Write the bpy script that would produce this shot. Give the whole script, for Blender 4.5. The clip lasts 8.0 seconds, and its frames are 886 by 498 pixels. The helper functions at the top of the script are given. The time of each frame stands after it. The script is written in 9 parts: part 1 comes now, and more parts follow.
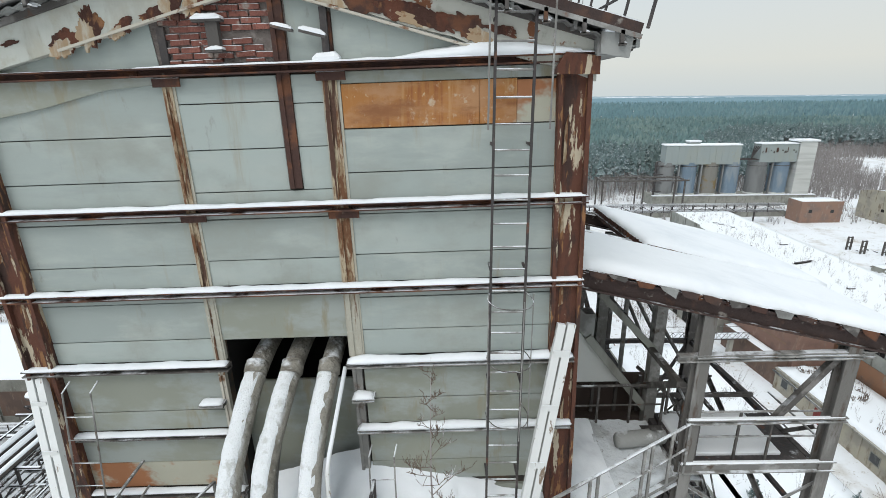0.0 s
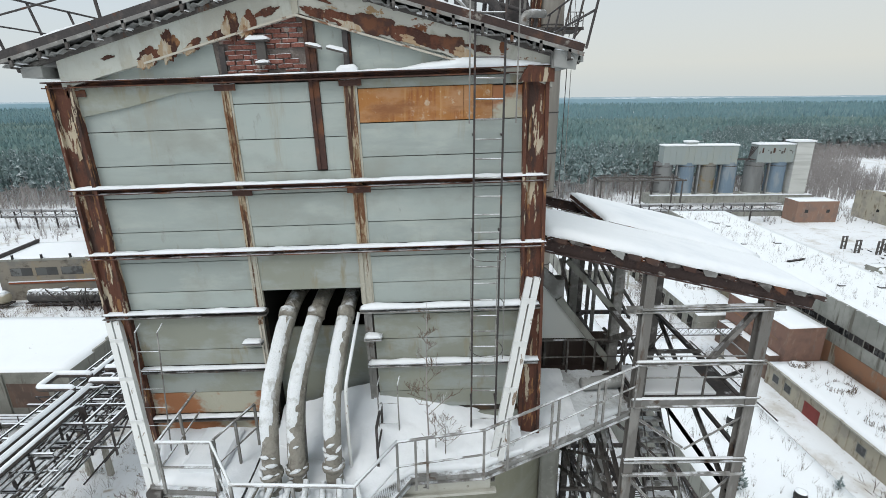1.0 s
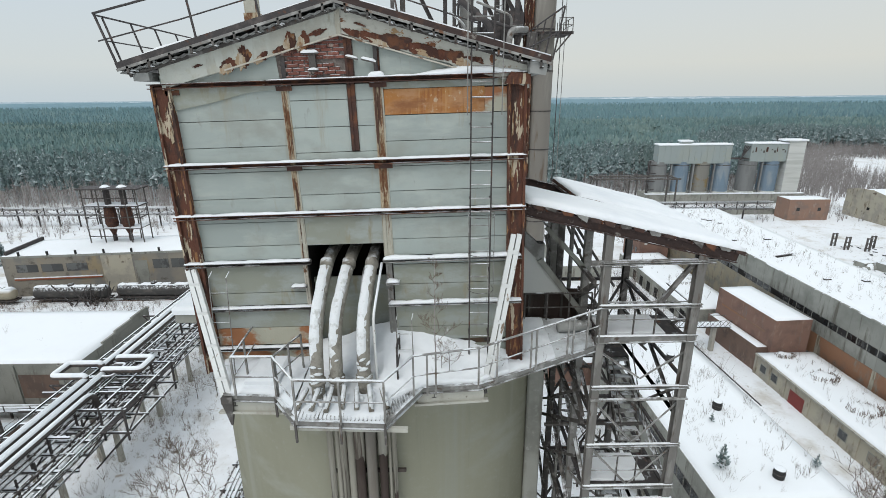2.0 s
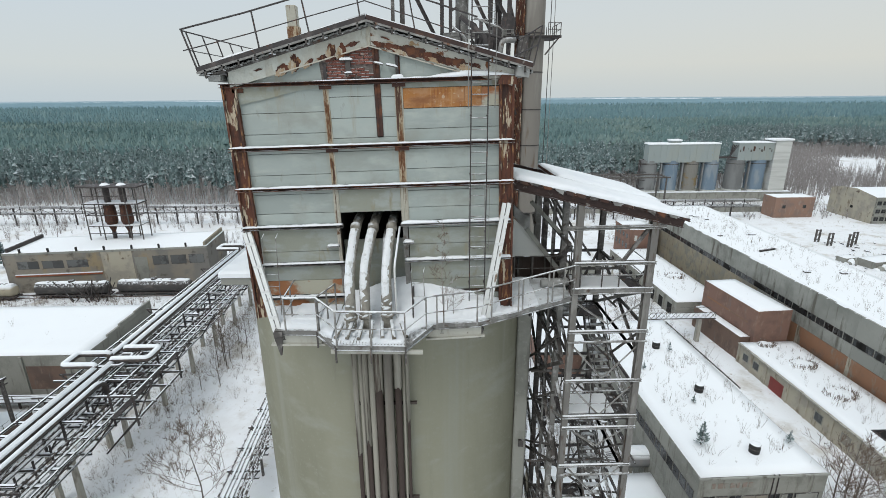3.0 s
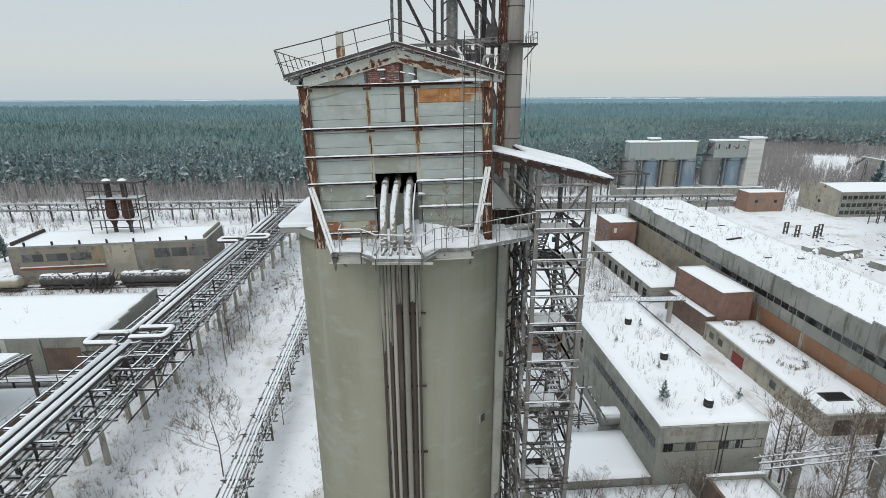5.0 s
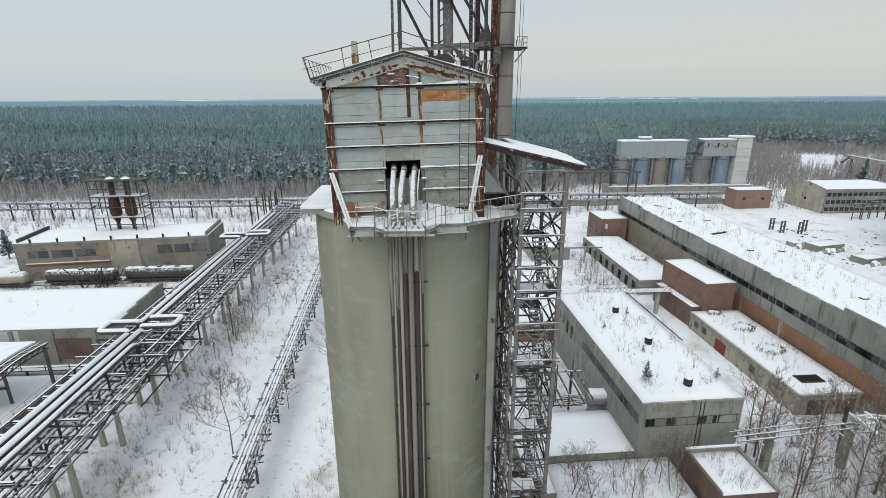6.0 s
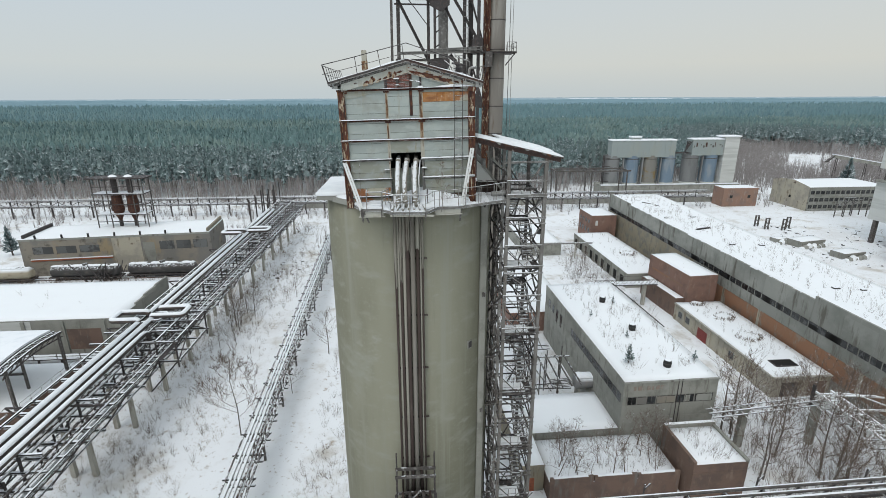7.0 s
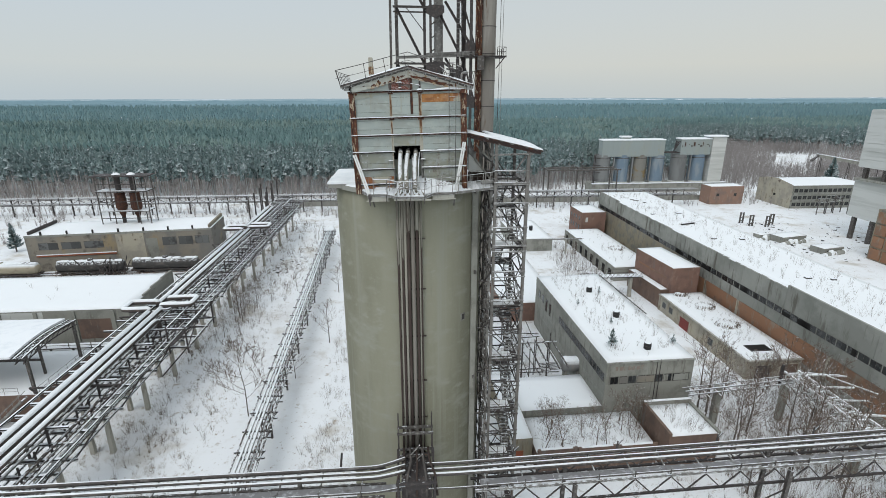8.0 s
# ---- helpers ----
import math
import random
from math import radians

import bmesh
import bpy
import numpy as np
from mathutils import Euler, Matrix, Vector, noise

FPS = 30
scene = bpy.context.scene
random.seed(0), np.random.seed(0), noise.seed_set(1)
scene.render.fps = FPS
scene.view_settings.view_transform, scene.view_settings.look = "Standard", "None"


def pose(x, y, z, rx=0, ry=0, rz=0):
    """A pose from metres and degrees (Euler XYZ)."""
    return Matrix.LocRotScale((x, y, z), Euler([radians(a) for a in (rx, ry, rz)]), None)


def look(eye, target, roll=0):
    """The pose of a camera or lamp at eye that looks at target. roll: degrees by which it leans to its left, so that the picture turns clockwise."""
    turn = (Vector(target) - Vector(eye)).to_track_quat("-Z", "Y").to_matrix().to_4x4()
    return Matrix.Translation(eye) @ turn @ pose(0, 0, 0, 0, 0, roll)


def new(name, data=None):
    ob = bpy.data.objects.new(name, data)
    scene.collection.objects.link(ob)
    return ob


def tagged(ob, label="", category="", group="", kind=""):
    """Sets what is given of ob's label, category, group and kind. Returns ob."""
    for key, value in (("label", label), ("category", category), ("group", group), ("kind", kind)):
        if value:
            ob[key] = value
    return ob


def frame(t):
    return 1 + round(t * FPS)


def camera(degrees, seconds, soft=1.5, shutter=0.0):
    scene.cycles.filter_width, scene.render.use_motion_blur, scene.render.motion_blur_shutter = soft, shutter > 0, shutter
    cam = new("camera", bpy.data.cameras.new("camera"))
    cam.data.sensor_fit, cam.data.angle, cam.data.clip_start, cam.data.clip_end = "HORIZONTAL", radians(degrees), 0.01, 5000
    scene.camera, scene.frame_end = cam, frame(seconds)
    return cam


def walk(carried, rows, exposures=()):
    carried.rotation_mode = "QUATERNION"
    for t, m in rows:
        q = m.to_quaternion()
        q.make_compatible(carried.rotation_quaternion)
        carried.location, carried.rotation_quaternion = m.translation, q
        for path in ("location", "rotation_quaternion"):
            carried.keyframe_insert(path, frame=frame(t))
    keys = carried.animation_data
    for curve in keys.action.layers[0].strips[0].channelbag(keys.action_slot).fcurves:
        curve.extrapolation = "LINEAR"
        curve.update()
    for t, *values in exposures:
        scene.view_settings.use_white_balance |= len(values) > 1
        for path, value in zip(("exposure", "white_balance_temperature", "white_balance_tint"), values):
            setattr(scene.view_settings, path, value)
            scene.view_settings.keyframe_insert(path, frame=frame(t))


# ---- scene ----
cam = camera(84.1, 8.0, soft=0.85)
PATH = [
    (0, (-0.366, -0.237, 47.091), (-0.369, 1.671, 46.49), -0.6),
    (0.5, (-0.275, -1.055, 47.102), (-0.278, 0.852, 46.501), -0.6),
    (1, (-0.249, -2.153, 47.122), (-0.252, -0.245, 46.522), -0.5),
    (1.5, (-0.285, -3.451, 47.121), (-0.286, -1.543, 46.521), -0.5),
    (3, (-0.769, -7.985, 47.053), (-0.737, -6.078, 46.453), -0.4),
    (3.5, (-0.962, -9.62, 47.046), (-0.917, -7.712, 46.446), -0.4),
    (4, (-1.161, -11.332, 47.044), (-1.104, -9.425, 46.443), -0.4),
    (4.5, (-1.34, -13.138, 47.036), (-1.27, -11.232, 46.434), -0.3),
    (6, (-1.936, -19.214, 47.027), (-1.836, -17.309, 46.425), -0.3),
    (6.5, (-2.156, -21.374, 47.089), (-2.045, -19.47, 46.486), -0.2),
    (7, (-2.347, -23.615, 47.123), (-2.225, -21.711, 46.521), -0.2),
    (7.5, (-2.543, -25.978, 47.145), (-2.41, -24.075, 46.544), -0.2),
    (8, (-2.78, -28.484, 47.198), (-2.636, -26.581, 46.597), -0.1),
]
walk(cam, [(t, look(eye, target, roll)) for t, eye, target, roll in PATH], exposures=[(0.0, 0.14), (0.5, 0.13), (1.0, 0.09), (1.5, 0.06), (3.0, 0.02), (4.5, 0.0), (6.5, -0.04), (8.0, -0.06)])


# ---- world, sun ----
GROUND = 0.4
world = bpy.data.worlds.new("overcast_sky")
scene.world = world
world.use_nodes = True
wt = world.node_tree
wt.nodes.clear()
w_out = wt.nodes.new("ShaderNodeOutputWorld")
w_bg = wt.nodes.new("ShaderNodeBackground")
w_sky = wt.nodes.new("ShaderNodeTexSky")
w_sky.sky_type = "NISHITA"
w_sky.sun_disc = False
w_sky.sun_elevation = radians(24)
w_sky.sun_rotation = radians(205)
w_sky.dust_density = 4.0
w_tc = wt.nodes.new("ShaderNodeTexCoord")
w_sep = wt.nodes.new("ShaderNodeSeparateXYZ")
w_ramp = wt.nodes.new("ShaderNodeValToRGB")
w_ramp.color_ramp.elements[0].position = 0.0
w_ramp.color_ramp.elements[0].color = (0.60, 0.655, 0.67, 1)
w_ramp.color_ramp.elements[1].position = 1.0
w_ramp.color_ramp.elements[1].color = (1.0, 1.08, 1.15, 1)
for w_pos, w_col in ((0.05, (0.675, 0.70, 0.675, 1)), (0.14, (0.64, 0.69, 0.71, 1)), (0.35, (0.60, 0.67, 0.71, 1))):
    w_el = w_ramp.color_ramp.elements.new(w_pos)
    w_el.color = w_col
w_mix = wt.nodes.new("ShaderNodeMix")
w_mix.data_type = "RGBA"
w_mix.inputs[0].default_value = 0.93
w_scale = wt.nodes.new("ShaderNodeMix")
w_scale.data_type = "RGBA"
w_scale.blend_type = "MULTIPLY"
w_scale.inputs[0].default_value = 1.0
w_scale.inputs[7].default_value = (0.1, 0.1, 0.1, 1)
w_bg.inputs["Strength"].default_value = 1.0
wt.links.new(w_tc.outputs["Generated"], w_sep.inputs[0])
wt.links.new(w_sep.outputs[2], w_ramp.inputs[0])
wt.links.new(w_sky.outputs[0], w_scale.inputs[6])
wt.links.new(w_scale.outputs[2], w_mix.inputs[6])
wt.links.new(w_ramp.outputs[0], w_mix.inputs[7])
w_side = wt.nodes.new("ShaderNodeMapRange")
w_side.inputs[1].default_value = -0.7
w_side.inputs[2].default_value = 0.7
w_tint = wt.nodes.new("ShaderNodeMix")
w_tint.data_type = "RGBA"
w_tint.inputs[6].default_value = (0.955, 1.0, 1.045, 1)
w_tint.inputs[7].default_value = (1.012, 0.995, 0.965, 1)
w_veil = wt.nodes.new("ShaderNodeMix")
w_veil.data_type = "RGBA"
w_veil.blend_type = "MULTIPLY"
w_veil.inputs[0].default_value = 1.0
wt.links.new(w_sep.outputs[0], w_side.inputs[0])
wt.links.new(w_side.outputs[0], w_tint.inputs[0])
wt.links.new(w_mix.outputs[2], w_veil.inputs[6])
wt.links.new(w_tint.outputs[2], w_veil.inputs[7])
wt.links.new(w_veil.outputs[2], w_bg.inputs[0])
wt.links.new(w_bg.outputs[0], w_out.inputs[0])

sun_data = bpy.data.lights.new("sun", "SUN")
sun_data.energy = 1.3
sun_data.angle = radians(35)
sun_data.color = (1.0, 0.97, 0.93)
sun_lamp = new("sun", sun_data)
sun_lamp.matrix_world = look((0, 0, 100), (30, 50, 25))


# ---- materials ----
def material(name, base, rough=0.8, metal=0.0, layers=(), bump=0.0, bump_scale=8.0, snow=0.0, random_tint=0.0, spec=0.3):
    """layers: (scale, stretch xyz, colour, from, to, detail) noise masks laid over the base colour. snow: how far lying snow covers faces that look up."""
    m = bpy.data.materials.new(name)
    m.use_nodes = True
    nt = m.node_tree
    b = nt.nodes["Principled BSDF"]
    b.inputs["Roughness"].default_value = rough
    b.inputs["Metallic"].default_value = metal
    b.inputs["Specular IOR Level"].default_value = spec
    geo = nt.nodes.new("ShaderNodeNewGeometry")
    rgb = nt.nodes.new("ShaderNodeRGB")
    rgb.outputs[0].default_value = (*base, 1)
    col = rgb.outputs[0]
    if random_tint:
        info = nt.nodes.new("ShaderNodeObjectInfo")
        hsv = nt.nodes.new("ShaderNodeHueSaturation")
        rng = nt.nodes.new("ShaderNodeMapRange")
        rng.inputs[3].default_value = 1 - random_tint
        rng.inputs[4].default_value = 1 + random_tint
        nt.links.new(info.outputs["Random"], rng.inputs[0])
        nt.links.new(rng.outputs[0], hsv.inputs["Value"])
        nt.links.new(col, hsv.inputs["Color"])
        col = hsv.outputs[0]

    def noise_mask(scale, stretch, lo, hi, detail=4.0):
        mp = nt.nodes.new("ShaderNodeMapping")
        mp.inputs["Scale"].default_value = stretch
        nt.links.new(geo.outputs["Position"], mp.inputs[0])
        tex = nt.nodes.new("ShaderNodeTexNoise")
        tex.inputs["Scale"].default_value = scale
        tex.inputs["Detail"].default_value = detail
        tex.inputs["Roughness"].default_value = 0.62
        nt.links.new(mp.outputs[0], tex.inputs["Vector"])
        r = nt.nodes.new("ShaderNodeMapRange")
        r.interpolation_type = "SMOOTHSTEP"
        r.inputs[1].default_value = lo
        r.inputs[2].default_value = hi
        nt.links.new(tex.outputs[0], r.inputs[0])
        return r.outputs[0]

    def blend(a, colour, mask):
        mx = nt.nodes.new("ShaderNodeMix")
        mx.data_type = "RGBA"
        nt.links.new(mask, mx.inputs[0])
        nt.links.new(a, mx.inputs[6])
        mx.inputs[7].default_value = (*colour, 1)
        return mx.outputs[2]

    for scale, stretch, colour, lo, hi, detail in layers:
        col = blend(col, colour, noise_mask(scale, stretch, lo, hi, detail))
    if snow:
        sep = nt.nodes.new("ShaderNodeSeparateXYZ")
        nt.links.new(geo.outputs["Normal"], sep.inputs[0])
        up = nt.nodes.new("ShaderNodeMapRange")
        up.inputs[1].default_value = 0.35
        up.inputs[2].default_value = 0.75
        nt.links.new(sep.outputs[2], up.inputs[0])
        patch = noise_mask(2.3, (1, 1, 1), 0.62 - 0.45 * snow, 0.78 - 0.45 * snow, 5.0)
        mul = nt.nodes.new("ShaderNodeMath")
        mul.operation = "MULTIPLY"
        nt.links.new(up.outputs[0], mul.inputs[0])
        nt.links.new(patch, mul.inputs[1])
        col = blend(col, (0.78, 0.81, 0.84), mul.outputs[0])
    nt.links.new(col, b.inputs["Base Color"])
    if bump:
        tex = nt.nodes.new("ShaderNodeTexNoise")
        tex.inputs["Scale"].default_value = bump_scale
        tex.inputs["Detail"].default_value = 6.0
        nt.links.new(geo.outputs["Position"], tex.inputs["Vector"])
        bp = nt.nodes.new("ShaderNodeBump")
        bp.inputs["Strength"].default_value = bump
        bp.inputs["Distance"].default_value = 0.05
        nt.links.new(tex.outputs[0], bp.inputs["Height"])
        nt.links.new(bp.outputs[0], b.inputs["Normal"])
    return m


ONE = (1, 1, 1)
RUST_EDGE = material("dark_brown_beam", (0.05, 0.034, 0.031), 0.85, layers=[
    (3, ONE, (0.085, 0.048, 0.036), 0.5, 0.66, 6), (5, ONE, (0.22, 0.20, 0.18), 0.60, 0.70, 6)], bump=0.4, bump_scale=14, snow=0.35)
SNOW = material("snow", (0.79, 0.815, 0.84), 0.9, layers=[(0.6, ONE, (0.70, 0.735, 0.77), 0.45, 0.75, 5)], bump=0.5, bump_scale=3.0)
ROOF_SNOW = material("roof_snow", (0.79, 0.815, 0.835), 0.9, layers=[
    (0.25, ONE, (0.78, 0.80, 0.82), 0.5, 0.7, 5), (1.6, ONE, (0.42, 0.40, 0.37), 0.68, 0.76, 7)], bump=0.6, bump_scale=1.5)
GROUND_SNOW = material("ground_snow", (0.76, 0.78, 0.80), 0.9, layers=[
    (0.05, ONE, (0.66, 0.665, 0.67), 0.5, 0.68, 6), (0.11, ONE, (0.50, 0.475, 0.435), 0.52, 0.72, 9), (0.6, ONE, (0.40, 0.355, 0.30), 0.60, 0.74, 9),
    (1.6, ONE, (0.34, 0.29, 0.235), 0.62, 0.72, 8), (4.0, ONE, (0.33, 0.29, 0.25), 0.66, 0.74, 6)], bump=0.8, bump_scale=0.7)
PANEL = material("wall_panel", (0.305, 0.343, 0.326), 0.6, layers=[
    (0.9, (1, 1, 2.5), (0.355, 0.387, 0.363), 0.45, 0.7, 5), (1.1, (0.5, 1, 3), (0.265, 0.297, 0.282), 0.52, 0.78, 5),
    (1.3, (3, 1, 0.35), (0.285, 0.272, 0.213), 0.56, 0.78, 6), (0.45, (1, 1, 1.5), (0.262, 0.28, 0.253), 0.5, 0.7, 6), (6, (1, 1, 0.4), (0.25, 0.265, 0.24), 0.62, 0.76, 5)], bump=0.12, bump_scale=3, random_tint=0.09)
PANEL_DIRTY = material("wall_panel_stained", (0.25, 0.262, 0.22), 0.65, layers=[
    (1.1, (1, 1, 2), (0.295, 0.318, 0.298), 0.42, 0.62, 5), (2.4, (2, 1, 0.5), (0.24, 0.222, 0.16), 0.55, 0.72, 6)], bump=0.15, random_tint=0.08)
PANEL_RUST = material("wall_panel_rusted", (0.33, 0.145, 0.045), 0.8, layers=[
    (1.4, (5, 1, 0.25), (0.24, 0.088, 0.03), 0.50, 0.66, 6), (2.0, (6, 1, 0.3), (0.40, 0.22, 0.09), 0.54, 0.68, 6), (22, (1, 1, 0.6), (0.46, 0.35, 0.22), 0.60, 0.70, 5),
    (1.2, (1, 1, 2), (0.37, 0.20, 0.10), 0.45, 0.62, 6), (7, (1, 1, 1), (0.44, 0.34, 0.24), 0.58, 0.72, 5), (0.8, (1, 1, 3), (0.22, 0.095, 0.04), 0.52, 0.7, 6)], bump=0.2)
PANEL_HALF = material("wall_panel_half_rusted", (0.38, 0.37, 0.30), 0.75, layers=[
    (0.85, (1, 1, 1.4), (0.30, 0.13, 0.06), 0.48, 0.58, 5), (5, ONE, (0.42, 0.30, 0.2), 0.6, 0.75, 5)], bump=0.2)
BACKING = material("wall_backing", (0.05, 0.045, 0.04), 0.9, layers=[(3, ONE, (0.09, 0.06, 0.04), 0.45, 0.6, 4)])
RUST = material("rusty_steel", (0.098, 0.040, 0.026), 0.85, layers=[
    (2.2, (2.5, 2.5, 0.6), (0.047, 0.027, 0.022), 0.45, 0.6, 6), (1.3, (4.5, 4.5, 0.9), (0.42, 0.36, 0.27), 0.57, 0.595, 7),
    (2.6, (4, 4, 0.8), (0.22, 0.11, 0.05), 0.57, 0.64, 5)], bump=0.5, bump_scale=14, snow=0.3)
RUST_LIGHT = material("flaking_painted_steel", (0.37, 0.305, 0.215), 0.85, layers=[
    (2.5, (4, 4, 0.7), (0.13, 0.06, 0.03), 0.44, 0.52, 6), (7, (3, 3, 1), (0.23, 0.165, 0.10), 0.5, 0.64, 5), (1.2, (5, 5, 0.4), (0.075, 0.04, 0.028), 0.56, 0.60, 5)], bump=0.5, bump_scale=14)
RUST_DARK = material("dark_rusty_steel", (0.06, 0.032, 0.026), 0.85, layers=[
    (3, ONE, (0.13, 0.055, 0.03), 0.48, 0.64, 6), (5, ONE, (0.26, 0.22, 0.19), 0.66, 0.74, 6)], bump=0.4, bump_scale=14, snow=0.55)
FASCIA = material("peeling_fascia", (0.46, 0.475, 0.435), 0.7, layers=[
    (1.6, (1, 1, 1.2), (0.36, 0.25, 0.15), 0.66, 0.69, 7), (3.1, (2, 1, 0.5), (0.33, 0.32, 0.27), 0.55, 0.70, 6), (0.6, (3, 1, 1), (0.39, 0.385, 0.34), 0.45, 0.6, 5), (5, ONE, (0.40, 0.39, 0.33), 0.5, 0.7, 6)], bump=0.35, bump_scale=9)
FASCIA_RUST = material("rusted_fascia", (0.46, 0.455, 0.41), 0.8, layers=[
    (1.7, (1, 1, 1.5), (0.17, 0.07, 0.035), 0.57, 0.59, 7), (1.7, (1, 1, 1.2), (0.33, 0.22, 0.12), 0.60, 0.62, 6), (6, ONE, (0.36, 0.35, 0.30), 0.55, 0.7, 6)], bump=0.35, bump_scale=9)
RUST_SCAB = material("bare_rust_scab", (0.115, 0.045, 0.028), 0.9, layers=[
    (4, (1, 1, 0.5), (0.06, 0.028, 0.021), 0.44, 0.58, 6), (5, (1, 1, 0.6), (0.25, 0.125, 0.06), 0.56, 0.68, 6), (11, ONE, (0.36, 0.31, 0.24), 0.64, 0.72, 5)], bump=0.6, bump_scale=22)
RUST_STAIN = material("rust_stained_paint", (0.34, 0.25, 0.16), 0.85, layers=[
    (4, (2, 1, 0.6), (0.42, 0.38, 0.31), 0.46, 0.6, 6), (7, ONE, (0.23, 0.12, 0.06), 0.56, 0.66, 5)], bump=0.3, bump_scale=18)
STEEL = material("grey_weathered_steel", (0.085, 0.078, 0.073), 0.75, metal=0.1, layers=[
    (3, ONE, (0.20, 0.19, 0.18), 0.5, 0.66, 5), (4.5, (1, 1, 0.5), (0.12, 0.06, 0.035), 0.6, 0.72, 6)], bump=0.25, bump_scale=20, snow=0.22)
STEEL_PALE = material("frosted_pale_steel", (0.20, 0.196, 0.186), 0.7, metal=0.1, layers=[
    (3, ONE, (0.34, 0.335, 0.32), 0.48, 0.66, 5), (4, ONE, (0.105, 0.078, 0.06), 0.565, 0.69, 6)], bump=0.2, bump_scale=20, snow=0.45)
LEG_STEEL = material("streaked_leg_steel", (0.15, 0.143, 0.133), 0.75, metal=0.1, layers=[
    (2.5, (1.5, 1.5, 0.3), (0.22, 0.213, 0.20), 0.5, 0.66, 5), (3, (2, 2, 0.4), (0.085, 0.06, 0.045), 0.54, 0.68, 6)], bump=0.25, bump_scale=20, snow=0.3)
STEEL_DARK = material("dark_steel", (0.055, 0.05, 0.05), 0.75, metal=0.1, layers=[
    (3, ONE, (0.10, 0.085, 0.08), 0.5, 0.66, 5), (5, ONE, (0.12, 0.055, 0.035), 0.6, 0.72, 6)], bump=0.25, bump_scale=20, snow=0.12)
WHITE_STEEL = material("white_painted_channel", (0.62, 0.63, 0.62), 0.7, layers=[(4, (2, 2, 0.6), (0.20, 0.15, 0.11), 0.62, 0.67, 6)], bump=0.2, snow=0.9)
PIPE_WRAP = material("pipe_wrapping", (0.27, 0.255, 0.22), 0.85, layers=[
    (4, ONE, (0.18, 0.165, 0.14), 0.46, 0.64, 6), (1.5, (1, 1, 0.5), (0.135, 0.118, 0.095), 0.54, 0.7, 5), (7, ONE, (0.46, 0.46, 0.44), 0.60, 0.72, 6)], bump=0.9, bump_scale=18, snow=0.32)
SNOW_THIN = material("thin_dirty_snow", (0.60, 0.63, 0.65), 0.9, layers=[
    (1.3, ONE, (0.40, 0.41, 0.41), 0.46, 0.62, 7), (5, ONE, (0.24, 0.225, 0.21), 0.60, 0.68, 7)], bump=0.7, bump_scale=9)
SNOW_CRUST = material("crusted_snow", (0.74, 0.765, 0.785), 0.95, layers=[(5, ONE, (0.50, 0.51, 0.50), 0.53, 0.68, 6), (26, ONE, (0.60, 0.605, 0.595), 0.60, 0.74, 6), (4, ONE, (0.66, 0.68, 0.69), 0.5, 0.7, 6)], bump=0.55, bump_scale=45)
PIPE_GREY = material("frosted_grey_pipe", (0.20, 0.20, 0.20), 0.6, layers=[(1.2, ONE, (0.22, 0.21, 0.2), 0.5, 0.68, 5)], bump=0.2, snow=0.75)
PIPE_DARK = material("dark_bare_pipe", (0.075, 0.066, 0.062), 0.7, layers=[(2, ONE, (0.13, 0.10, 0.085), 0.5, 0.66, 5)], snow=0.4)
PIPE_BROWN = material("brown_riser_pipe", (0.05, 0.036, 0.031), 0.75, layers=[(0.5, (3, 3, 0.4), (0.095, 0.078, 0.068), 0.50, 0.68, 5)])
PIPE_GREYISH = material("greyish_riser_pipe", (0.205, 0.19, 0.168), 0.75, layers=[(0.5, (3, 3, 0.3), (0.15, 0.135, 0.115), 0.48, 0.66, 5)])
PIPE_CRUST = material("lime_crusted_pipe", (0.225, 0.212, 0.178), 0.85, layers=[(1.1, (5, 5, 0.16), (0.075, 0.058, 0.047), 0.50, 0.60, 5), (0.8, (4, 4, 0.3), (0.27, 0.258, 0.222), 0.52, 0.66, 5)])
PIPE_PALE = material("pale_riser_pipe", (0.275, 0.262, 0.225), 0.75, layers=[(0.5, (3, 3, 0.3), (0.17, 0.15, 0.12), 0.48, 0.66, 5)])
CONCRETE_TOWER = material("tower_concrete", (0.250, 0.246, 0.187), 0.85, layers=[
    (0.13, (1, 1, 0.25), (0.198, 0.194, 0.142), 0.42, 0.62, 5), (0.4, (1, 1, 2.2), (0.272, 0.275, 0.228), 0.5, 0.74, 6),
    (1.1, (2.2, 2.2, 0.1), (0.19, 0.184, 0.138), 0.60, 0.80, 6), (0.55, (0.8, 0.8, 1.5), (0.292, 0.294, 0.25), 0.60, 0.74, 7), (0.3, (3, 3, 0.06), (0.258, 0.26, 0.213), 0.55, 0.7, 5), (7, ONE, (0.26, 0.262, 0.215), 0.55, 0.75, 5)], bump=0.25, bump_scale=5)
CONCRETE = material("grey_concrete", (0.265, 0.266, 0.238), 0.9, layers=[
    (0.35, ONE, (0.20, 0.20, 0.178), 0.45, 0.65, 6), (0.8, (2, 2, 0.2), (0.135, 0.126, 0.108), 0.54, 0.72, 6), (6, ONE, (0.31, 0.31, 0.285), 0.55, 0.75, 5)], bump=0.3, bump_scale=5, random_tint=0.12)
SLAB_EDGE = material("pale_slab_edge", (0.42, 0.415, 0.37), 0.9, layers=[(1.6, (1, 1, 0.5), (0.32, 0.30, 0.255), 0.48, 0.68, 6), (5, ONE, (0.20, 0.185, 0.155), 0.62, 0.72, 6)], bump=0.35, bump_scale=14)
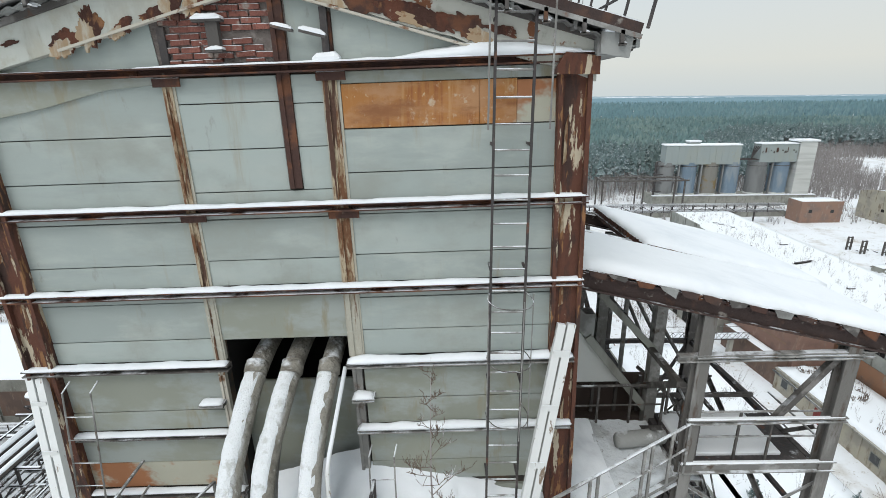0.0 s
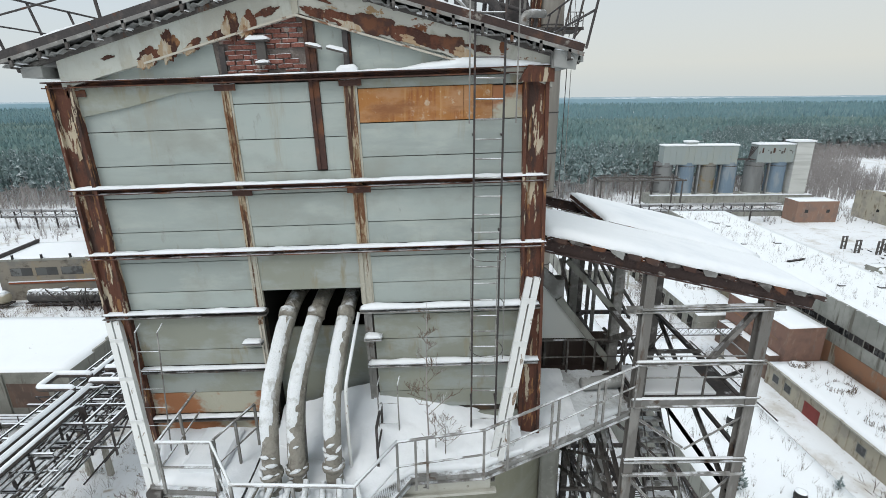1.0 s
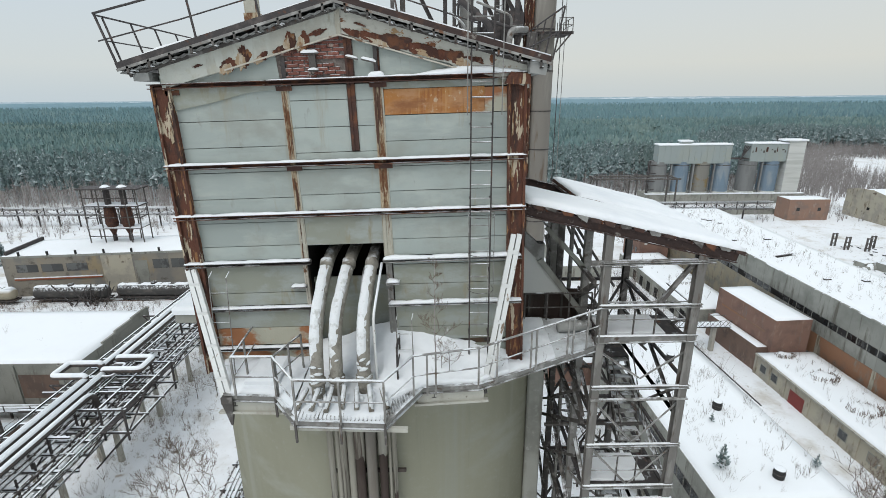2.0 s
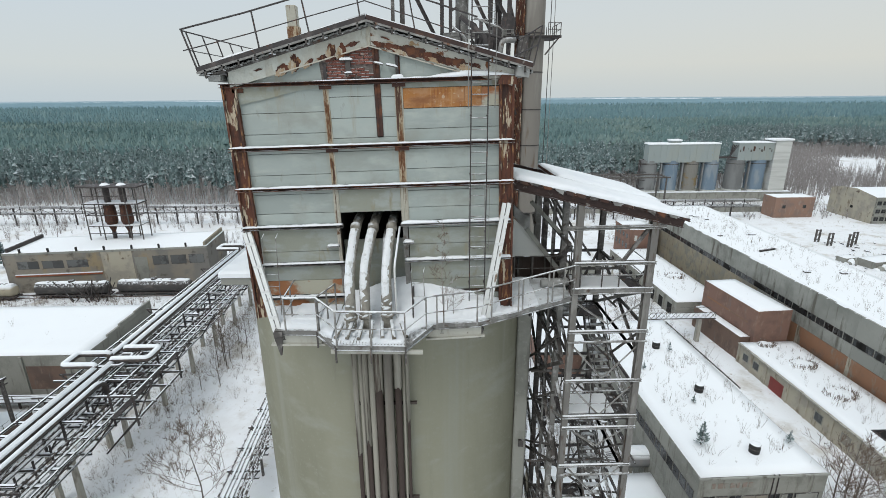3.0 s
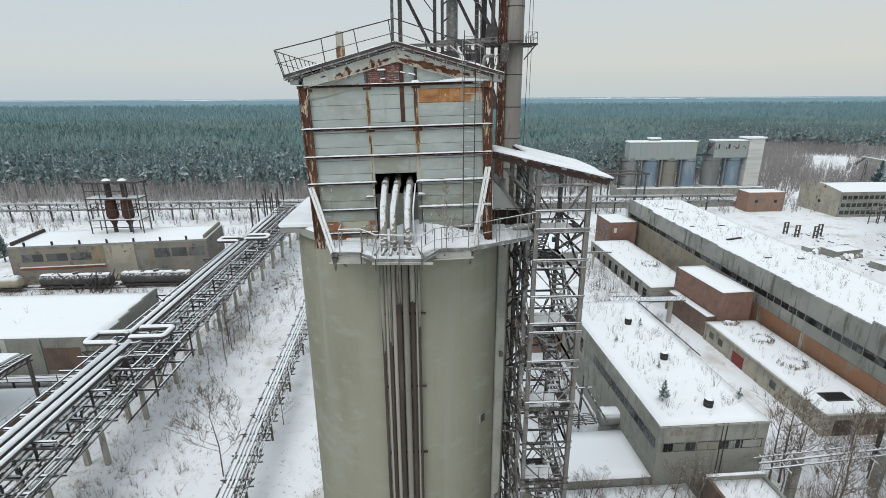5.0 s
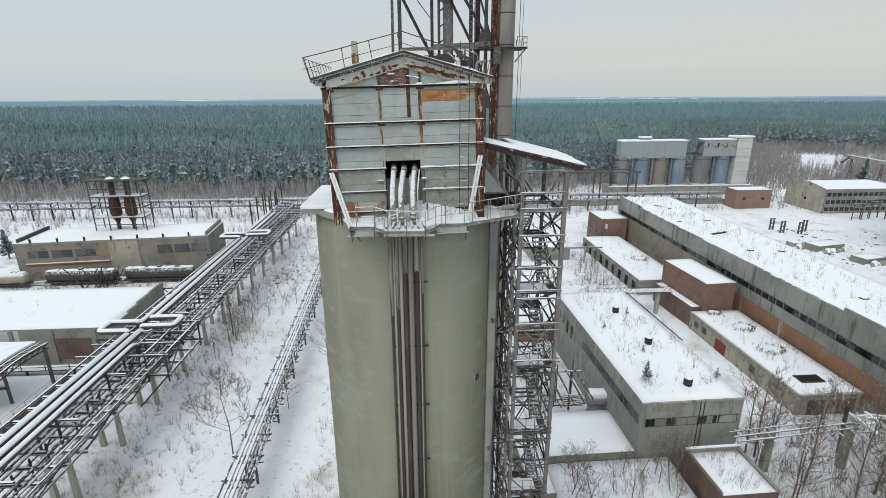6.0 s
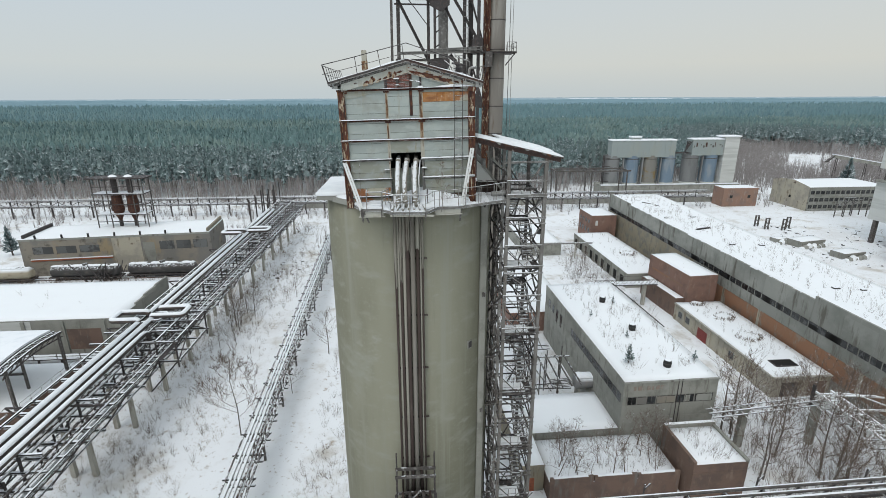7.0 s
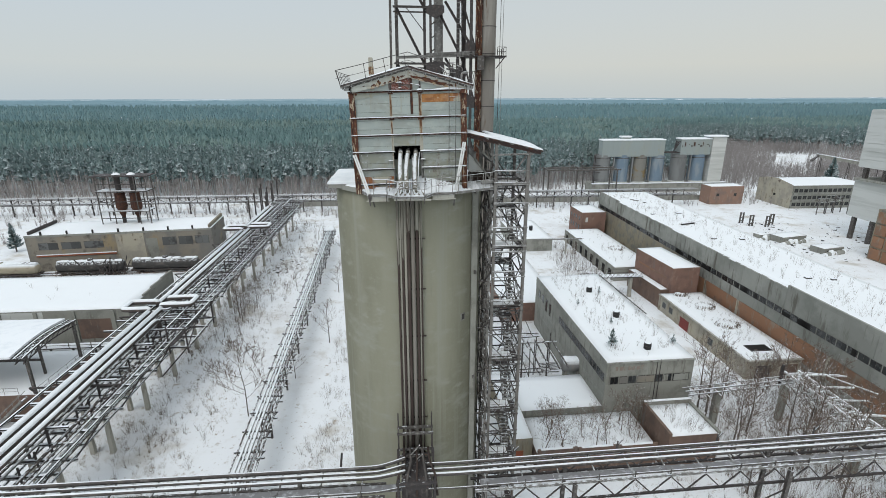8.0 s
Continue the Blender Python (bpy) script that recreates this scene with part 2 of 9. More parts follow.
CONCRETE_YELLOW = material("ochre_plaster", (0.255, 0.225, 0.165), 0.9, layers=[
    (0.4, ONE, (0.20, 0.19, 0.16), 0.45, 0.62, 6), (1.0, (2, 2, 0.25), (0.13, 0.10, 0.075), 0.55, 0.72, 6), (0.25, ONE, (0.17, 0.115, 0.08), 0.6, 0.7, 6)], bump=0.3, bump_scale=5, random_tint=0.1)
CONCRETE_POST = material("post_concrete", (0.36, 0.35, 0.31), 0.9, layers=[(1.5, (1, 1, 0.3), (0.22, 0.20, 0.17), 0.5, 0.7, 6)], bump=0.3)
BRICK_RED = material("red_brickwork", (0.218, 0.132, 0.104), 0.9, layers=[
    (0.4, ONE, (0.168, 0.107, 0.088), 0.45, 0.65, 6), (1.2, (1, 1, 0.4), (0.262, 0.18, 0.142), 0.55, 0.72, 6), (0.6, (2, 2, 0.3), (0.18, 0.155, 0.14), 0.6, 0.72, 6)], bump=0.4, bump_scale=9)
BRICK_ORANGE = material("orange_brickwork", (0.27, 0.145, 0.088), 0.9, layers=[
    (0.12, ONE, (0.20, 0.135, 0.10), 0.46, 0.6, 6), (0.35, (1, 1, 0.4), (0.255, 0.225, 0.185), 0.54, 0.68, 6)], bump=0.3, bump_scale=9, random_tint=0.08)
BRICK_DULL = material("dull_orange_brickwork", (0.26, 0.165, 0.125), 0.9, layers=[(0.3, ONE, (0.21, 0.15, 0.125), 0.46, 0.62, 6), (1.0, (1, 1, 0.4), (0.29, 0.225, 0.19), 0.55, 0.7, 6)], bump=0.3, bump_scale=9)
BRICK_FADED = material("faded_red_paint", (0.255, 0.20, 0.17), 0.9, layers=[(1.5, ONE, (0.26, 0.258, 0.23), 0.45, 0.62, 6)])
BRICK_PIECE = material("red_brick", (0.195, 0.078, 0.060), 0.9, layers=[
    (9, ONE, (0.16, 0.07, 0.056), 0.48, 0.64, 5), (5, ONE, (0.30, 0.25, 0.22), 0.56, 0.66, 6), (13, ONE, (0.5, 0.48, 0.46), 0.66, 0.72, 5)], bump=0.5, bump_scale=30, snow=0.8, random_tint=0.25)
MORTAR = material("mortar", (0.135, 0.115, 0.105), 0.95, layers=[(12, ONE, (0.20, 0.175, 0.16), 0.48, 0.66, 5), (4, ONE, (0.62, 0.63, 0.64), 0.66, 0.72, 6)], bump=0.4, bump_scale=30)
GLASS_GREY = material("dusty_window_glass", (0.105, 0.108, 0.108), 0.4, layers=[(0.5, ONE, (0.06, 0.06, 0.06), 0.5, 0.64, 4)], spec=0.4, random_tint=0.4)
GLASS_DARK = material("dark_window_glass", (0.022, 0.024, 0.025), 0.25, layers=[(0.8, ONE, (0.07, 0.073, 0.073), 0.52, 0.62, 4)], spec=0.5, random_tint=0.6)
# Near-black for openings: the shade inside is put into the base colour.
SHADE_BLACK = material("interior_shade", (0.015, 0.014, 0.013), 0.95)
GATE_RED = material("deep_red_gate_paint", (0.20, 0.04, 0.035), 0.6, layers=[(1.2, (1, 1, 0.4), (0.17, 0.035, 0.03), 0.48, 0.66, 5), (3, ONE, (0.12, 0.06, 0.04), 0.62, 0.72, 6)], bump=0.2)
DOOR_RED = material("red_gate_paint", (0.27, 0.085, 0.045), 0.75, layers=[(2.5, ONE, (0.18, 0.07, 0.04), 0.5, 0.66, 5)], bump=0.15)
SILO_GREY = material("silo_concrete", (0.22, 0.228, 0.228), 0.85, layers=[(0.25, (1, 1, 0.3), (0.16, 0.165, 0.165), 0.45, 0.62, 5)], random_tint=0.1)
SILO_BLUE = material("silo_blue_paint", (0.165, 0.225, 0.285), 0.8, layers=[(0.3, (1, 1, 0.3), (0.24, 0.28, 0.31), 0.5, 0.66, 5)], random_tint=0.1)
SILO_RUST = material("silo_rust_stained", (0.21, 0.205, 0.185), 0.85, layers=[(0.3, ONE, (0.22, 0.165, 0.085), 0.54, 0.64, 5)])
HEADHOUSE = material("headhouse_cladding", (0.29, 0.33, 0.325), 0.8, layers=[(0.2, (1, 1, 0.3), (0.30, 0.33, 0.31), 0.45, 0.65, 5), (0.3, (1, 1, 0.6), (0.34, 0.30, 0.17), 0.66, 0.74, 5)])
STUCCO_PALE = material("pale_cladding", (0.55, 0.56, 0.54), 0.85, layers=[(0.15, (0.2, 0.2, 3), (0.44, 0.45, 0.43), 0.45, 0.65, 5)])
TANK_PAINT = material("tank_wagon_paint", (0.055, 0.052, 0.05), 0.6, layers=[(0.8, ONE, (0.10, 0.09, 0.082), 0.5, 0.68, 5)], snow=0.35)
TANK_PALE = material("tank_wagon_pale_paint", (0.36, 0.32, 0.24), 0.6, layers=[(0.8, ONE, (0.28, 0.24, 0.18), 0.5, 0.68, 5)], snow=0.9)
BARK = material("bark", (0.13, 0.112, 0.098), 0.95, layers=[(6, (1, 1, 0.4), (0.24, 0.22, 0.20), 0.5, 0.68, 5)], snow=0.35)
TWIG = material("twigs", (0.142, 0.104, 0.08), 0.95, layers=[(3, ONE, (0.21, 0.185, 0.165), 0.5, 0.7, 4)], snow=0.3)
DRY_GRASS = material("dry_grass", (0.26, 0.205, 0.13), 0.95, layers=[(2, ONE, (0.15, 0.125, 0.09), 0.48, 0.66, 4)])
PINE = material("pine_needles", (0.15, 0.235, 0.235), 0.95, layers=[
    (0.012, ONE, (0.20, 0.275, 0.255), 0.47, 0.62, 5), (0.009, (1, 1.6, 1), (0.105, 0.175, 0.178), 0.50, 0.64, 5), (0.5, ONE, (0.11, 0.175, 0.18), 0.5, 0.7, 4), (0.45, ONE, (0.36, 0.43, 0.45), 0.56, 0.76, 6)], snow=0.2)
# Bluer than real needles: the haze of distance is put into the colour.
PINE_MIDDLE_HAZED = material("hazed_middle_pine_needles", (0.145, 0.24, 0.26), 0.95, layers=[
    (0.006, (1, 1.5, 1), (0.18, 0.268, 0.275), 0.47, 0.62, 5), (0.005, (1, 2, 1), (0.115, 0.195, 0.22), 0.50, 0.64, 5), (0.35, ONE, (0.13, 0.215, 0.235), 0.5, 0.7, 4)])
PINE_EDGE = material("frosted_pine_needles", (0.135, 0.19, 0.19), 0.95, layers=[
    (1.3, ONE, (0.095, 0.135, 0.132), 0.5, 0.7, 4), (0.9, ONE, (0.44, 0.50, 0.535), 0.53, 0.69, 6), (0.02, ONE, (0.12, 0.165, 0.155), 0.54, 0.68, 4)], snow=0.36)
FROST_TWIG = material("frosted_twigs", (0.29, 0.265, 0.255), 0.95, layers=[(0.4, ONE, (0.42, 0.40, 0.395), 0.46, 0.62, 4), (2, ONE, (0.18, 0.155, 0.14), 0.55, 0.7, 4)], snow=0.3)
PINE_TRUNK = material("pine_trunks", (0.33, 0.30, 0.285), 0.95, layers=[(0.5, ONE, (0.46, 0.44, 0.435), 0.46, 0.62, 4), (0.3, ONE, (0.19, 0.16, 0.145), 0.55, 0.68, 4)])
# Raised, bluish base colours stand in for haze, palest at the horizon.
FAR_WOODS_HAZED = material("far_woods", (0.155, 0.255, 0.30), 0.95, layers=[
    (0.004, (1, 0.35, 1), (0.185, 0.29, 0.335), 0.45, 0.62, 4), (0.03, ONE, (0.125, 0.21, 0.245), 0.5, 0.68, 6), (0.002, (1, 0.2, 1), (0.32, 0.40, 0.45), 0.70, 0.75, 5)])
HORIZON_WOODS_HAZED = material("horizon_woods", (0.255, 0.345, 0.395), 0.95, layers=[
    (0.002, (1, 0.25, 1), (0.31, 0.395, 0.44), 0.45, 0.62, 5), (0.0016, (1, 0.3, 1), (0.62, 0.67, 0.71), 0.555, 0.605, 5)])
FLUE_STEEL = material("flue_sheet_metal", (0.20, 0.185, 0.165), 0.7, metal=0.1, layers=[
    (0.4, (2, 2, 0.25), (0.26, 0.245, 0.22), 0.45, 0.65, 5), (0.7, (2, 2, 0.3), (0.135, 0.098, 0.072), 0.56, 0.70, 6)], bump=0.15)
RUBBER = material("black_rubber", (0.03, 0.03, 0.03), 0.8, snow=0.4)
ROOF_FELT = material("roofing_felt", (0.155, 0.152, 0.148), 0.9, layers=[(2, ONE, (0.27, 0.265, 0.26), 0.48, 0.66, 5), (1.1, ONE, (0.13, 0.065, 0.04), 0.6, 0.68, 6)], bump=0.3, snow=0.6)
VERGE = material("weathered_verge_steel", (0.20, 0.195, 0.185), 0.75, layers=[
    (3, ONE, (0.34, 0.335, 0.32), 0.48, 0.64, 5), (2.2, ONE, (0.15, 0.075, 0.045), 0.58, 0.66, 6)], bump=0.25, bump_scale=20, snow=0.5)
STEEL_SNOWY = material("snow_topped_steel", (0.06, 0.056, 0.055), 0.75, layers=[
    (3, ONE, (0.11, 0.10, 0.095), 0.5, 0.66, 5)], snow=1.0)
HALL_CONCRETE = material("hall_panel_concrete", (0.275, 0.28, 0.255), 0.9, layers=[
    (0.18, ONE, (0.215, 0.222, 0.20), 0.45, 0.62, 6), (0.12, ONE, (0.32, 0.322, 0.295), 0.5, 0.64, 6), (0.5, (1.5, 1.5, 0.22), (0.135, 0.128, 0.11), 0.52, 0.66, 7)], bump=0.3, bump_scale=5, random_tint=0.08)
OCHRE_STAINED = material("stained_ochre_plaster", (0.245, 0.222, 0.185), 0.9, layers=[
    (0.09, ONE, (0.19, 0.182, 0.168), 0.45, 0.56, 6), (0.12, (1, 1, 0.5), (0.28, 0.225, 0.145), 0.58, 0.68, 6), (0.35, ONE, (0.11, 0.097, 0.084), 0.56, 0.70, 6)], bump=0.3, bump_scale=5)
PLASTER_PALE = material("pale_stained_plaster", (0.39, 0.36, 0.29), 0.9, layers=[
    (0.25, ONE, (0.31, 0.29, 0.245), 0.45, 0.6, 6), (0.6, (1.5, 1.5, 0.4), (0.20, 0.165, 0.12), 0.56, 0.68, 6), (0.4, ONE, (0.13, 0.10, 0.08), 0.62, 0.70, 7)], bump=0.3, bump_scale=5)
SHEET_GREY = material("grey_fibre_sheet", (0.28, 0.285, 0.275), 0.85, layers=[
    (1.6, (1, 0.4, 1), (0.16, 0.157, 0.15), 0.45, 0.62, 6), (4, ONE, (0.38, 0.38, 0.37), 0.58, 0.72, 5)], bump=0.4, bump_scale=10, snow=0.3)
CREAM_TRIM = material("cream_trim", (0.46, 0.43, 0.37), 0.8, layers=[(4, ONE, (0.18, 0.10, 0.06), 0.56, 0.64, 6)], bump=0.2)
FLAKED_TRIM = material("weathered_cream_strip", (0.36, 0.345, 0.29), 0.85, layers=[
    (1.4, (5, 5, 0.5), (0.24, 0.185, 0.12), 0.52, 0.62, 6), (1.1, (6, 6, 0.35), (0.115, 0.06, 0.035), 0.61, 0.65, 6), (9, ONE, (0.42, 0.41, 0.36), 0.55, 0.7, 5)], bump=0.4, bump_scale=14)
BRICK_BROWN = material("dull_brown_brickwork", (0.155, 0.105, 0.083), 0.9, layers=[
    (0.35, ONE, (0.115, 0.083, 0.07), 0.45, 0.65, 6), (0.9, (1, 1, 0.4), (0.20, 0.145, 0.115), 0.54, 0.70, 6), (0.5, (2, 2, 0.3), (0.15, 0.135, 0.125), 0.58, 0.72, 6)], bump=0.4, bump_scale=9)


# ---- mesh tools ----
class Geo:
    """A growing mesh: lists of points and faces."""

    def __init__(self):
        self.v, self.f = [], []

    def add(self, verts, faces):
        n = len(self.v)
        self.v += [tuple(p) for p in verts]
        self.f += [tuple(n + i for i in face) for face in faces]
        return self

    def box(self, x0, x1, y0, y1, z0, z1):
        return self.add([(x0, y0, z0), (x1, y0, z0), (x1, y1, z0), (x0, y1, z0), (x0, y0, z1), (x1, y0, z1), (x1, y1, z1), (x0, y1, z1)],
                        [(3, 2, 1, 0), (4, 5, 6, 7), (0, 1, 5, 4), (1, 2, 6, 5), (2, 3, 7, 6), (3, 0, 4, 7)])

    def soft_box(self, x0, x1, y0, y1, z0, z1, b):
        """A box with its upright and top edges cut back by b."""
        ring = lambda d, z: [(x0 + d, y0 + d + b, z), (x0 + d + b, y0 + d, z), (x1 - d - b, y0 + d, z), (x1 - d, y0 + d + b, z),
                             (x1 - d, y1 - d - b, z), (x1 - d - b, y1 - d, z), (x0 + d + b, y1 - d, z), (x0 + d, y1 - d - b, z)]
        return self.loft([ring(0, z0), ring(0, z1 - b), ring(b, z1)])

    def loft(self, rings, caps=True):
        n = len(rings[0])
        faces = [(k * n + i, k * n + (i + 1) % n, (k + 1) * n + (i + 1) % n, (k + 1) * n + i) for k in range(len(rings) - 1) for i in range(n)]
        if caps:
            faces += [tuple(range(n - 1, -1, -1)), tuple((len(rings) - 1) * n + i for i in range(n))]
        return self.add([p for r in rings for p in r], faces)

    def extrude(self, profile, p0, p1, up=(0, 0, 1)):
        """A closed profile of (side, up) points drawn from p0 to p1."""
        p0, p1 = Vector(p0), Vector(p1)
        d = (p1 - p0).normalized()
        up = Vector(up)
        if abs(d.dot(up)) > 0.98:
            up = Vector((0, 1, 0))
        s = d.cross(up).normalized()
        u = s.cross(d)
        return self.loft([[p + s * a + u * b for a, b in profile] for p in (p0, p1)])

    def beam(self, p0, p1, w, h=None, up=(0, 0, 1)):
        a, b = w / 2, (h or w) / 2
        return self.extrude([(-a, -b), (a, -b), (a, b), (-a, b)], p0, p1, up)

    def angle(self, p0, p1, w, t=None, up=(0, 0, 1)):
        t = t or w * 0.14
        return self.extrude([(-w / 2, -w / 2), (w / 2, -w / 2), (w / 2, -w / 2 + t), (-w / 2 + t, -w / 2 + t), (-w / 2 + t, w / 2), (-w / 2, w / 2)], p0, p1, up)

    def channel(self, p0, p1, w, h, t=0.02, up=(0, 0, 1)):
        a, b = w / 2, h / 2
        return self.extrude([(-a, -b), (a, -b), (a, -b + t), (-a + t, -b + t), (-a + t, b - t), (a, b - t), (a, b), (-a, b)], p0, p1, up)

    def ibeam(self, p0, p1, w, h, t=0.02, up=(0, 0, 1)):
        a, b, c = w / 2, h / 2, t / 2
        return self.extrude([(-a, -b), (a, -b), (a, -b + t), (c, -b + t), (c, b - t), (a, b - t), (a, b), (-a, b), (-a, b - t), (-c, b - t), (-c, -b + t), (-a, -b + t)], p0, p1, up)

    def pipe(self, pts, r, n=8, closed=True):
        """A tube along points; r: one radius or one for each point."""
        pts = [Vector(p) for p in pts]
        rs = r if isinstance(r, (list, tuple)) else [r] * len(pts)
        d0 = (pts[1] - pts[0]).normalized()
        side = d0.orthogonal().normalized()
        rings = []
        for i, p in enumerate(pts):
            d = (pts[min(i + 1, len(pts) - 1)] - pts[max(i - 1, 0)]).normalized()
            side = (side - d * side.dot(d)).normalized()
            other = d.cross(side)
            rings.append([p + (side * math.cos(a) + other * math.sin(a)) * rs[i] for a in (2 * math.pi * k / n for k in range(n))])
        return self.loft(rings, closed)

    def cyl(self, x, y, z0, z1, r, n=16, r1=None):
        ring = lambda z, q: [(x + q * math.cos(2 * math.pi * k / n), y + q * math.sin(2 * math.pi * k / n), z) for k in range(n)]
        return self.loft([ring(z0, r), ring(z1, r1 if r1 is not None else r)])

    def lump(self, p0, p1, w, h, step=0.22, seed=0):
        """An uneven ridge of lying snow from p0 to p1, w wide and h high."""
        p0, p1 = Vector(p0), Vector(p1)
        d = p1 - p0
        n = max(2, int(d.length / step))
        side = Vector((d.y, -d.x, 0)).normalized() if abs(d.x) + abs(d.y) > 1e-6 else Vector((1, 0, 0))
        rings = []
        for i in range(n + 1):
            p = p0 + d * (i / n)
            q = noise.noise((p.x * 1.7 + seed, p.y * 1.7, p.z * 1.7 + seed)) * 0.5 + noise.noise((p.x * 5 + seed, p.y * 5, p.z * 5)) * 0.35
            hh, ww = max(h * (1 + 0.9 * q), h * 0.15), w * (1 + 0.25 * q) / 2
            if i in (0, n):
                hh, ww = hh * 0.5, ww * 0.85
            rings.append([p + side * a * ww + Vector((0, 0, b * hh)) for a, b in ((-1, -0.05), (-1.03, 0.4), (-0.6, 0.9), (0, 1), (0.6, 0.9), (1.03, 0.4), (1, -0.05))])
        return self.loft(rings)


def rounded(pts, r, n=4):
    """Points with their corners turned into arcs of about radius r."""
    pts = [Vector(p) for p in pts]
    out = [pts[0]]
    for a, b, c in zip(pts, pts[1:], pts[2:]):
        u, w = (a - b), (c - b)
        q = min(r, u.length * 0.48, w.length * 0.48)
        s, e = b + u.normalized() * q, b + w.normalized() * q
        for k in range(n + 1):
            t = k / n
            out.append(s * (1 - t) ** 2 + b * 2 * t * (1 - t) + e * t * t)
    return out + [pts[-1]]


def mesh_of(geo, mat, smooth=False):
    me = bpy.data.meshes.new("mesh")
    me.from_pydata(geo.v, [], geo.f)
    me.materials.append(mat)
    if smooth:
        me.polygons.foreach_set("use_smooth", [True] * len(me.polygons))
    me.update()
    return me


def part(name, geo, mat, parent=None, label="", smooth=False, kind=""):
    ob = new(name, geo if isinstance(geo, bpy.types.Mesh) else mesh_of(geo, mat, smooth))
    ob.parent = parent
    return tagged(ob, label, kind=kind)


def thing(name, label, category, group="", kind="", at=None):
    ob = new(name)
    ob.empty_display_size = 0.2
    if at is not None:
        ob.matrix_world = at
    return tagged(ob, label, category, group, kind)


def arrays(name, verts, faces, mat, label, category, smooth=False):
    """One object of many small pieces, from arrays."""
    me = bpy.data.meshes.new(name)
    me.from_pydata(verts, [], faces)
    me.materials.append(mat)
    if smooth:
        me.polygons.foreach_set("use_smooth", [True] * len(me.polygons))
    me.update()
    return tagged(new(name, me), label, category, kind="stuff")


rnd = random.Random(5)


# ---- the tower ----
TX, TY, TR = -2.5, 12.6, 6.0
tower = thing("silo_tower", "tall round tower of stained olive-grey concrete", "tower", kind="")
g = Geo()
ring = lambda z, q, n=72: [(TX + q * math.cos(2 * math.pi * k / n), TY + q * math.sin(2 * math.pi * k / n), z) for k in range(n)]
zs = [GROUND - 0.6] + [3.0 + 1.5 * k for k in range(25)] + [40.3]
g.loft([ring(z, TR) for z in zs])
part("shaft", g, CONCRETE_TOWER, tower, smooth=True)
g = Geo().soft_box(2.35, 2.86, 8.9, 11.6, GROUND - 0.6, 40.2, 0.05)
part("pilaster", g, CONCRETE, tower, "narrow grey upright concrete pilaster")
g = Geo().loft([ring(40.3, TR + 0.25), ring(40.62, TR + 0.25)])
part("top_slab", g, CONCRETE, tower)
g = Geo().soft_box(-8.65, -5.4, 9.0, 15.5, 40.42, 40.72, 0.03)
part("corner_slab", g, CONCRETE, tower)
g = Geo().soft_box(-8.72, -6.35, 8.93, 15.6, 40.72, 40.95, 0.08)
part("corner_snow", g, SNOW, tower, "thick snow on the concrete slab")
g = Geo().loft([ring(40.62, TR + 0.1, 48), ring(40.74, TR - 0.05, 48)])
part("roof_snow", g, SNOW, tower)
hatch = part("hatch", Geo().soft_box(-0.24, 0.24, -0.05, 0.12, -0.32, 0.32, 0.02), CONCRETE, tower, "small square hatch in the shaft")
hatch.matrix_local = pose(1.60, 8.22, 29.75, 0, 0, 43)
part("hatch_leaf", Geo().box(-0.16, 0.16, -0.07, -0.04, -0.24, 0.24), STEEL_DARK, hatch, "dark steel leaf")
for zz in (23.5, 33.2):
    g = Geo().box(2.55, 2.75, 8.78, 8.9, zz, zz + 0.3)
    part("bracket", g, STEEL, tower)

# risers down the front of the tower
risers = thing("riser_pipes", "bundle of tall brown and pale pipes running down the tower", "pipes")
RISERS = [(-3.48, 0.08, PIPE_BROWN, 35.9), (-3.29, 0.065, PIPE_PALE, 0), (-3.14, 0.09, PIPE_BROWN, 36.4), (-2.93, 0.10, PIPE_PALE, 0), (-2.70, 0.13, PIPE_BROWN, 38.4),
          (-2.38, 0.15, PIPE_GREYISH, 0), (-2.06, 0.115, PIPE_BROWN, 38.6), (-1.87, 0.045, PIPE_PALE, 0), (-1.74, 0.055, PIPE_BROWN, 37.2)]
for px, pr, pm, sleeve in RISERS:
    g = Geo().pipe([(px, 6.36, 40.55), (px, 6.36, 32), (px, 6.36, 26), (px, 6.30, 17.6)], pr, 12)
    ob = part("riser", g, pm, risers, smooth=True)
    if sleeve:
        q, n = pr + 0.012, 16
        spots = [2 * math.pi * k / n for k in range(n)]
        tops = [(px + q * math.cos(a), 6.36 + q * math.sin(a), 40.5) for a in spots]
        ends = [(px + q * math.cos(a), 6.36 + q * math.sin(a), sleeve - 0.8 + 0.5 * noise.noise((px * 3, k * 0.5, 4.0))) for k, a in enumerate(spots)]
        g = Geo().loft([ends, tops])
        part("sleeve", g, PIPE_CRUST, ob, "pale lime-crusted upper length", smooth=True)
for zz in (37, 33, 29, 25, 21.5):
    g = Geo().beam((-3.55, 6.5, zz), (-1.45, 6.5, zz), 0.08, 0.1)
    part("clamp_bar", g, PIPE_BROWN, risers)
g = Geo()
for a, b in (((-3.9, 6.0, 22.3), (-3.9, 6.0, 18.6)), ((-1.15, 6.0, 22.3), (-1.15, 6.0, 18.6)), ((-3.9, 5.2, 21.0), (-3.9, 5.2, 18.6)), ((-1.15, 5.2, 21.0), (-1.15, 5.2, 18.6))):
    g.beam(a, b, 0.1)
part("anchor_post", g, STEEL_DARK, risers)
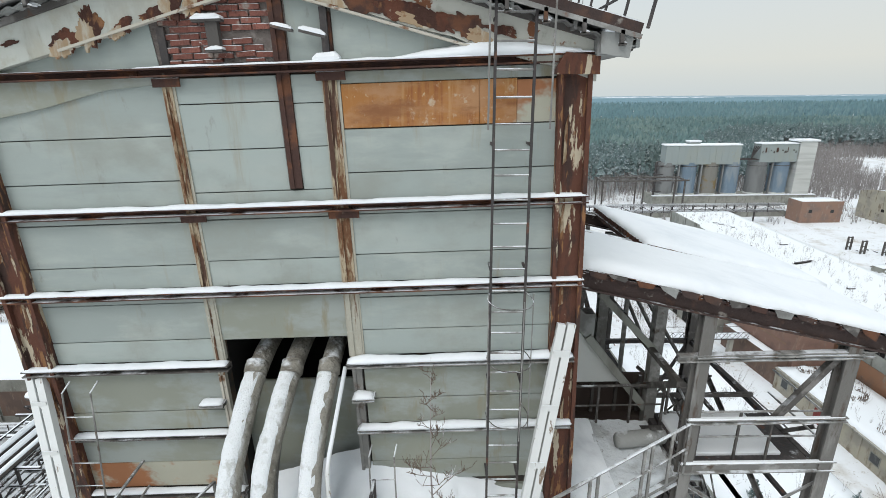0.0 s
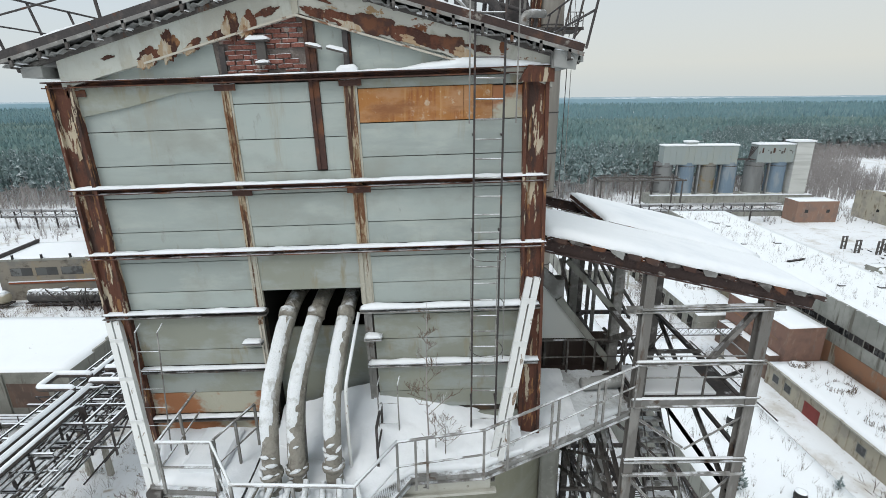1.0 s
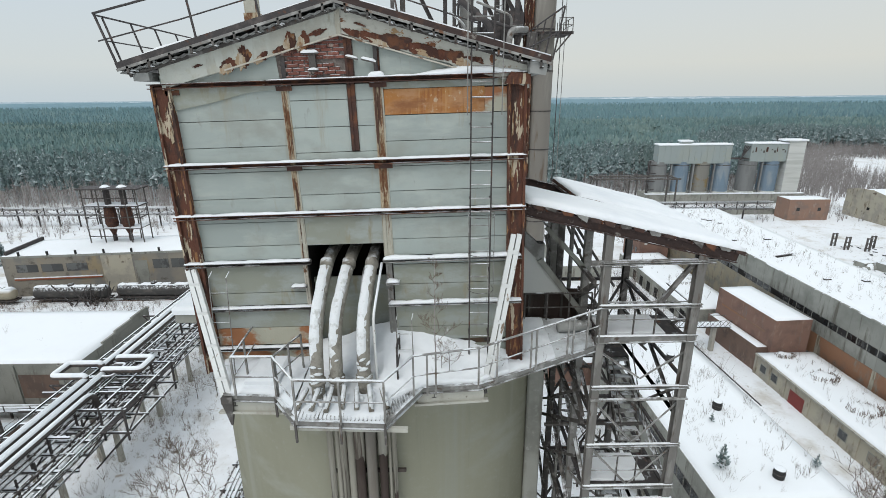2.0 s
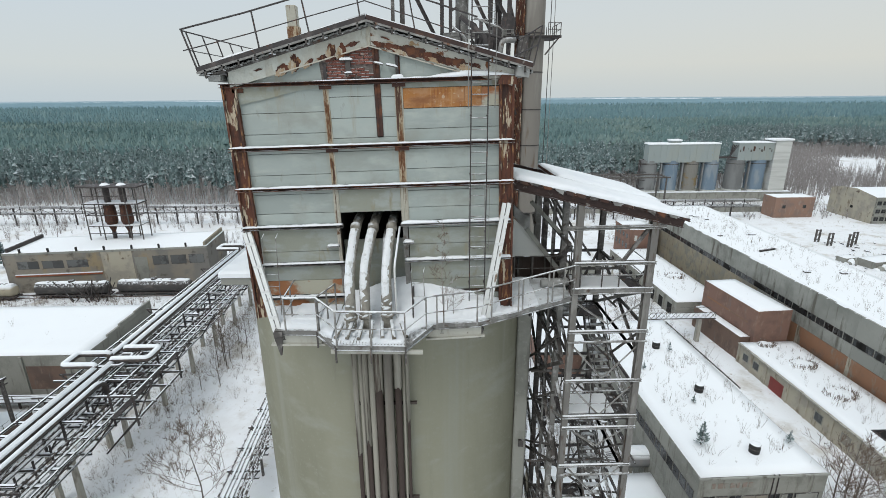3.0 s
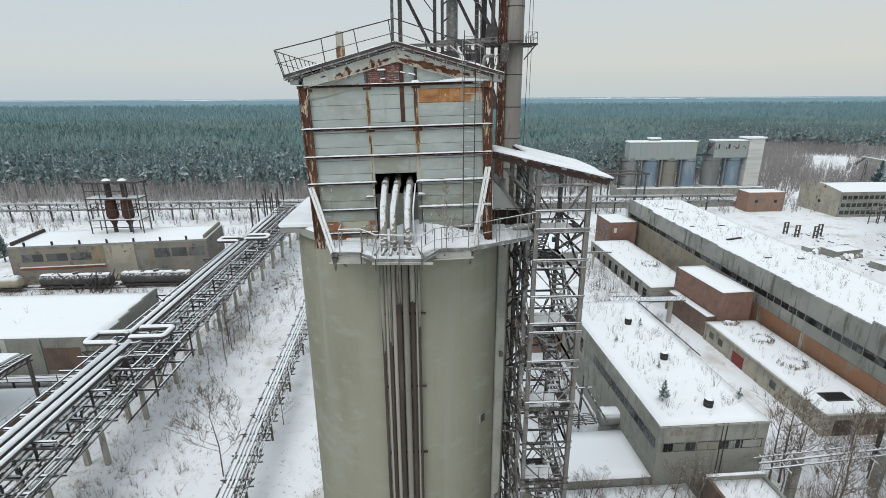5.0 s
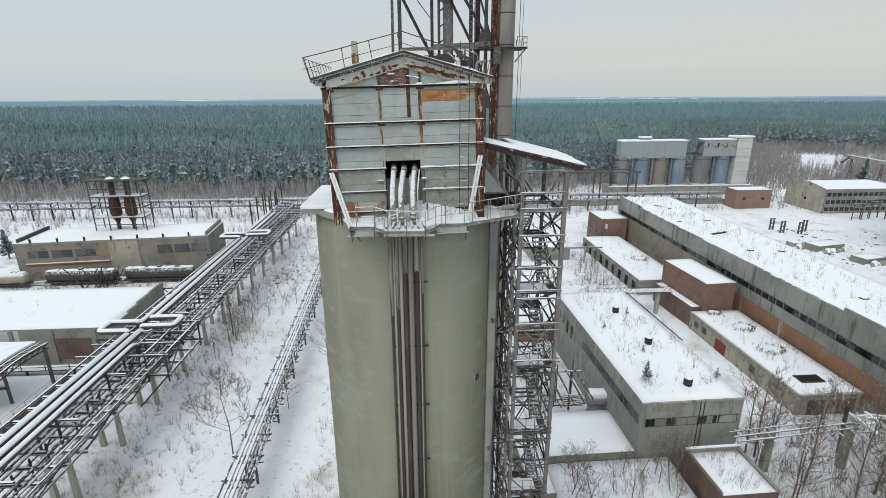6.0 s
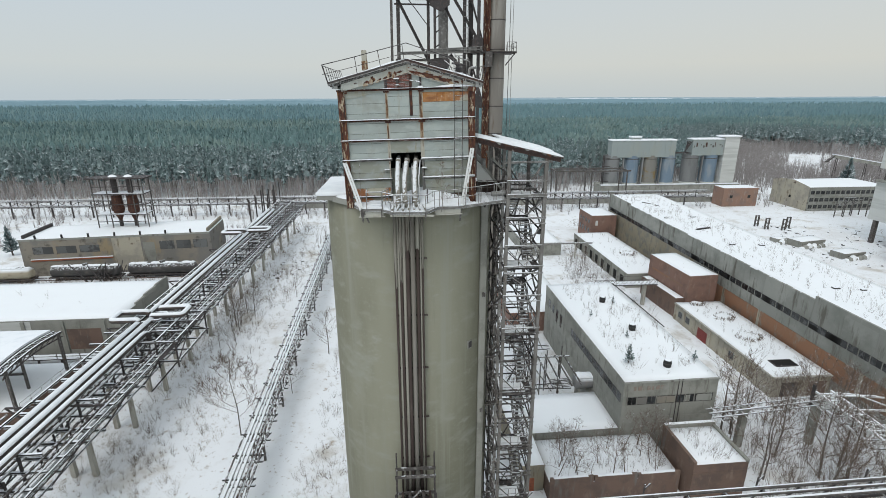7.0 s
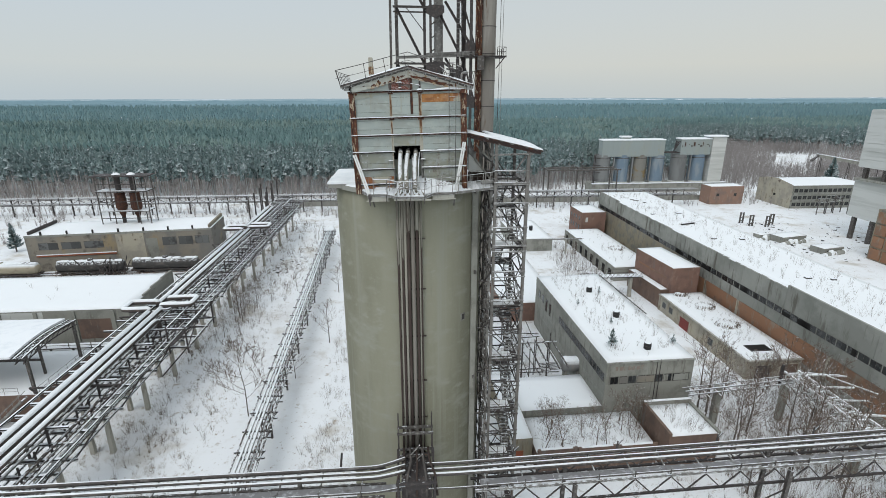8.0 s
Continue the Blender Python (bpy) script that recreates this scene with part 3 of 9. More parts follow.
for zz in (20.9, 18.7):
    g = Geo().beam((-4.0, 5.2, zz), (-1.05, 5.2, zz), 0.14, 0.2)
    g.beam((-4.0, 6.0, zz), (-1.05, 6.0, zz), 0.14, 0.2)
    g.beam((-3.9, 5.2, zz), (-3.9, 6.3, zz), 0.1).beam((-1.15, 5.2, zz), (-1.15, 6.3, zz), 0.1)
    part("anchor_frame", g, STEEL, risers, "dark steel frame holding the pipes")

# ---- cabin on the tower top, leaning a little ----
LEAN_CABIN = Matrix.Translation((-2.45, 6.0, 44.0)) @ Matrix.Rotation(radians(-1.4), 4, "Y") @ Matrix.Translation((2.45, -6.0, -44.0))
cabin = thing("tower_cabin", "pale panel-clad cabin with rusty frame on the tower top", "cabin", at=LEAN_CABIN)
YF = 6.05                       # front plane of the panels
X0, X1 = -6.36, 1.50            # outer edges of the corner columns
B1, B2, B3, B4, B5, B6, BOT = 47.40, 45.70, 44.56, 43.43, 42.28, 41.22, 40.55
YB = 13.4

for xa, xb, za, zb in ((X0 + 0.15, -3.58, BOT, 47.9), (-1.70, X1 - 0.15, BOT, 47.9), (-3.58, -1.70, 43.80, 47.6)):
    part("front_backing", Geo().box(xa, xb, YF + 0.05, YF + 0.2, za, zb), BACKING, cabin)
g = Geo().box(X0 + 0.1, X0 + 0.25, YF + 0.2, YB, BOT, 47.6).box(X1 - 0.25, X1 - 0.1, YF + 0.2, YB, BOT, 47.6).box(X0 + 0.1, X1 - 0.1, YB, YB + 0.15, BOT, 47.6)
part("side_wall", g, PANEL_DIRTY, cabin)
# Chamber walls are coloured near-black to paint the shade behind the opening.
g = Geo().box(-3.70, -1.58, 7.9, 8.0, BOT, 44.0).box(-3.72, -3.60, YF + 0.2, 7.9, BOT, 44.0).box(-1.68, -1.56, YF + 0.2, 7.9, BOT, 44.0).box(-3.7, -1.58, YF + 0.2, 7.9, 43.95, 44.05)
part("pipe_chamber", g, SHADE_BLACK, cabin, "chamber behind the pipe opening, painted near-black as shade")
g = Geo().box(-3.58, -1.70, YF + 0.45, YF + 0.5, BOT, 42.85)
part("recessed_panel", g, PANEL_DIRTY, cabin)


def panel(x0, x1, z0, z1, mat, proud=0.0, label=""):
    g = Geo()
    y0, y1, b = YF - proud, YF + 0.05, 0.006
    g.loft([[(x0, y1, z0), (x1, y1, z0), (x1, y1, z1), (x0, y1, z1)][::-1], [(x0, y0 + b, z0), (x1, y0 + b, z0), (x1, y0 + b, z1), (x0, y0 + b, z1)][::-1],
            [(x0 + b, y0, z0 + b), (x1 - b, y0, z0 + b), (x1 - b, y0, z1 - b), (x0 + b, y0, z1 - b)][::-1]])
    part("panel", g, mat, cabin, label)


BAY1, BAY2, BAY3 = (-5.99, -3.66), (-3.56, -1.72), (-1.56, 1.14)
GAP = 0.012
rows_of = {
    BAY1: [47.33, 46.65, 46.09, 45.76, None, 45.64, 45.545, 44.95, 44.62, None, 44.50, 44.395, 43.83, 43.49, None, 43.36, 42.665, 42.34, None, 42.2, 41.75, 41.28, None, 41.14, 40.6],
    BAY2: [47.33, 47.02, 46.46, 45.92, 45.76, None, 45.64, 45.56, 44.99, 44.62, None, 44.48, 43.80],
    BAY3: [46.66, 46.115, 45.76, None, 45.64, 45.575, 45.015, 44.62, None, 44.48, 44.39, 43.895, 43.49, None, 43.36, 43.27, 42.77, 42.34, None, 42.2, 41.65, 41.28, None, 41.14, 40.6],
}
for bay, zz in rows_of.items():
    last = None
    for k, z in enumerate(zz):
        if z is None:
            last = None
            continue
        if last is not None:
            m = PANEL_DIRTY if z < 42.8 else PANEL
            if bay is BAY1 and z in (41.75, 41.28):
                m = PANEL_HALF if z == 41.28 else PANEL_DIRTY
            if bay is BAY1 and z == 40.6:
                m = PANEL_HALF
            if bay is BAY2 and z == 43.80:
                m = PANEL_DIRTY
            if bay is BAY3 and z == 40.6:
                m = PANEL_DIRTY
            x1 = bay[1] if not (bay is BAY2 and z > 45.9) else -2.29
            panel(bay[0], x1, z + GAP, last, m, proud=0.004 * (k % 3))
        last = z
for z1, z0 in ((47.33, 47.0), (46.99, 46.475), (46.465, 45.93)):
    panel(-2.12, -1.73, z0, z1, PANEL)
panel(-1.52, 1.10, 47.205, 47.345, PANEL_DIRTY)
panel(-1.52, 0.16, 46.675, 47.198, PANEL_RUST, 0.01, "orange rusted sheet panel")
panel(0.163, 0.62, 46.675, 47.198, PANEL_RUST, 0.008, "orange rusted sheet panel")
panel(0.623, 1.10, 46.675, 47.18, PANEL_HALF, 0.006)
# loose sheet with a slanting lower edge under the left eave
g = Geo().loft([[(-6.0, y, 46.90), (-5.17, y, 47.04), (-4.36, y, 47.225), (-3.7, y, 47.27), (-3.7, y, 47.36), (-6.0, y, 47.36)][::s] for y, s in ((YF + 0.005, -1), (YF - 0.045, -1))])
part("loose_sheet", g, PANEL_DIRTY, cabin, "sagging loose cladding sheet")

# corner columns, mullions
for x, nm in ((X0, 0), (X1 - 0.40, 1)):
    col = part("corner_column", Geo().box(x + 0.055, x + 0.345, YF - 0.075, YF - 0.05, 40.6, 47.4), RUST, cabin, "rusty steel column with flaking cream paint")
    for xa, xb in ((x, x + 0.055), (x + 0.345, x + 0.40)):
        part("flange", Geo().box(xa, xb, YF - 0.14, YF + 0.25, 40.6, 47.4), RUST, col)
    r2 = random.Random(nm + 3)
    for k in range(6):
        z = 40.9 + k * 1.02 + r2.random() * 0.3
        xa = x + 0.08 + r2.random() * 0.14
        hh = 0.22 + r2.random() * 0.42
        g = Geo().loft([[(xa, y, z), (xa + 0.03 + 0.04 * r2.random(), y, z + 0.05), (xa + 0.05, y, z + hh), (xa + 0.01, y, z + hh * 0.75)][::-1] for y in (YF - 0.073, YF - 0.079 - 0.012 * r2.random())])
        part("paint_flake", g, RUST_LIGHT, col, "loose flake of cream paint")
MULL = [(-3.66, 0.10, B3, 47.36, RUST_LIGHT), (-1.72, 0.16, B3, 47.36, RUST_LIGHT), (-3.66, 0.11, 43.45, B3, FLAKED_TRIM), (-1.72, 0.17, 43.5, B3, FLAKED_TRIM), (-2.27, 0.15, 45.95, 48.25, RUST_DARK), (-3.66, 0.08, 42.3, 43.45, CREAM_TRIM),
        (-1.72, 0.13, 40.6, 43.5, STEEL_PALE), (-1.66, 0.09, 47.4, 48.0, RUST_DARK), (-3.66, 0.08, 40.6, 42.3, STEEL_PALE)]
for x, w, z0, z1, m in MULL:
    g = Geo().box(x - 0.005, x + w * 0.35, YF - 0.05, YF + 0.05, z0, z1).box(x + w * 0.35, x + w, YF - 0.03, YF + 0.05, z0, z1)
    part("mullion", g, m, cabin)
for x, w in ((-3.66, 0.11), (-1.72, 0.17)):
    part("cover_strip", Geo().box(x - 0.028, x + w + 0.025, YF - 0.018, YF + 0.05, 43.5, 47.3), FLAKED_TRIM, cabin, "weathered cream cover strip")


for x, z, w in ((-3.60, 47.29, 0.34), (-1.62, 47.30, 0.36), (-1.62, 45.60, 0.40), (-3.58, 45.61, 0.34), (-5.95, 47.27, 0.30)):
    part("gusset_plate", Geo().soft_box(x - w / 2, x + w / 2, YF - 0.075, YF - 0.055, z - 0.055, z + 0.05, 0.008), RUST_DARK, cabin, "small rusty gusset plate")


def girt(x0, x1, z, depth=0.14, high=0.11, snow_h=0.055, mat=RUST_DARK, seed=0):
    g = Geo().channel((x0, YF - depth / 2, z), (x1, YF - depth / 2, z), depth, high, 0.018)
    ob = part("girt", g, mat, cabin, "dark rusty horizontal rail with lying snow")
    s = Geo().lump((x0 + 0.02, YF - depth / 2 - 0.005, z + high / 2), (x1 - 0.02, YF - depth / 2 - 0.005, z + high / 2), depth * 1.02, snow_h * 0.66, 0.05, seed)
    part("snow_cap", s, SNOW, ob, "ridge of snow", smooth=True)


girt(X0 - 0.06, -3.95, B1, 0.15, 0.10, 0.008, seed=1)
girt(-3.94, X1 + 0.02, B1, 0.16, 0.10, 0.035, seed=11)
girt(X0 - 0.06, X1 + 0.03, B2, 0.15, 0.10, 0.062, seed=2)
girt(X0 - 0.06, X1 + 0.03, B3, 0.15, 0.09, 0.062, seed=3)
girt(X0 - 0.05, -3.46, B4, 0.16, 0.09, 0.06, STEEL, seed=4)
girt(-1.78, X1 - 0.05, B4 - 0.02, 0.16, 0.08, 0.10, STEEL_PALE, seed=5)
girt(-6.02, -3.5, B5, 0.13, 0.07, 0.06, STEEL, seed=6)
girt(-1.72, X1, B5, 0.14, 0.07, 0.10, STEEL_PALE, seed=7)
girt(-6.02, -3.55, B6, 0.13, 0.08, 0.06, STEEL, seed=8)
girt(-1.74, -1.42, 42.86, 0.2, 0.06, 0.10, STEEL_PALE, seed=9)
girt(-3.98, -3.62, 42.83, 0.18, 0.05, 0.06, STEEL_PALE, seed=10)
s = Geo()
rr = []
for k in range(22):
    x = -1.4 + 2.75 * k / 21
    h = 0.03 + 0.19 * math.exp(-((x - 0.35) / 0.75) ** 2) + 0.03 * noise.noise((x * 3, 0, 0))
    rr.append([(x, YF - 0.17, B1 + 0.05), (x, YF - 0.16, B1 + 0.05 + h * 0.55), (x, YF - 0.02, B1 + 0.05 + h), (x, YF + 0.06, B1 + 0.05 + h), (x, YF + 0.06, B1 + 0.05)])
s.loft(rr)
part("snow_drift", s, SNOW, cabin, "drift of snow on the top rail", smooth=True)

# gable: brick infill, sheets, peeling fascia, roof
APX, APZ, EVL, EVR, EVZ = -2.34, 48.915, -6.82, 1.95, 47.785
SL, SLR = (APZ - EVZ) / (APX - EVL), 0.300
rz = lambda x: APZ - (SL if x < APX else SLR) * abs(x - APX)      # roof's lower face over x
g = Geo()
g.loft([[(X0 + 0.2, y, 47.45), (X1 - 0.2, y, 47.45), (X1 - 0.2, y, rz(X1 - 0.2) - 0.1), (APX, y, APZ - 0.1), (X0 + 0.2, y, rz(X0 + 0.2) - 0.1)] for y in (YF + 0.19, YF + 0.022)])
part("gable_backing", g, MORTAR, cabin)
g = Geo().loft([[(-6.2, y, 47.46), (-3.68, y, 47.46), (-3.72, y, 47.98), (-6.2, y, 47.62)] for y in (YF + 0.05, YF + 0.01)])
part("gable_sheet", g, PANEL, cabin)
g = Geo().loft([[(-2.10, y, 47.46), (-1.66, y, 47.46), (-1.66, y, 48.16), (-2.10, y, 48.2)] for y in (YF + 0.05, YF + 0.02)])
part("gable_sheet", g, PANEL, cabin)
g = Geo().loft([[(-1.56, y, 47.46), (1.2, y, 47.46), (1.2, y, 47.62), (-1.56, y, 48.18)] for y in (YF + 0.05, YF + 0.01)])
part("gable_sheet", g, PANEL, cabin)
brick_mesh = mesh_of(Geo().soft_box(-0.115, 0.115, -0.05, 0.05, -0.031, 0.031, 0.006), BRICK_PIECE)
r2 = random.Random(11)
row, z = 0, 47.50
while z < 48.5:
    x = -3.50 + (0.125 if row % 2 else 0)
    while x < -1.80:
        top = 48.08 + 0.27 * (x + 3.5) if x < -2.4 else 48.36 - 0.27 * (x + 2.4)
        if (x < -2.33 or x > -2.1) and z < top and r2.random() > 0.07 and not (x > -2.1 and z < 48.18):
            ob = part("brick", brick_mesh, None, cabin)
            ob.matrix_local = pose(x + r2.uniform(-0.012, 0.012), YF + 0.058 - r2.random() * 0.028, z + r2.uniform(-0.006, 0.006), r2.uniform(-4, 4), r2.uniform(-2.5, 2.5), r2.uniform(-4, 4))
        x += 0.25
    z += 0.074
    row += 1
g = Geo().box(-3.62, -2.28, YF - 0.06, YF + 0.03, 47.44, 47.49).box(-3.62, -3.53, YF - 0.03, YF + 0.03, 47.44, 47.9)
part("brick_frame", g, STEEL_DARK, cabin)
for x, z0, w in ((-2.98, 47.93, 0.34), (-2.94, 47.60, 0.2)):
    g = Geo().box(x - w / 2, x + w / 2, YF - 0.12, YF + 0.02, z0, z0 + 0.03)
    ob = part("bracket_plate", g, STEEL, cabin)
    part("snow_cap", Geo().lump((x - w / 2, YF - 0.06, z0 + 0.03), (x + w / 2, YF - 0.06, z0 + 0.03), 0.15, 0.05, 0.06, 3), SNOW, ob)
g = Geo().box(-3.01, -2.87, YF - 0.09, YF, 47.62, 47.93)
part("bracket_post", g, STEEL, cabin)
for a, b in (((-2.24, 47.86), (-2.0, 47.80)), ((-1.92, 47.80), (-1.62, 47.72))):
    g = Geo().beam((a[0], YF - 0.1, a[1]), (b[0], YF - 0.1, b[1]), 0.09, 0.03)
    g2 = Geo().lump((a[0], YF - 0.1, a[1] + 0.015), (b[0], YF - 0.1, b[1] + 0.015), 0.1, 0.045, 0.05, 4)
    ob = part("loose_bar", g, STEEL, cabin)
    part("snow_cap", g2, SNOW, ob)
g = Geo().box(-1.68, -1.60, YF - 0.08, YF, 47.45, 48.05)
ob = part("vent_post", g, STEEL_DARK, cabin)
part("snow_cap", Geo().lump((-1.8, YF - 0.07, 47.47), (-1.48, YF - 0.07, 47.47), 0.16, 0.08, 0.05, 7), SNOW, ob)


def strip(x0, x1, off0, off1, y0, y1, mat, name, label="", n=12, rag=0.0, seed=0):
    """A band along the slope, from off0 to off1 below the roof's underside."""
    g = Geo()
    rings = []
    for k in range(n + 1):
        x = x0 + (x1 - x0) * k / n
        zt, zb = rz(x) - off0, rz(x) - off1 + rag * noise.noise((x * 2.3 + seed, seed, 0))
        rings.append([(x, y0, zb), (x, y0, zt), (x, y1, zt), (x, y1, zb)])
    g.loft(rings)
    part(name, g, mat, cabin, label)


strip(-6.12, APX, 0.10, 0.62, YF - 0.10, YF + 0.02, FASCIA, "fascia", "peeling cream fascia board with rust patches", 16, 0.02, 1)
strip(APX, 1.55, 0.10, 0.60, YF - 0.10, YF + 0.02, FASCIA_RUST, "fascia", "rusted fascia board with peeling paint", 16, 0.06, 2)
strip(-4.75, APX, 0.615, 0.645, YF - 0.135, YF - 0.05, CREAM_TRIM, "fascia_trim", "pale trim strip", 8)
strip(APX, 0.2, 0.62, 0.65, YF - 0.135, YF - 0.05, CREAM_TRIM, "fascia_trim", "pale trim strip", 8)
part("apex_cleat", Geo().box(APX - 0.05, APX + 0.05, YF - 0.13, YF - 0.09, APZ - 0.62, APZ - 0.16), FLAKED_TRIM, cabin, "flaking cleat under the ridge")


SCABS = iter(range(1, 100))


def rust_patch(x, z, w, h, seed, mat, label="", y=YF - 0.10, tilt=0.0):
    """A ragged scab of bare rust, a few millimetres proud of the sheet."""
    n = 56
    y -= 0.0008 * next(SCABS)
    pts = []
    for k in range(n):
        a = 2 * math.pi * k / n
        ca, sa = math.cos(a), math.sin(a)
        q = 1 + 0.50 * noise.noise((ca * 1.3 + seed, sa * 1.3, seed * 3.7)) + 0.30 * noise.noise((ca * 3.5 + seed, sa * 3.5, 1.0)) + 0.22 * noise.noise((ca * 9 + seed, sa * 9, 2.0))
        dx, dz = w / 2 * q * ca, h / 2 * q * sa
        pts.append((x + dx, z + dz + tilt * dx))
    g = Geo().loft([[(px, yy, pz) for px, pz in pts][::-1] for yy in (y + 0.03, y - 0.004)])
    part("rust_patch", g, mat, cabin, label)


for k, (x, z, w, h) in enumerate(((-4.65, 47.77, 0.34, 0.26), (-4.33, 47.92, 0.24, 0.40), (-3.95, 47.92, 0.24, 0.17), (-3.56, 48.03, 0.34, 0.13), (-3.33, 48.18, 0.18, 0.40), (-3.05, 48.2, 0.20, 0.34), (-2.78, 48.33, 0.36, 0.10), (-5.3, 47.78, 0.2, 0.05))):
    rust_patch(x, z, w, h, k + 1.3, RUST_SCAB, "ragged rust patch", tilt=0.25)
    if h > 0.15:
        rust_patch(x - 0.08, z - 0.07, w * 0.8, h * 0.75, k + 8.1, RUST_STAIN, "pale rust stain round a patch", YF - 0.10, 0.25)
for k, (x, z, w, h) in enumerate(((-2.05, 48.31, 0.34, 0.14), (-1.62, 48.20, 0.62, 0.20), (-1.15, 48.09, 0.66, 0.27), (-0.72, 47.97, 0.56, 0.22), (-0.32, 47.85, 0.52, 0.24), (0.05, 47.77, 0.40, 0.26), (0.42, 47.72, 0.36, 0.12), (-1.9, 48.46, 0.2, 0.05))):
    rust_patch(x, z, w, h, k + 21.7, RUST_SCAB if k % 3 != 2 else RUST_DARK, "ragged rust patch", tilt=-0.28)
    if k % 2:
        rust_patch(x + 0.12, z - 0.10, w * 0.7, h * 0.6, k + 31.2, RUST_STAIN, "pale rust stain round a patch", YF - 0.10, -0.28)
for side, x0, x1 in ((0, EVL, APX), (1, APX, EVR)):
    g = Geo()
    za, zb = rz(x0), rz(x1)
    g.loft([[(x0, y, za - 0.06), (x0, y, za + 0.02), (x1, y, zb + 0.02), (x1, y, zb - 0.06)] for y in (5.73, YB + 0.5)])
    part("roof", g, ROOF_FELT, cabin, "sheet roof with dark ribbed underside")
    g = Geo()
    n = 24
    rings = []
    for k in range(n + 1):
        y = 5.79 + (YB + 0.4 - 5.79) * k / n
        rings.append([(x0 + 0.03, y, za + 0.02), (x0 + 0.05, y, za + 0.10 + 0.03 * noise.noise((y, side, 0)))] +
                     [(x0 + (x1 - x0) * t, y, za + (zb - za) * t + 0.13 + 0.16 * t * (y > 6.5) + 0.05 * noise.noise((y * 0.9, t * 3, side))) for t in (0.2, 0.4, 0.6, 0.8)] +
                     [(x1, y, zb + 0.13), (x1, y, zb + 0.02)])
    g.loft(rings)
    part("roof_snow", g, SNOW, cabin, "blanket of snow on the roof", smooth=True)
    # lapped corrugated sheets under the verge
    for k in range(6):
        xa, xb = x0 + (x1 - x0) * k / 6, x0 + (x1 - x0) * (k + 1) / 6
        rings = []
        for j in range(13):
            x = xa + (xb - xa) * j / 12
            w = 0.018 * math.sin(j * math.pi / 1.5)
            sag = 0.03 * (k % 2) + 0.02
            rings.append([(x, 5.77, rz(x) - 0.10 - sag + w), (x, YF + 0.02, rz(x) - 0.10 - sag + w), (x, YF + 0.02, rz(x) - 0.08 - sag + w), (x, 5.77, rz(x) - 0.08 - sag + w)])
        ob = part("soffit_sheet", Geo().loft(rings), SHEET_GREY, cabin, "grey corrugated sheet under the verge")
        if k % 2 == 0 or side:
            xs_ = xa + (xb - xa) * (0.35 + 0.3 * (k % 3) / 2)
            part("snow_cap", Geo().lump((xs_ - 0.07, 5.80, rz(xs_) - 0.13), (xs_ + 0.09, 5.80, rz(xs_) - 0.145), 0.10, 0.035, 0.05, k), SNOW, ob)
        part("sheet_lap", Geo().box(xb - 0.03, xb + 0.012, 5.75, YF, rz(xb) - 0.16, rz(xb) - 0.07), SHEET_GREY, cabin)
    part("verge_angle", Geo().beam((x0, 5.70, za + 0.03), (x1, 5.70, zb + 0.03), 0.05, 0.11), RUST_EDGE if side else STEEL_DARK, cabin, "dark verge angle")
    for k in range(10):
        x = x0 + (x1 - x0) * (k + 0.5) / 10
        hook = part("verge_hook", Geo().box(x - 0.022, x + 0.022, 5.67, 5.715, rz(x) - 0.19, rz(x) - 0.04).box(x - 0.022, x + 0.05, 5.67, 5.79, rz(x) - 0.20, rz(x) - 0.175), STEEL, cabin, "small verge hook")
        part("snow_cap", Geo().lump((x - 0.02, 5.73, rz(x) - 0.175), (x + 0.06, 5.73, rz(x) - 0.178), 0.10, 0.03, 0.04, k), SNOW, hook)
    part("verge_strip", Geo().beam((x0, 5.685, za - 0.055), (x1, 5.685, zb - 0.055), 0.03, 0.05), VERGE, cabin, "pale verge strip")
    part("verge_purlin", Geo().beam((x0 + 0.1, 5.93, za - 0.15), (x1, 5.93, zb - 0.15), 0.06, 0.07), STEEL, cabin)
g = Geo().box(EVL + 0.2, -6.3, 5.85, YB, 47.52, 47.68)
part("eave_box", g, SHEET_GREY, cabin, "grey sheet boxed eave")
eave = part("eave_box", Geo().box(1.50, EVR - 0.08, 5.80, YB, 47.40, 47.46).box(1.50, EVR - 0.08, 5.80, YB, 47.60, 47.64).box(1.50, 1.54, 5.80, YB, 47.46, 47.60), SHEET_GREY, cabin, "open grey sheet-metal eave trough")
part("end_plate", Geo().loft([[(1.52, y, 47.42), (EVR - 0.10, y, 47.36), (EVR - 0.06, y, 47.60), (1.52, y, 47.66)] for y in (5.74, 5.78)]), SHEET_GREY, eave)
part("snow_cap", Geo().lump((1.55, 5.83, 47.65), (EVR - 0.1, 5.83, 47.62), 0.3, 0.06, 0.1, 5), SNOW, eave)
part("column_cap", Geo().loft([[(X1 - 0.5, y, 47.22), (X1 + 0.06, y, 47.20), (X1 + 0.06, y, 47.40), (X1 - 0.34, y, 47.46)] for y in (YF - 0.20, YF - 0.15)]), RUST, cabin, "rusty gusset plate over the column")
g = Geo().soft_box(-5.06, -4.76, 8.4, 8.7, 48.1, 49.72, 0.02)
ob = part("roof_vent", g, FLAKED_TRIM, cabin, "short rust-streaked vent stack")
part("stack_collar", Geo().box(-5.08, -4.74, 8.38, 8.72, 48.62, 49.12), RUST_LIGHT, ob, "rusty sheet collar")

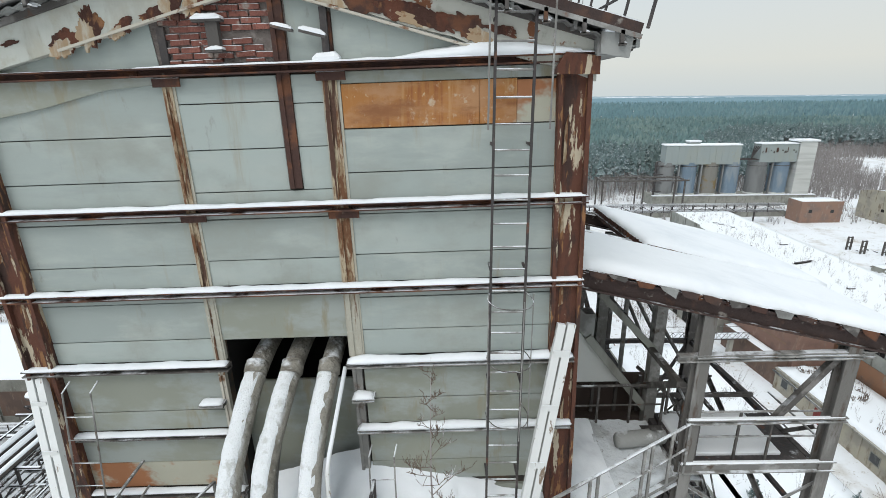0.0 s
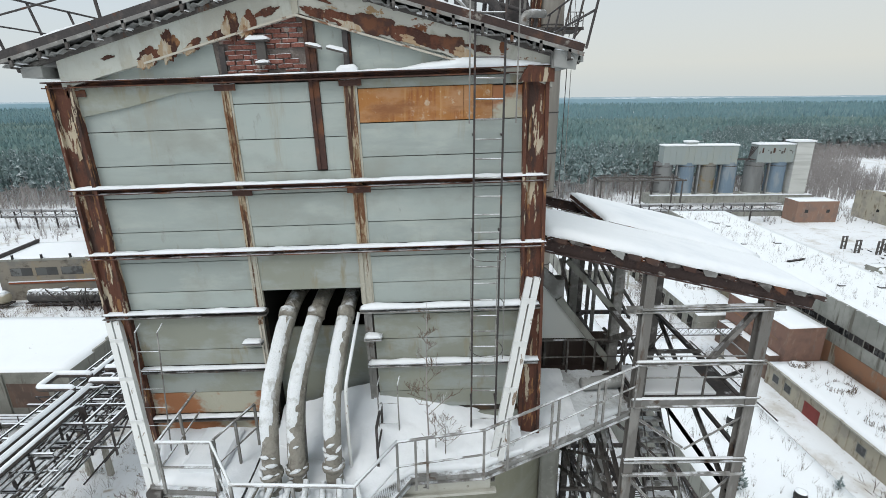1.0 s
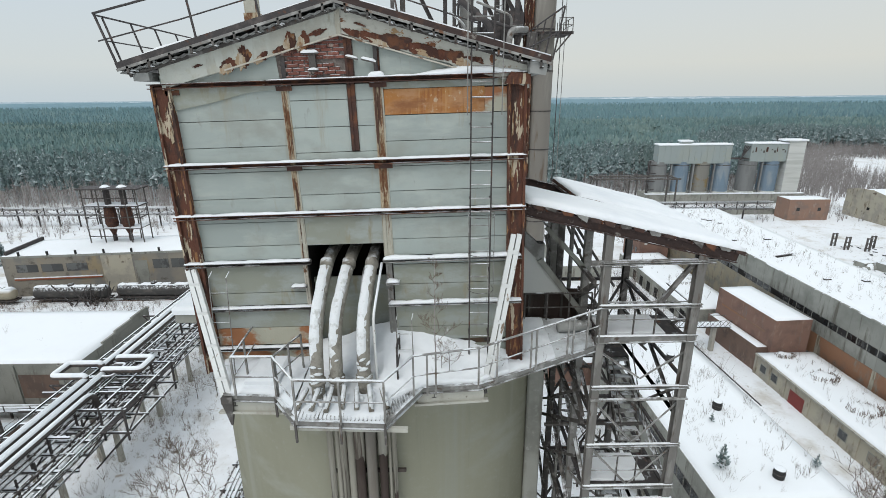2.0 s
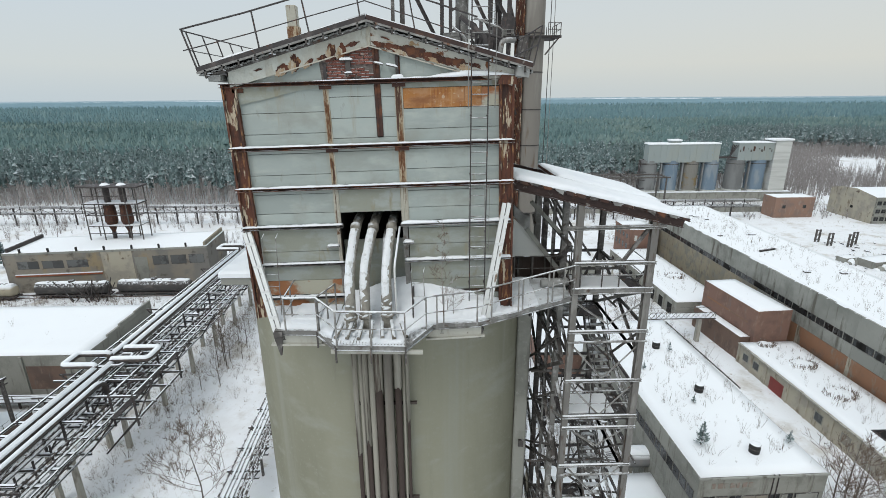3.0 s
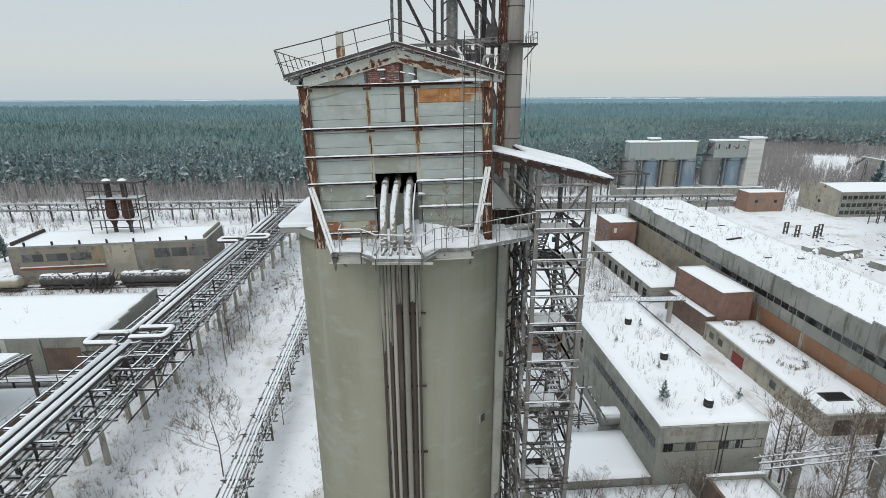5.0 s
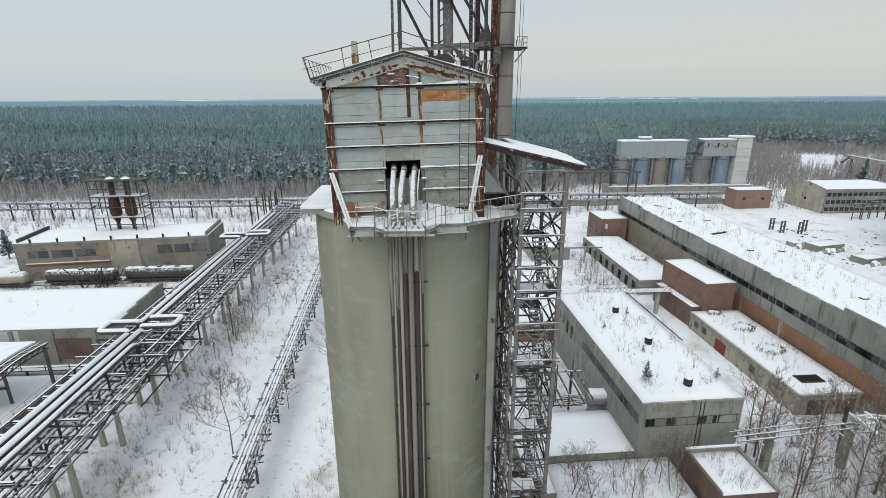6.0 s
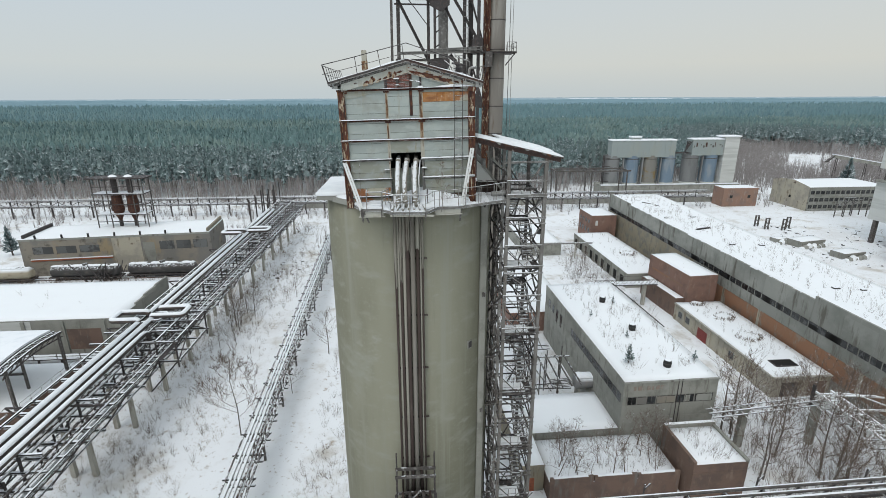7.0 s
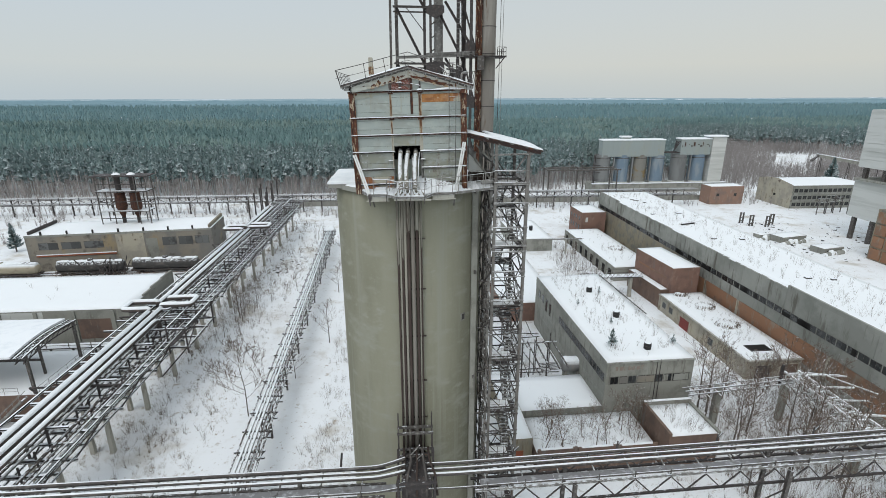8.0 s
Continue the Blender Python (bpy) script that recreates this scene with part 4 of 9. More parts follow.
# railing on the roof edges
roof_rail = thing("roof_railing", "thin bent steel railing along the roof verge", "railing", at=LEAN_CABIN)
rail_pts = [(EVL - 0.25, 5.70, rz(EVL) + 1.0), (-5.4, 5.70, rz(-5.4) + 0.98), (-3.9, 5.70, rz(-3.9) + 0.95), (APX, 5.70, APZ + 0.9), (-1.2, 5.70, rz(-1.2) + 0.86), (0.5, 5.70, rz(0.5) + 0.8)]
for lift, rad in ((0.0, 0.022), (-0.5, 0.014)):
    part("rail", Geo().pipe([(x, y, z + lift) for x, y, z in rail_pts], rad, 6), STEEL_DARK, roof_rail)
for k, x in enumerate((EVL + 0.03, -5.12, -3.80, -2.48, -1.1)):
    lean = -0.25 if k == 0 else -0.13 + 0.04 * (k % 2)
    part("post", Geo().beam((x, 5.70, rz(x)), (x + lean, 5.70, rz(x) + 0.97 - 0.02 * k), 0.035), STEEL_DARK, roof_rail)
for k in range(9):
    y = 5.9 + 0.95 * k
    part("post", Geo().beam((EVL + 0.03, y, rz(EVL)), (EVL - 0.2, y, rz(EVL) + 0.95), 0.03), STEEL_DARK, roof_rail)
for lift, rad in ((0.97, 0.02), (0.5, 0.014)):
    part("rail", Geo().pipe([(EVL + 0.03 - 0.24 * lift, 5.70, rz(EVL) + lift), (EVL + 0.03 - 0.24 * lift, 9.5, rz(EVL) + lift - 0.02), (EVL + 0.03 - 0.24 * lift, 13.6, rz(EVL) + lift)], rad, 6), STEEL_DARK, roof_rail)
right_rail = thing("eave_railing", "rusty steel railing at the roof's lower corner", "railing", at=LEAN_CABIN)
for k in range(5):
    x = 1.0 + 0.22 * k
    part("post", Geo().beam((EVR - 0.05, 5.4 + 0.9 * k, rz(EVR)), (EVR + 0.16, 5.4 + 0.9 * k, rz(EVR) + 0.95), 0.03), STEEL_DARK, right_rail)
for lift in (0.95, 0.5):
    part("rail", Geo().pipe([(EVR - 0.05 + 0.21 * lift, 5.4, rz(EVR) + lift), (EVR - 0.05 + 0.21 * lift, 9.2, rz(EVR) + lift)], 0.018, 6), STEEL_DARK, right_rail)

# caged ladder on the front
ladder = thing("wall_ladder", "long steel wall ladder with thin safety hoops", "ladder")
LX0, LX1, LY = 0.245, 0.70, YF - 0.28
for x in (LX0, LX1):
    part("stile", Geo().beam((x, LY, 40.75), (x, LY, 49.4), 0.032, 0.03), STEEL_DARK, ladder)
z = 40.95
while z < 49.3:
    ob = part("rung", Geo().pipe([(LX0, LY, z), (LX1, LY, z)], 0.014, 6), STEEL_PALE, ladder)
    z += 0.305
for z in (41.6, 43.2, 44.9, 46.5, 47.9):
    for x in (LX0, LX1):
        part("standoff", Geo().beam((x, LY, z), (x, YF + 0.02, z), 0.03), STEEL_DARK, ladder)
for z in (42.9, 43.75, 44.6):
    pts = [(LX0, LY, z), (LX0 - 0.08, LY - 0.3, z), (0.30, LY - 0.58, z), (0.67, LY - 0.58, z), (LX1 + 0.08, LY - 0.3, z), (LX1, LY, z)]
    part("hoop", Geo().pipe(rounded(pts, 0.25), 0.007, 5), STEEL, ladder)
for x, y in ((LX0 - 0.05, LY - 0.3), (0.6, LY - 0.57), (LX1 + 0.06, LY - 0.3)):
    part("hoop_bar", Geo().pipe([(x, y, 42.7), (x, y, 44.7)], 0.008, 5), STEEL_PALE, ladder)
for x in (LX0 - 0.09, LX1 + 0.16):
    part("upper_bar", Geo().pipe([(x, LY - 0.25, 46.7), (x, LY - 0.28, 49.0)], 0.012, 5), STEEL_PALE, ladder, "thin loose upright bar")

# small ladders leaning on the lower wall
for x0, x1, z0, z1, y0 in ((-5.75, -5.35, 41.0, 43.2, YF - 0.25), (-1.45, -1.08, 41.0, 42.1, YF - 0.3)):
    lad = thing("short_ladder", "short thin steel ladder against the wall", "ladder", group="short ladders")
    part("stile", Geo().pipe([(x0, y0 - 0.35, z0 - 0.2), (x0 - 0.05, y0, z1 - 0.1), (x0 - 0.02, y0 + 0.15, z1)], 0.013, 6), STEEL_PALE, lad)
    part("stile", Geo().pipe([(x1, y0 - 0.35, z0 - 0.2), (x1 - 0.05, y0, z1 - 0.1), (x1 - 0.02, y0 + 0.15, z1)], 0.013, 6), STEEL_PALE, lad)
    n = int((z1 - z0) / 0.32)
    for k in range(n):
        t = k / n
        part("rung", Geo().pipe([(x0 - 0.05 * t, y0 - 0.35 * (1 - t), z0 + (z1 - z0) * t * 0.95), (x1 - 0.05 * t, y0 - 0.35 * (1 - t), z0 + (z1 - z0) * t * 0.95)], 0.009, 6), STEEL_PALE, lad)

# white raking struts
for a, b in (((-6.22, YF - 0.08, 43.25), (-5.22, 4.72, 40.62)), ((1.36, YF - 0.12, 44.05), (0.72, 5.25, 40.75))):
    st = thing("raking_strut", "snow-dusted white painted raking steel channel", "strut", group="raking struts")
    d = (Vector(b) - Vector(a)).normalized()
    part("flange", Geo().beam(Vector(a) + Vector((-0.11, 0, 0)), Vector(b) + Vector((-0.11, 0, 0)), 0.11, 0.10, (0, -1, 0.2)), WHITE_STEEL, st)
    part("flange", Geo().beam(Vector(a) + Vector((0.03, 0, 0)), Vector(b) + Vector((0.03, 0, 0)), 0.11, 0.10, (0, -1, 0.2)), WHITE_STEEL, st)
    for t in (0.12, 0.35, 0.6, 0.85):
        p = Vector(a).lerp(Vector(b), t)
        part("batten", Geo().box(p.x - 0.15, p.x + 0.07, p.y - 0.062, p.y - 0.05, p.z - 0.05, p.z + 0.05), WHITE_STEEL, st)
g = Geo().beam((-5.35, 4.72, 40.62), (-5.1, 4.72, 40.62), 0.3, 0.16).loft([[(-5.36, 4.62, 40.5), (-5.12, 4.62, 40.5), (-5.12, 4.82, 40.5), (-5.36, 4.82, 40.5)][::-1], [(-5.26, 4.7, 39.9), (-5.22, 4.7, 39.9), (-5.22, 4.74, 39.9), (-5.26, 4.74, 39.9)][::-1]][::-1])
tagged(part("strut_shoe", g, STEEL), "pointed steel shoe under the strut", "bracket")

# ---- platform round the cabin's foot ----
PLAT = [(-6.05, 6.4), (-5.28, 4.66), (-4.12, 4.58), (-3.44, 3.72), (-1.58, 3.60), (-0.86, 4.86), (0.46, 4.98), (3.75, 6.75)]
DZ = 40.72
platform = thing("front_platform", "snow-covered steel service platform with grating edge", "platform")
back = [(3.75, 8.2), (1.2, 8.0), (-6.05, 8.0)]
poly = PLAT + back
g = Geo().loft([[(x, y, z) for x, y in poly] for z in (DZ - 0.10, DZ)])
part("deck", g, STEEL_PALE, platform, "steel grating deck")
for a, b in zip(PLAT, PLAT[1:]):
    part("edge_channel", Geo().channel((a[0], a[1], DZ - 0.06), (b[0], b[1], DZ - 0.06), 0.07, 0.17, 0.015), STEEL_PALE, platform)
for x, y0 in ((-5.1, 4.7), (-3.3, 3.85), (-1.75, 3.75), (-0.6, 4.95), (0.6, 5.1), (2.2, 5.95)):
    part("bracket_beam", Geo().ibeam((x, y0, DZ - 0.22), (x, 7.6, DZ - 0.22), 0.1, 0.2), STEEL, platform)
for x, y0 in ((-5.1, 4.7), (0.6, 5.1)):
    part("raking_brace", Geo().angle((x, y0 + 0.1, DZ - 0.3), (x + 0.05, 6.4, DZ - 1.2), 0.09), STEEL, platform)
def slab_edge(a, b, y0, y1):
    """A pale slab between the deck and the shaft, with a projecting lip along its foot."""
    rim = [(a[0] - 0.12, a[1] + y0), (b[0] + 0.1, b[1] + y0), (b[0] + 0.1, b[1] + y1), (a[0] - 0.12, a[1] + y1)]
    part("slab", Geo().loft([[(x, y, z) for x, y in rim] for z in (DZ - 0.44, DZ - 0.17)]), SLAB_EDGE, platform, "pale concrete slab edge")
    part("slab_lip", Geo().beam((a[0] - 0.2, a[1] + y0, DZ - 0.47), (b[0] + 0.2, b[1] + y0, DZ - 0.45), 0.12, 0.055), SLAB_EDGE, platform)


slab_edge(PLAT[1], PLAT[2], 0.07, 1.0)
slab_edge(PLAT[5], PLAT[6], 0.07, 1.0)
part("lower_beam", Geo().beam((PLAT[3][0] - 0.15, PLAT[3][1] + 0.1, DZ - 0.22), (PLAT[4][0] + 0.45, PLAT[4][1] + 0.1, DZ - 0.22), 0.08, 0.10), SLAB_EDGE, platform, "pale lower edge beam")
for k in range(24):
    t = k / 23
    x, y = -1.60 + 0.74 * t, 3.64 + 1.20 * t
    part("grating_bar", Geo().beam((x, y, DZ + 0.014), (x, y + 0.62 - 0.4 * t, DZ + 0.014), 0.014, 0.035), STEEL_PALE, platform)
for k in range(22):
    x = -3.42 + 1.8 * k / 21
    part("grating_bar", Geo().beam((x, 3.70, DZ + 0.012), (x, 4.15, DZ + 0.012), 0.02, 0.03), STEEL_PALE, platform)
for x, y in ((-3.44, 3.72), (-2.5, 3.66), (-1.58, 3.6), (-4.12, 4.58)):
    part("post_tail", Geo().beam((x, y - 0.03, DZ - 0.5), (x, y - 0.03, DZ), 0.045), STEEL, platform)

# snow lying on the platform
def plat_snow(pts_front, y_back, h_front, h_back, name, label, nx=40, ny=12, seed=0, mat=SNOW):
    g = Geo()
    xs = [pts_front[0][0] + (pts_front[-1][0] - pts_front[0][0]) * k / nx for k in range(nx + 1)]

    def front(x):
        for (xa, ya), (xb, yb) in zip(pts_front, pts_front[1:]):
            if x <= xb + 1e-6:
                return ya + (yb - ya) * (x - xa) / (xb - xa)
        return pts_front[-1][1]
    verts, faces = [], []
    for k, x in enumerate(xs):
        yf = front(x)
        for j in range(ny + 1):
            t = j / ny
            y = yf + (y_back - yf) * t
            h = h_front(x) * (1 - t) ** 0.7 + h_back(x) * t ** 1.3 + 0.045 * noise.noise((x * 2.2, y * 2.2, seed)) + 0.03 * noise.noise((x * 4.6, y * 4.6, seed + 3)) + 0.018 * noise.noise((x * 9, y * 9, seed))
            verts.append((x, y, DZ + max(h if j else h * 0.3, 0.012)))
    for k in range(nx):
        for j in range(ny):
            a = k * (ny + 1) + j
            faces.append((a, a + ny + 1, a + ny + 2, a + 1))
    g.add(verts, faces)
    # skirt down to the deck
    edge = [k * (ny + 1) for k in range(nx + 1)]
    n0 = len(g.v)
    g.v += [(g.v[i][0], g.v[i][1], DZ) for i in edge]
    g.f += [(edge[k + 1], edge[k], n0 + k, n0 + k + 1) for k in range(nx)]
    return tagged(part(name, g, mat, smooth=True), label, "snow")


plat_snow([(-3.45, 5.55), (-2.3, 5.05), (-1.66, 4.30), (-0.80, 4.95), (0.46, 5.08), (1.20, 5.45)], 6.3, lambda x: 0.09 if x > -1.7 else 0.16, lambda x: 0.42 + 0.62 * math.exp(-((x + 1.3) / 1.5) ** 2), "snow_drift", "deep uneven snow drift against the cabin wall", 90, 40, 1)
plat_snow([(1.16, 5.42), (1.9, 5.80), (2.45, 6.10)], 8.0, lambda x: 0.07, lambda x: 0.24, "snow_patch", "uneven snow on the platform beside the cabin", 40, 24, 6)
plat_snow([(2.41, 6.10), (3.0, 6.42), (3.6, 6.75)], 8.0, lambda x: 0.05, lambda x: 0.2, "snow_patch", "thin dirty snow at the head of the stairs", 30, 20, 7, SNOW_THIN)
plat_snow([(-5.9, 6.1), (-5.22, 4.72), (-4.1, 4.66), (-3.62, 4.1)], 6.3, lambda x: 0.10, lambda x: 0.18, "snow_patch", "snow lying on the platform corner", 30, 10, 2)
plat_snow([(-3.6, 3.9), (-3.38, 3.80), (-1.66, 3.72), (-1.5, 4.2)], 6.2, lambda x: 0.03, lambda x: 0.2, "snow_patch", "thin trodden snow round the pipe ends", 30, 12, 3)
g = Geo()
for (x0, x1, y0, y1, h) in ((-4.9, -4.15, 4.9, 5.9, 0.24),):
    g.loft([[(x0, y0, DZ), (x1, y0, DZ), (x1, y1, DZ), (x0, y1, DZ)], [(x0 - 0.02, y0, DZ + h * 0.8), (x1, y0, DZ + h * 0.8), (x1, y1, DZ + h), (x0, y1, DZ + h)], [(x0 + 0.06, y0 + 0.06, DZ + h), (x1 - 0.06, y0 + 0.06, DZ + h), (x1 - 0.06, y1, DZ + h + 0.04), (x0 + 0.06, y1, DZ + h + 0.04)]])
tagged(part("snow_block", g, SNOW, smooth=False), "square block of crusted snow on the platform", "snow")

# platform railings
done = set()


def railing(pts, label, high=1.02, mat=STEEL_PALE, mids=(0.52,), per=1.15, name="railing", posts=None, snow=False, group="platform railings"):
    r = thing(name, label, "railing", group=group)
    pts = [Vector(p) for p in pts]
    if snow:
        part("rail_snow", Geo().pipe([p + Vector((0, 0, high + 0.022)) for p in pts], 0.02, 6), ROOF_SNOW, r, "line of snow on the top bar", smooth=True)
    for lift, rad in ((high, 0.026), *((m * high, 0.018) for m in mids)):
        part("rail", Geo().pipe([p + Vector((0, 0, lift)) for p in pts], rad, 6), mat, r)
    for a, b in zip(pts, pts[1:]):
        n = max(1, round((b - a).length / per))
        stops = [k / n for k in range(n + 1)] if posts is None else [(x - a.x) / (b.x - a.x) for x in posts if a.x <= x <= b.x]
        for t in stops:
            p = a.lerp(b, t)
            key = (round(p.x, 2), round(p.y, 2), round(p.z, 1))
            if key not in done:
                done.add(key)
                part("post", Geo().beam(p, p + Vector((0, 0, high)), 0.04), mat, r)
    return r


railing([(-4.98, 4.55, DZ), (-4.08, 4.54, DZ), (-3.38, 3.62, DZ)], "grey steel platform railing with snow on the top bar", snow=True)
railing([(-3.38, 3.62, DZ), (-1.58, 3.62, DZ - 0.05), (-1.04, 4.52, DZ)], "grey steel platform railing with snow on the top bar", snow=True)
railing([(-1.04, 4.52, DZ), (0.40, 4.70, DZ + 0.08), (3.68, 6.62, DZ + 0.12)], "long grey steel railing rising towards the stair tower", posts=(-0.74, -0.55, 0.40, 0.84, 1.70, 1.84, 2.72, 2.88, 3.30, 3.68))
railing([(-4.98, 4.55, DZ), (-5.06, 6.2, DZ)], "grey steel railing at the platform end", 1.0, per=0.85)
railing([(-3.74, 5.56, DZ), (-4.06, 4.60, DZ)], "short steel railing beside the pipes", 1.03, per=0.6)
railing([(-1.42, 5.6, DZ), (-1.42, 4.9, DZ)], "short rusty steel railing beside the pipes", 1.0, STEEL_DARK)

# three bent pipes out of the opening
for x0, x1, y1, r in ((-3.10, -3.13, 4.50, 0.146), (-2.58, -2.74, 4.62, 0.146), (-2.04, -2.14, 4.68, 0.146)):
    tp = thing("bent_pipe", "thick wrapped pipe bending out of the wall under snow", "pipe", group="bent pipes")
    pts = rounded([(x0, 7.8, 43.45), (x0, 6.15, 43.42), (x1 - 0.02, y1 + 0.30, 42.35), (x1, y1, 41.3), (x1, y1, DZ - 0.1)], 0.85, 8)
    part("tube", Geo().pipe(pts, r, 14), PIPE_WRAP, tp, smooth=True)
    sn = Geo()
    path = [Vector(p) for p in pts if 41.2 < Vector(p).z < 43.25]
    rings = []
    fine = []
    for a, b in zip(path, path[1:]):
        n = max(1, int((b - a).length / 0.05))
        fine += [a.lerp(b, k / n) for k in range(n)]
    for i, p in enumerate(fine):
        d = (fine[min(i + 1, len(fine) - 1)] - fine[max(i - 1, 0)]).normalized()
        s = Vector((1, 0, 0))
        u = s.cross(d).normalized()
        if u.z < 0 or (abs(u.z) < 0.05 and u.y > 0):
            u = -u
        q = noise.noise(p * 3.0 + Vector((x0 * 9, 0, 0))) * 0.6 + noise.noise(p * 9.0) * 0.5
        e = [0.012 * noise.noise(p * 14.0 + Vector((k * 7.0, x0, 0))) + 0.01 * noise.noise(p * 5.0 + Vector((k * 3.0, x0, 4))) for k in range(7)]
        thin_out = min(1.0, max(0.12, (p.z - 41.32 + 0.25 * q) / 0.55))
        w = r * (0.80 + 0.08 * q) * (0.55 + 0.45 * thin_out)
        rings.append([p - s * r * 0.14 + s * (w + e[k]) * math.cos(math.pi * k / 6) + u * (w * 0.5 + 0.02 + 0.028 * q + 0.4 * e[k]) * thin_out * math.sin(math.pi * k / 6) + u * (r * (0.56 + 0.2 * (1 - thin_out)) + 0.5 * e[k]) for k in range(7)])
    if len(rings) > 2:
        sn.loft(rings)
        part("snow_cap", sn, SNOW_CRUST, tp, "thick snow along the pipe's upper side", smooth=True)
    part("collar", Geo().pipe([(x0, 6.12, 43.38), (x0, 5.98, 43.28)], r * 1.1, 14), PIPE_WRAP, tp, smooth=True)
    part("flange", Geo().pipe([(x1, y1, 41.12), (x1, y1, 41.2)], r * 1.3, 14), PIPE_WRAP, tp, "snowy flange", smooth=True)
    for k in range(7):
        a = k * 0.9
        sc = Geo().pipe([(x1 + 0.16 * math.cos(a), y1 - 0.12 + 0.14 * math.sin(a), DZ), (x1 + 0.2 * math.cos(a), y1 - 0.2 + 0.2 * math.sin(a), DZ + 0.14 + 0.04 * math.sin(k * 3))], [0.085, 0.05], 6)
        part("snow_clump", sc, SNOW, tp, "lump of snow at the pipe foot", smooth=True)
    rp = random.Random(int(x0 * 100))
    for k in range(11):
        a, z = rp.uniform(-2.7, -0.4), DZ + rp.choice((0.5, 0.5, rp.uniform(0.15, 0.45), rp.uniform(0.55, 0.95)))
        q, rim = rp.uniform(0.02, 0.055), r * (1.24 if z == DZ + 0.5 else 0.96)
        c = Vector((x1 + rim * math.cos(a), y1 + 0.05 * (z - DZ) + rim * math.sin(a), z))
        e = Vector((-math.sin(a), math.cos(a), rp.uniform(-0.5, 0.5))) * q * 1.5
        part("snow_clump", Geo().pipe([c - e * 1.3, c - e * 0.6, c + e * 0.2, c + e * 1.1], [q * 0.25, q * rp.uniform(0.5, 0.8), q * 0.75, q * 0.2], 7), SNOW_CRUST, tp, smooth=True)
for x, z0 in ((-2.80, 42.6), (-2.26, 42.6)):
    tp = thing("bare_pipe", "bare grey pipe between the wrapped pipes", "pipe", group="bare pipes")
    part("tube", Geo().pipe(rounded([(x, 7.0, 43.0), (x, 6.25, 42.95), (x, 5.2, 41.9), (x, 5.1, DZ - 0.1)], 0.5, 5), 0.09, 10), STEEL_PALE, tp, smooth=True)
thin = thing("thin_pipe", "thin pale pipe beside the thick ones", "pipe")
part("tube", Geo().pipe(rounded([(-1.80, 6.0, 43.36), (-1.92, 5.0, 42.45), (-1.90, 4.9, 41.4), (-1.88, 4.85, DZ)], 0.2, 4), 0.032, 8), WHITE_STEEL, thin, smooth=True)
for k in range(7):
    x = -3.35 + 0.27 * k
    v = thing("valve_stub", "short snow-covered pipe stub slanting to the grating", "valve", group="valve stubs")
    a, b = (x, 4.42, DZ + 0.30 + 0.05 * (k % 2)), (x + 0.05 * (k - 3), 4.02 - 0.05 * (k % 3), DZ + 0.06)
    part("tube", Geo().pipe([a, b], 0.055, 8), PIPE_WRAP, v, smooth=True)
    part("snow_cap", Geo().pipe([(a[0], a[1], a[2] + 0.035), (b[0], b[1] + 0.03, b[2] + 0.03)], [0.05, 0.045], 8), SNOW_CRUST, v, smooth=True)


# ---- bare saplings ----
def branching(g, p, d, length, r, depth, rr, spread=0.6, gravity=0.05, sides=4, thin=0.004):
    """A tapered stem with side branches, grown into g."""
    pts, rs = [p], [r]
    n = 3 if depth else 2
    q, dd = Vector(p), Vector(d).normalized()
    for k in range(n):
        dd = (dd + Vector((rr.uniform(-1, 1), rr.uniform(-1, 1), rr.uniform(-0.3, 0.7) * gravity * 4)) * 0.12).normalized()
        q = q + dd * length / n
        pts.append(q)
        rs.append(max(r * (1 - 0.75 * (k + 1) / n), thin))
    g.pipe(pts, rs, sides if depth > 1 else 3, closed=False)
    if depth:
        for k in range(rr.randint(3, 5) if depth > 1 else rr.randint(3, 4)):
            t = rr.uniform(0.25, 1.0)
            i = min(int(t * n), n - 1)
            b = Vector(pts[i]).lerp(Vector(pts[i + 1]), t * n - i)
            side = Vector((rr.uniform(-1, 1), rr.uniform(-1, 1), rr.uniform(0.1, 0.9))).normalized()
            branching(g, b, dd * (1 - spread) + side * spread, length * rr.uniform(0.4, 0.62), max(r * 0.5 * (1.1 - t * 0.5), thin), depth - 1, rr, spread, gravity, sides, thin)


def bare_tree(x, y, z, high, seed, label="leafless young tree with thin grey branches", lean=(0, 0), name="bare_tree", r=None, depth=3, reach=1.0, bark=BARK, twig=TWIG):
    rr = random.Random(seed)
    t = thing(name, label, "tree", group=name + "s", at=Matrix.Translation((x, y, z)))
    g = Geo()
    top = Vector((lean[0], lean[1], 1)).normalized()
    r = r or high * 0.012
    pts = [Vector((0, 0, -0.1)), top * high * 0.35 + Vector((rr.uniform(-1, 1), rr.uniform(-1, 1), 0)) * high * 0.02, top * high * 0.7 + Vector((rr.uniform(-1, 1), rr.uniform(-1, 1), 0)) * high * 0.03, top * high]
    g.pipe(pts, [r, r * 0.72, r * 0.4, r * 0.1], 6)
    part("trunk", g, bark, t)
    g = Geo()
    for k in range(14):
        u = 0.22 + 0.75 * k / 14
        i = min(int(u * 3), 2)
        b = pts[i].lerp(pts[i + 1], u * 3 - i)
        a = rr.uniform(0, 6.28)
        branching(g, b, (math.cos(a), math.sin(a), rr.uniform(0.5, 1.1)), high * (0.42 * (1.08 - u) + 0.05) * rr.uniform(0.7, 1.2) * reach, r * 0.45 * (1.1 - u), depth - 1, rr, thin=max(0.004, high * 0.0014))
    part("crown", g, twig, t, "bare twigs")
    return t


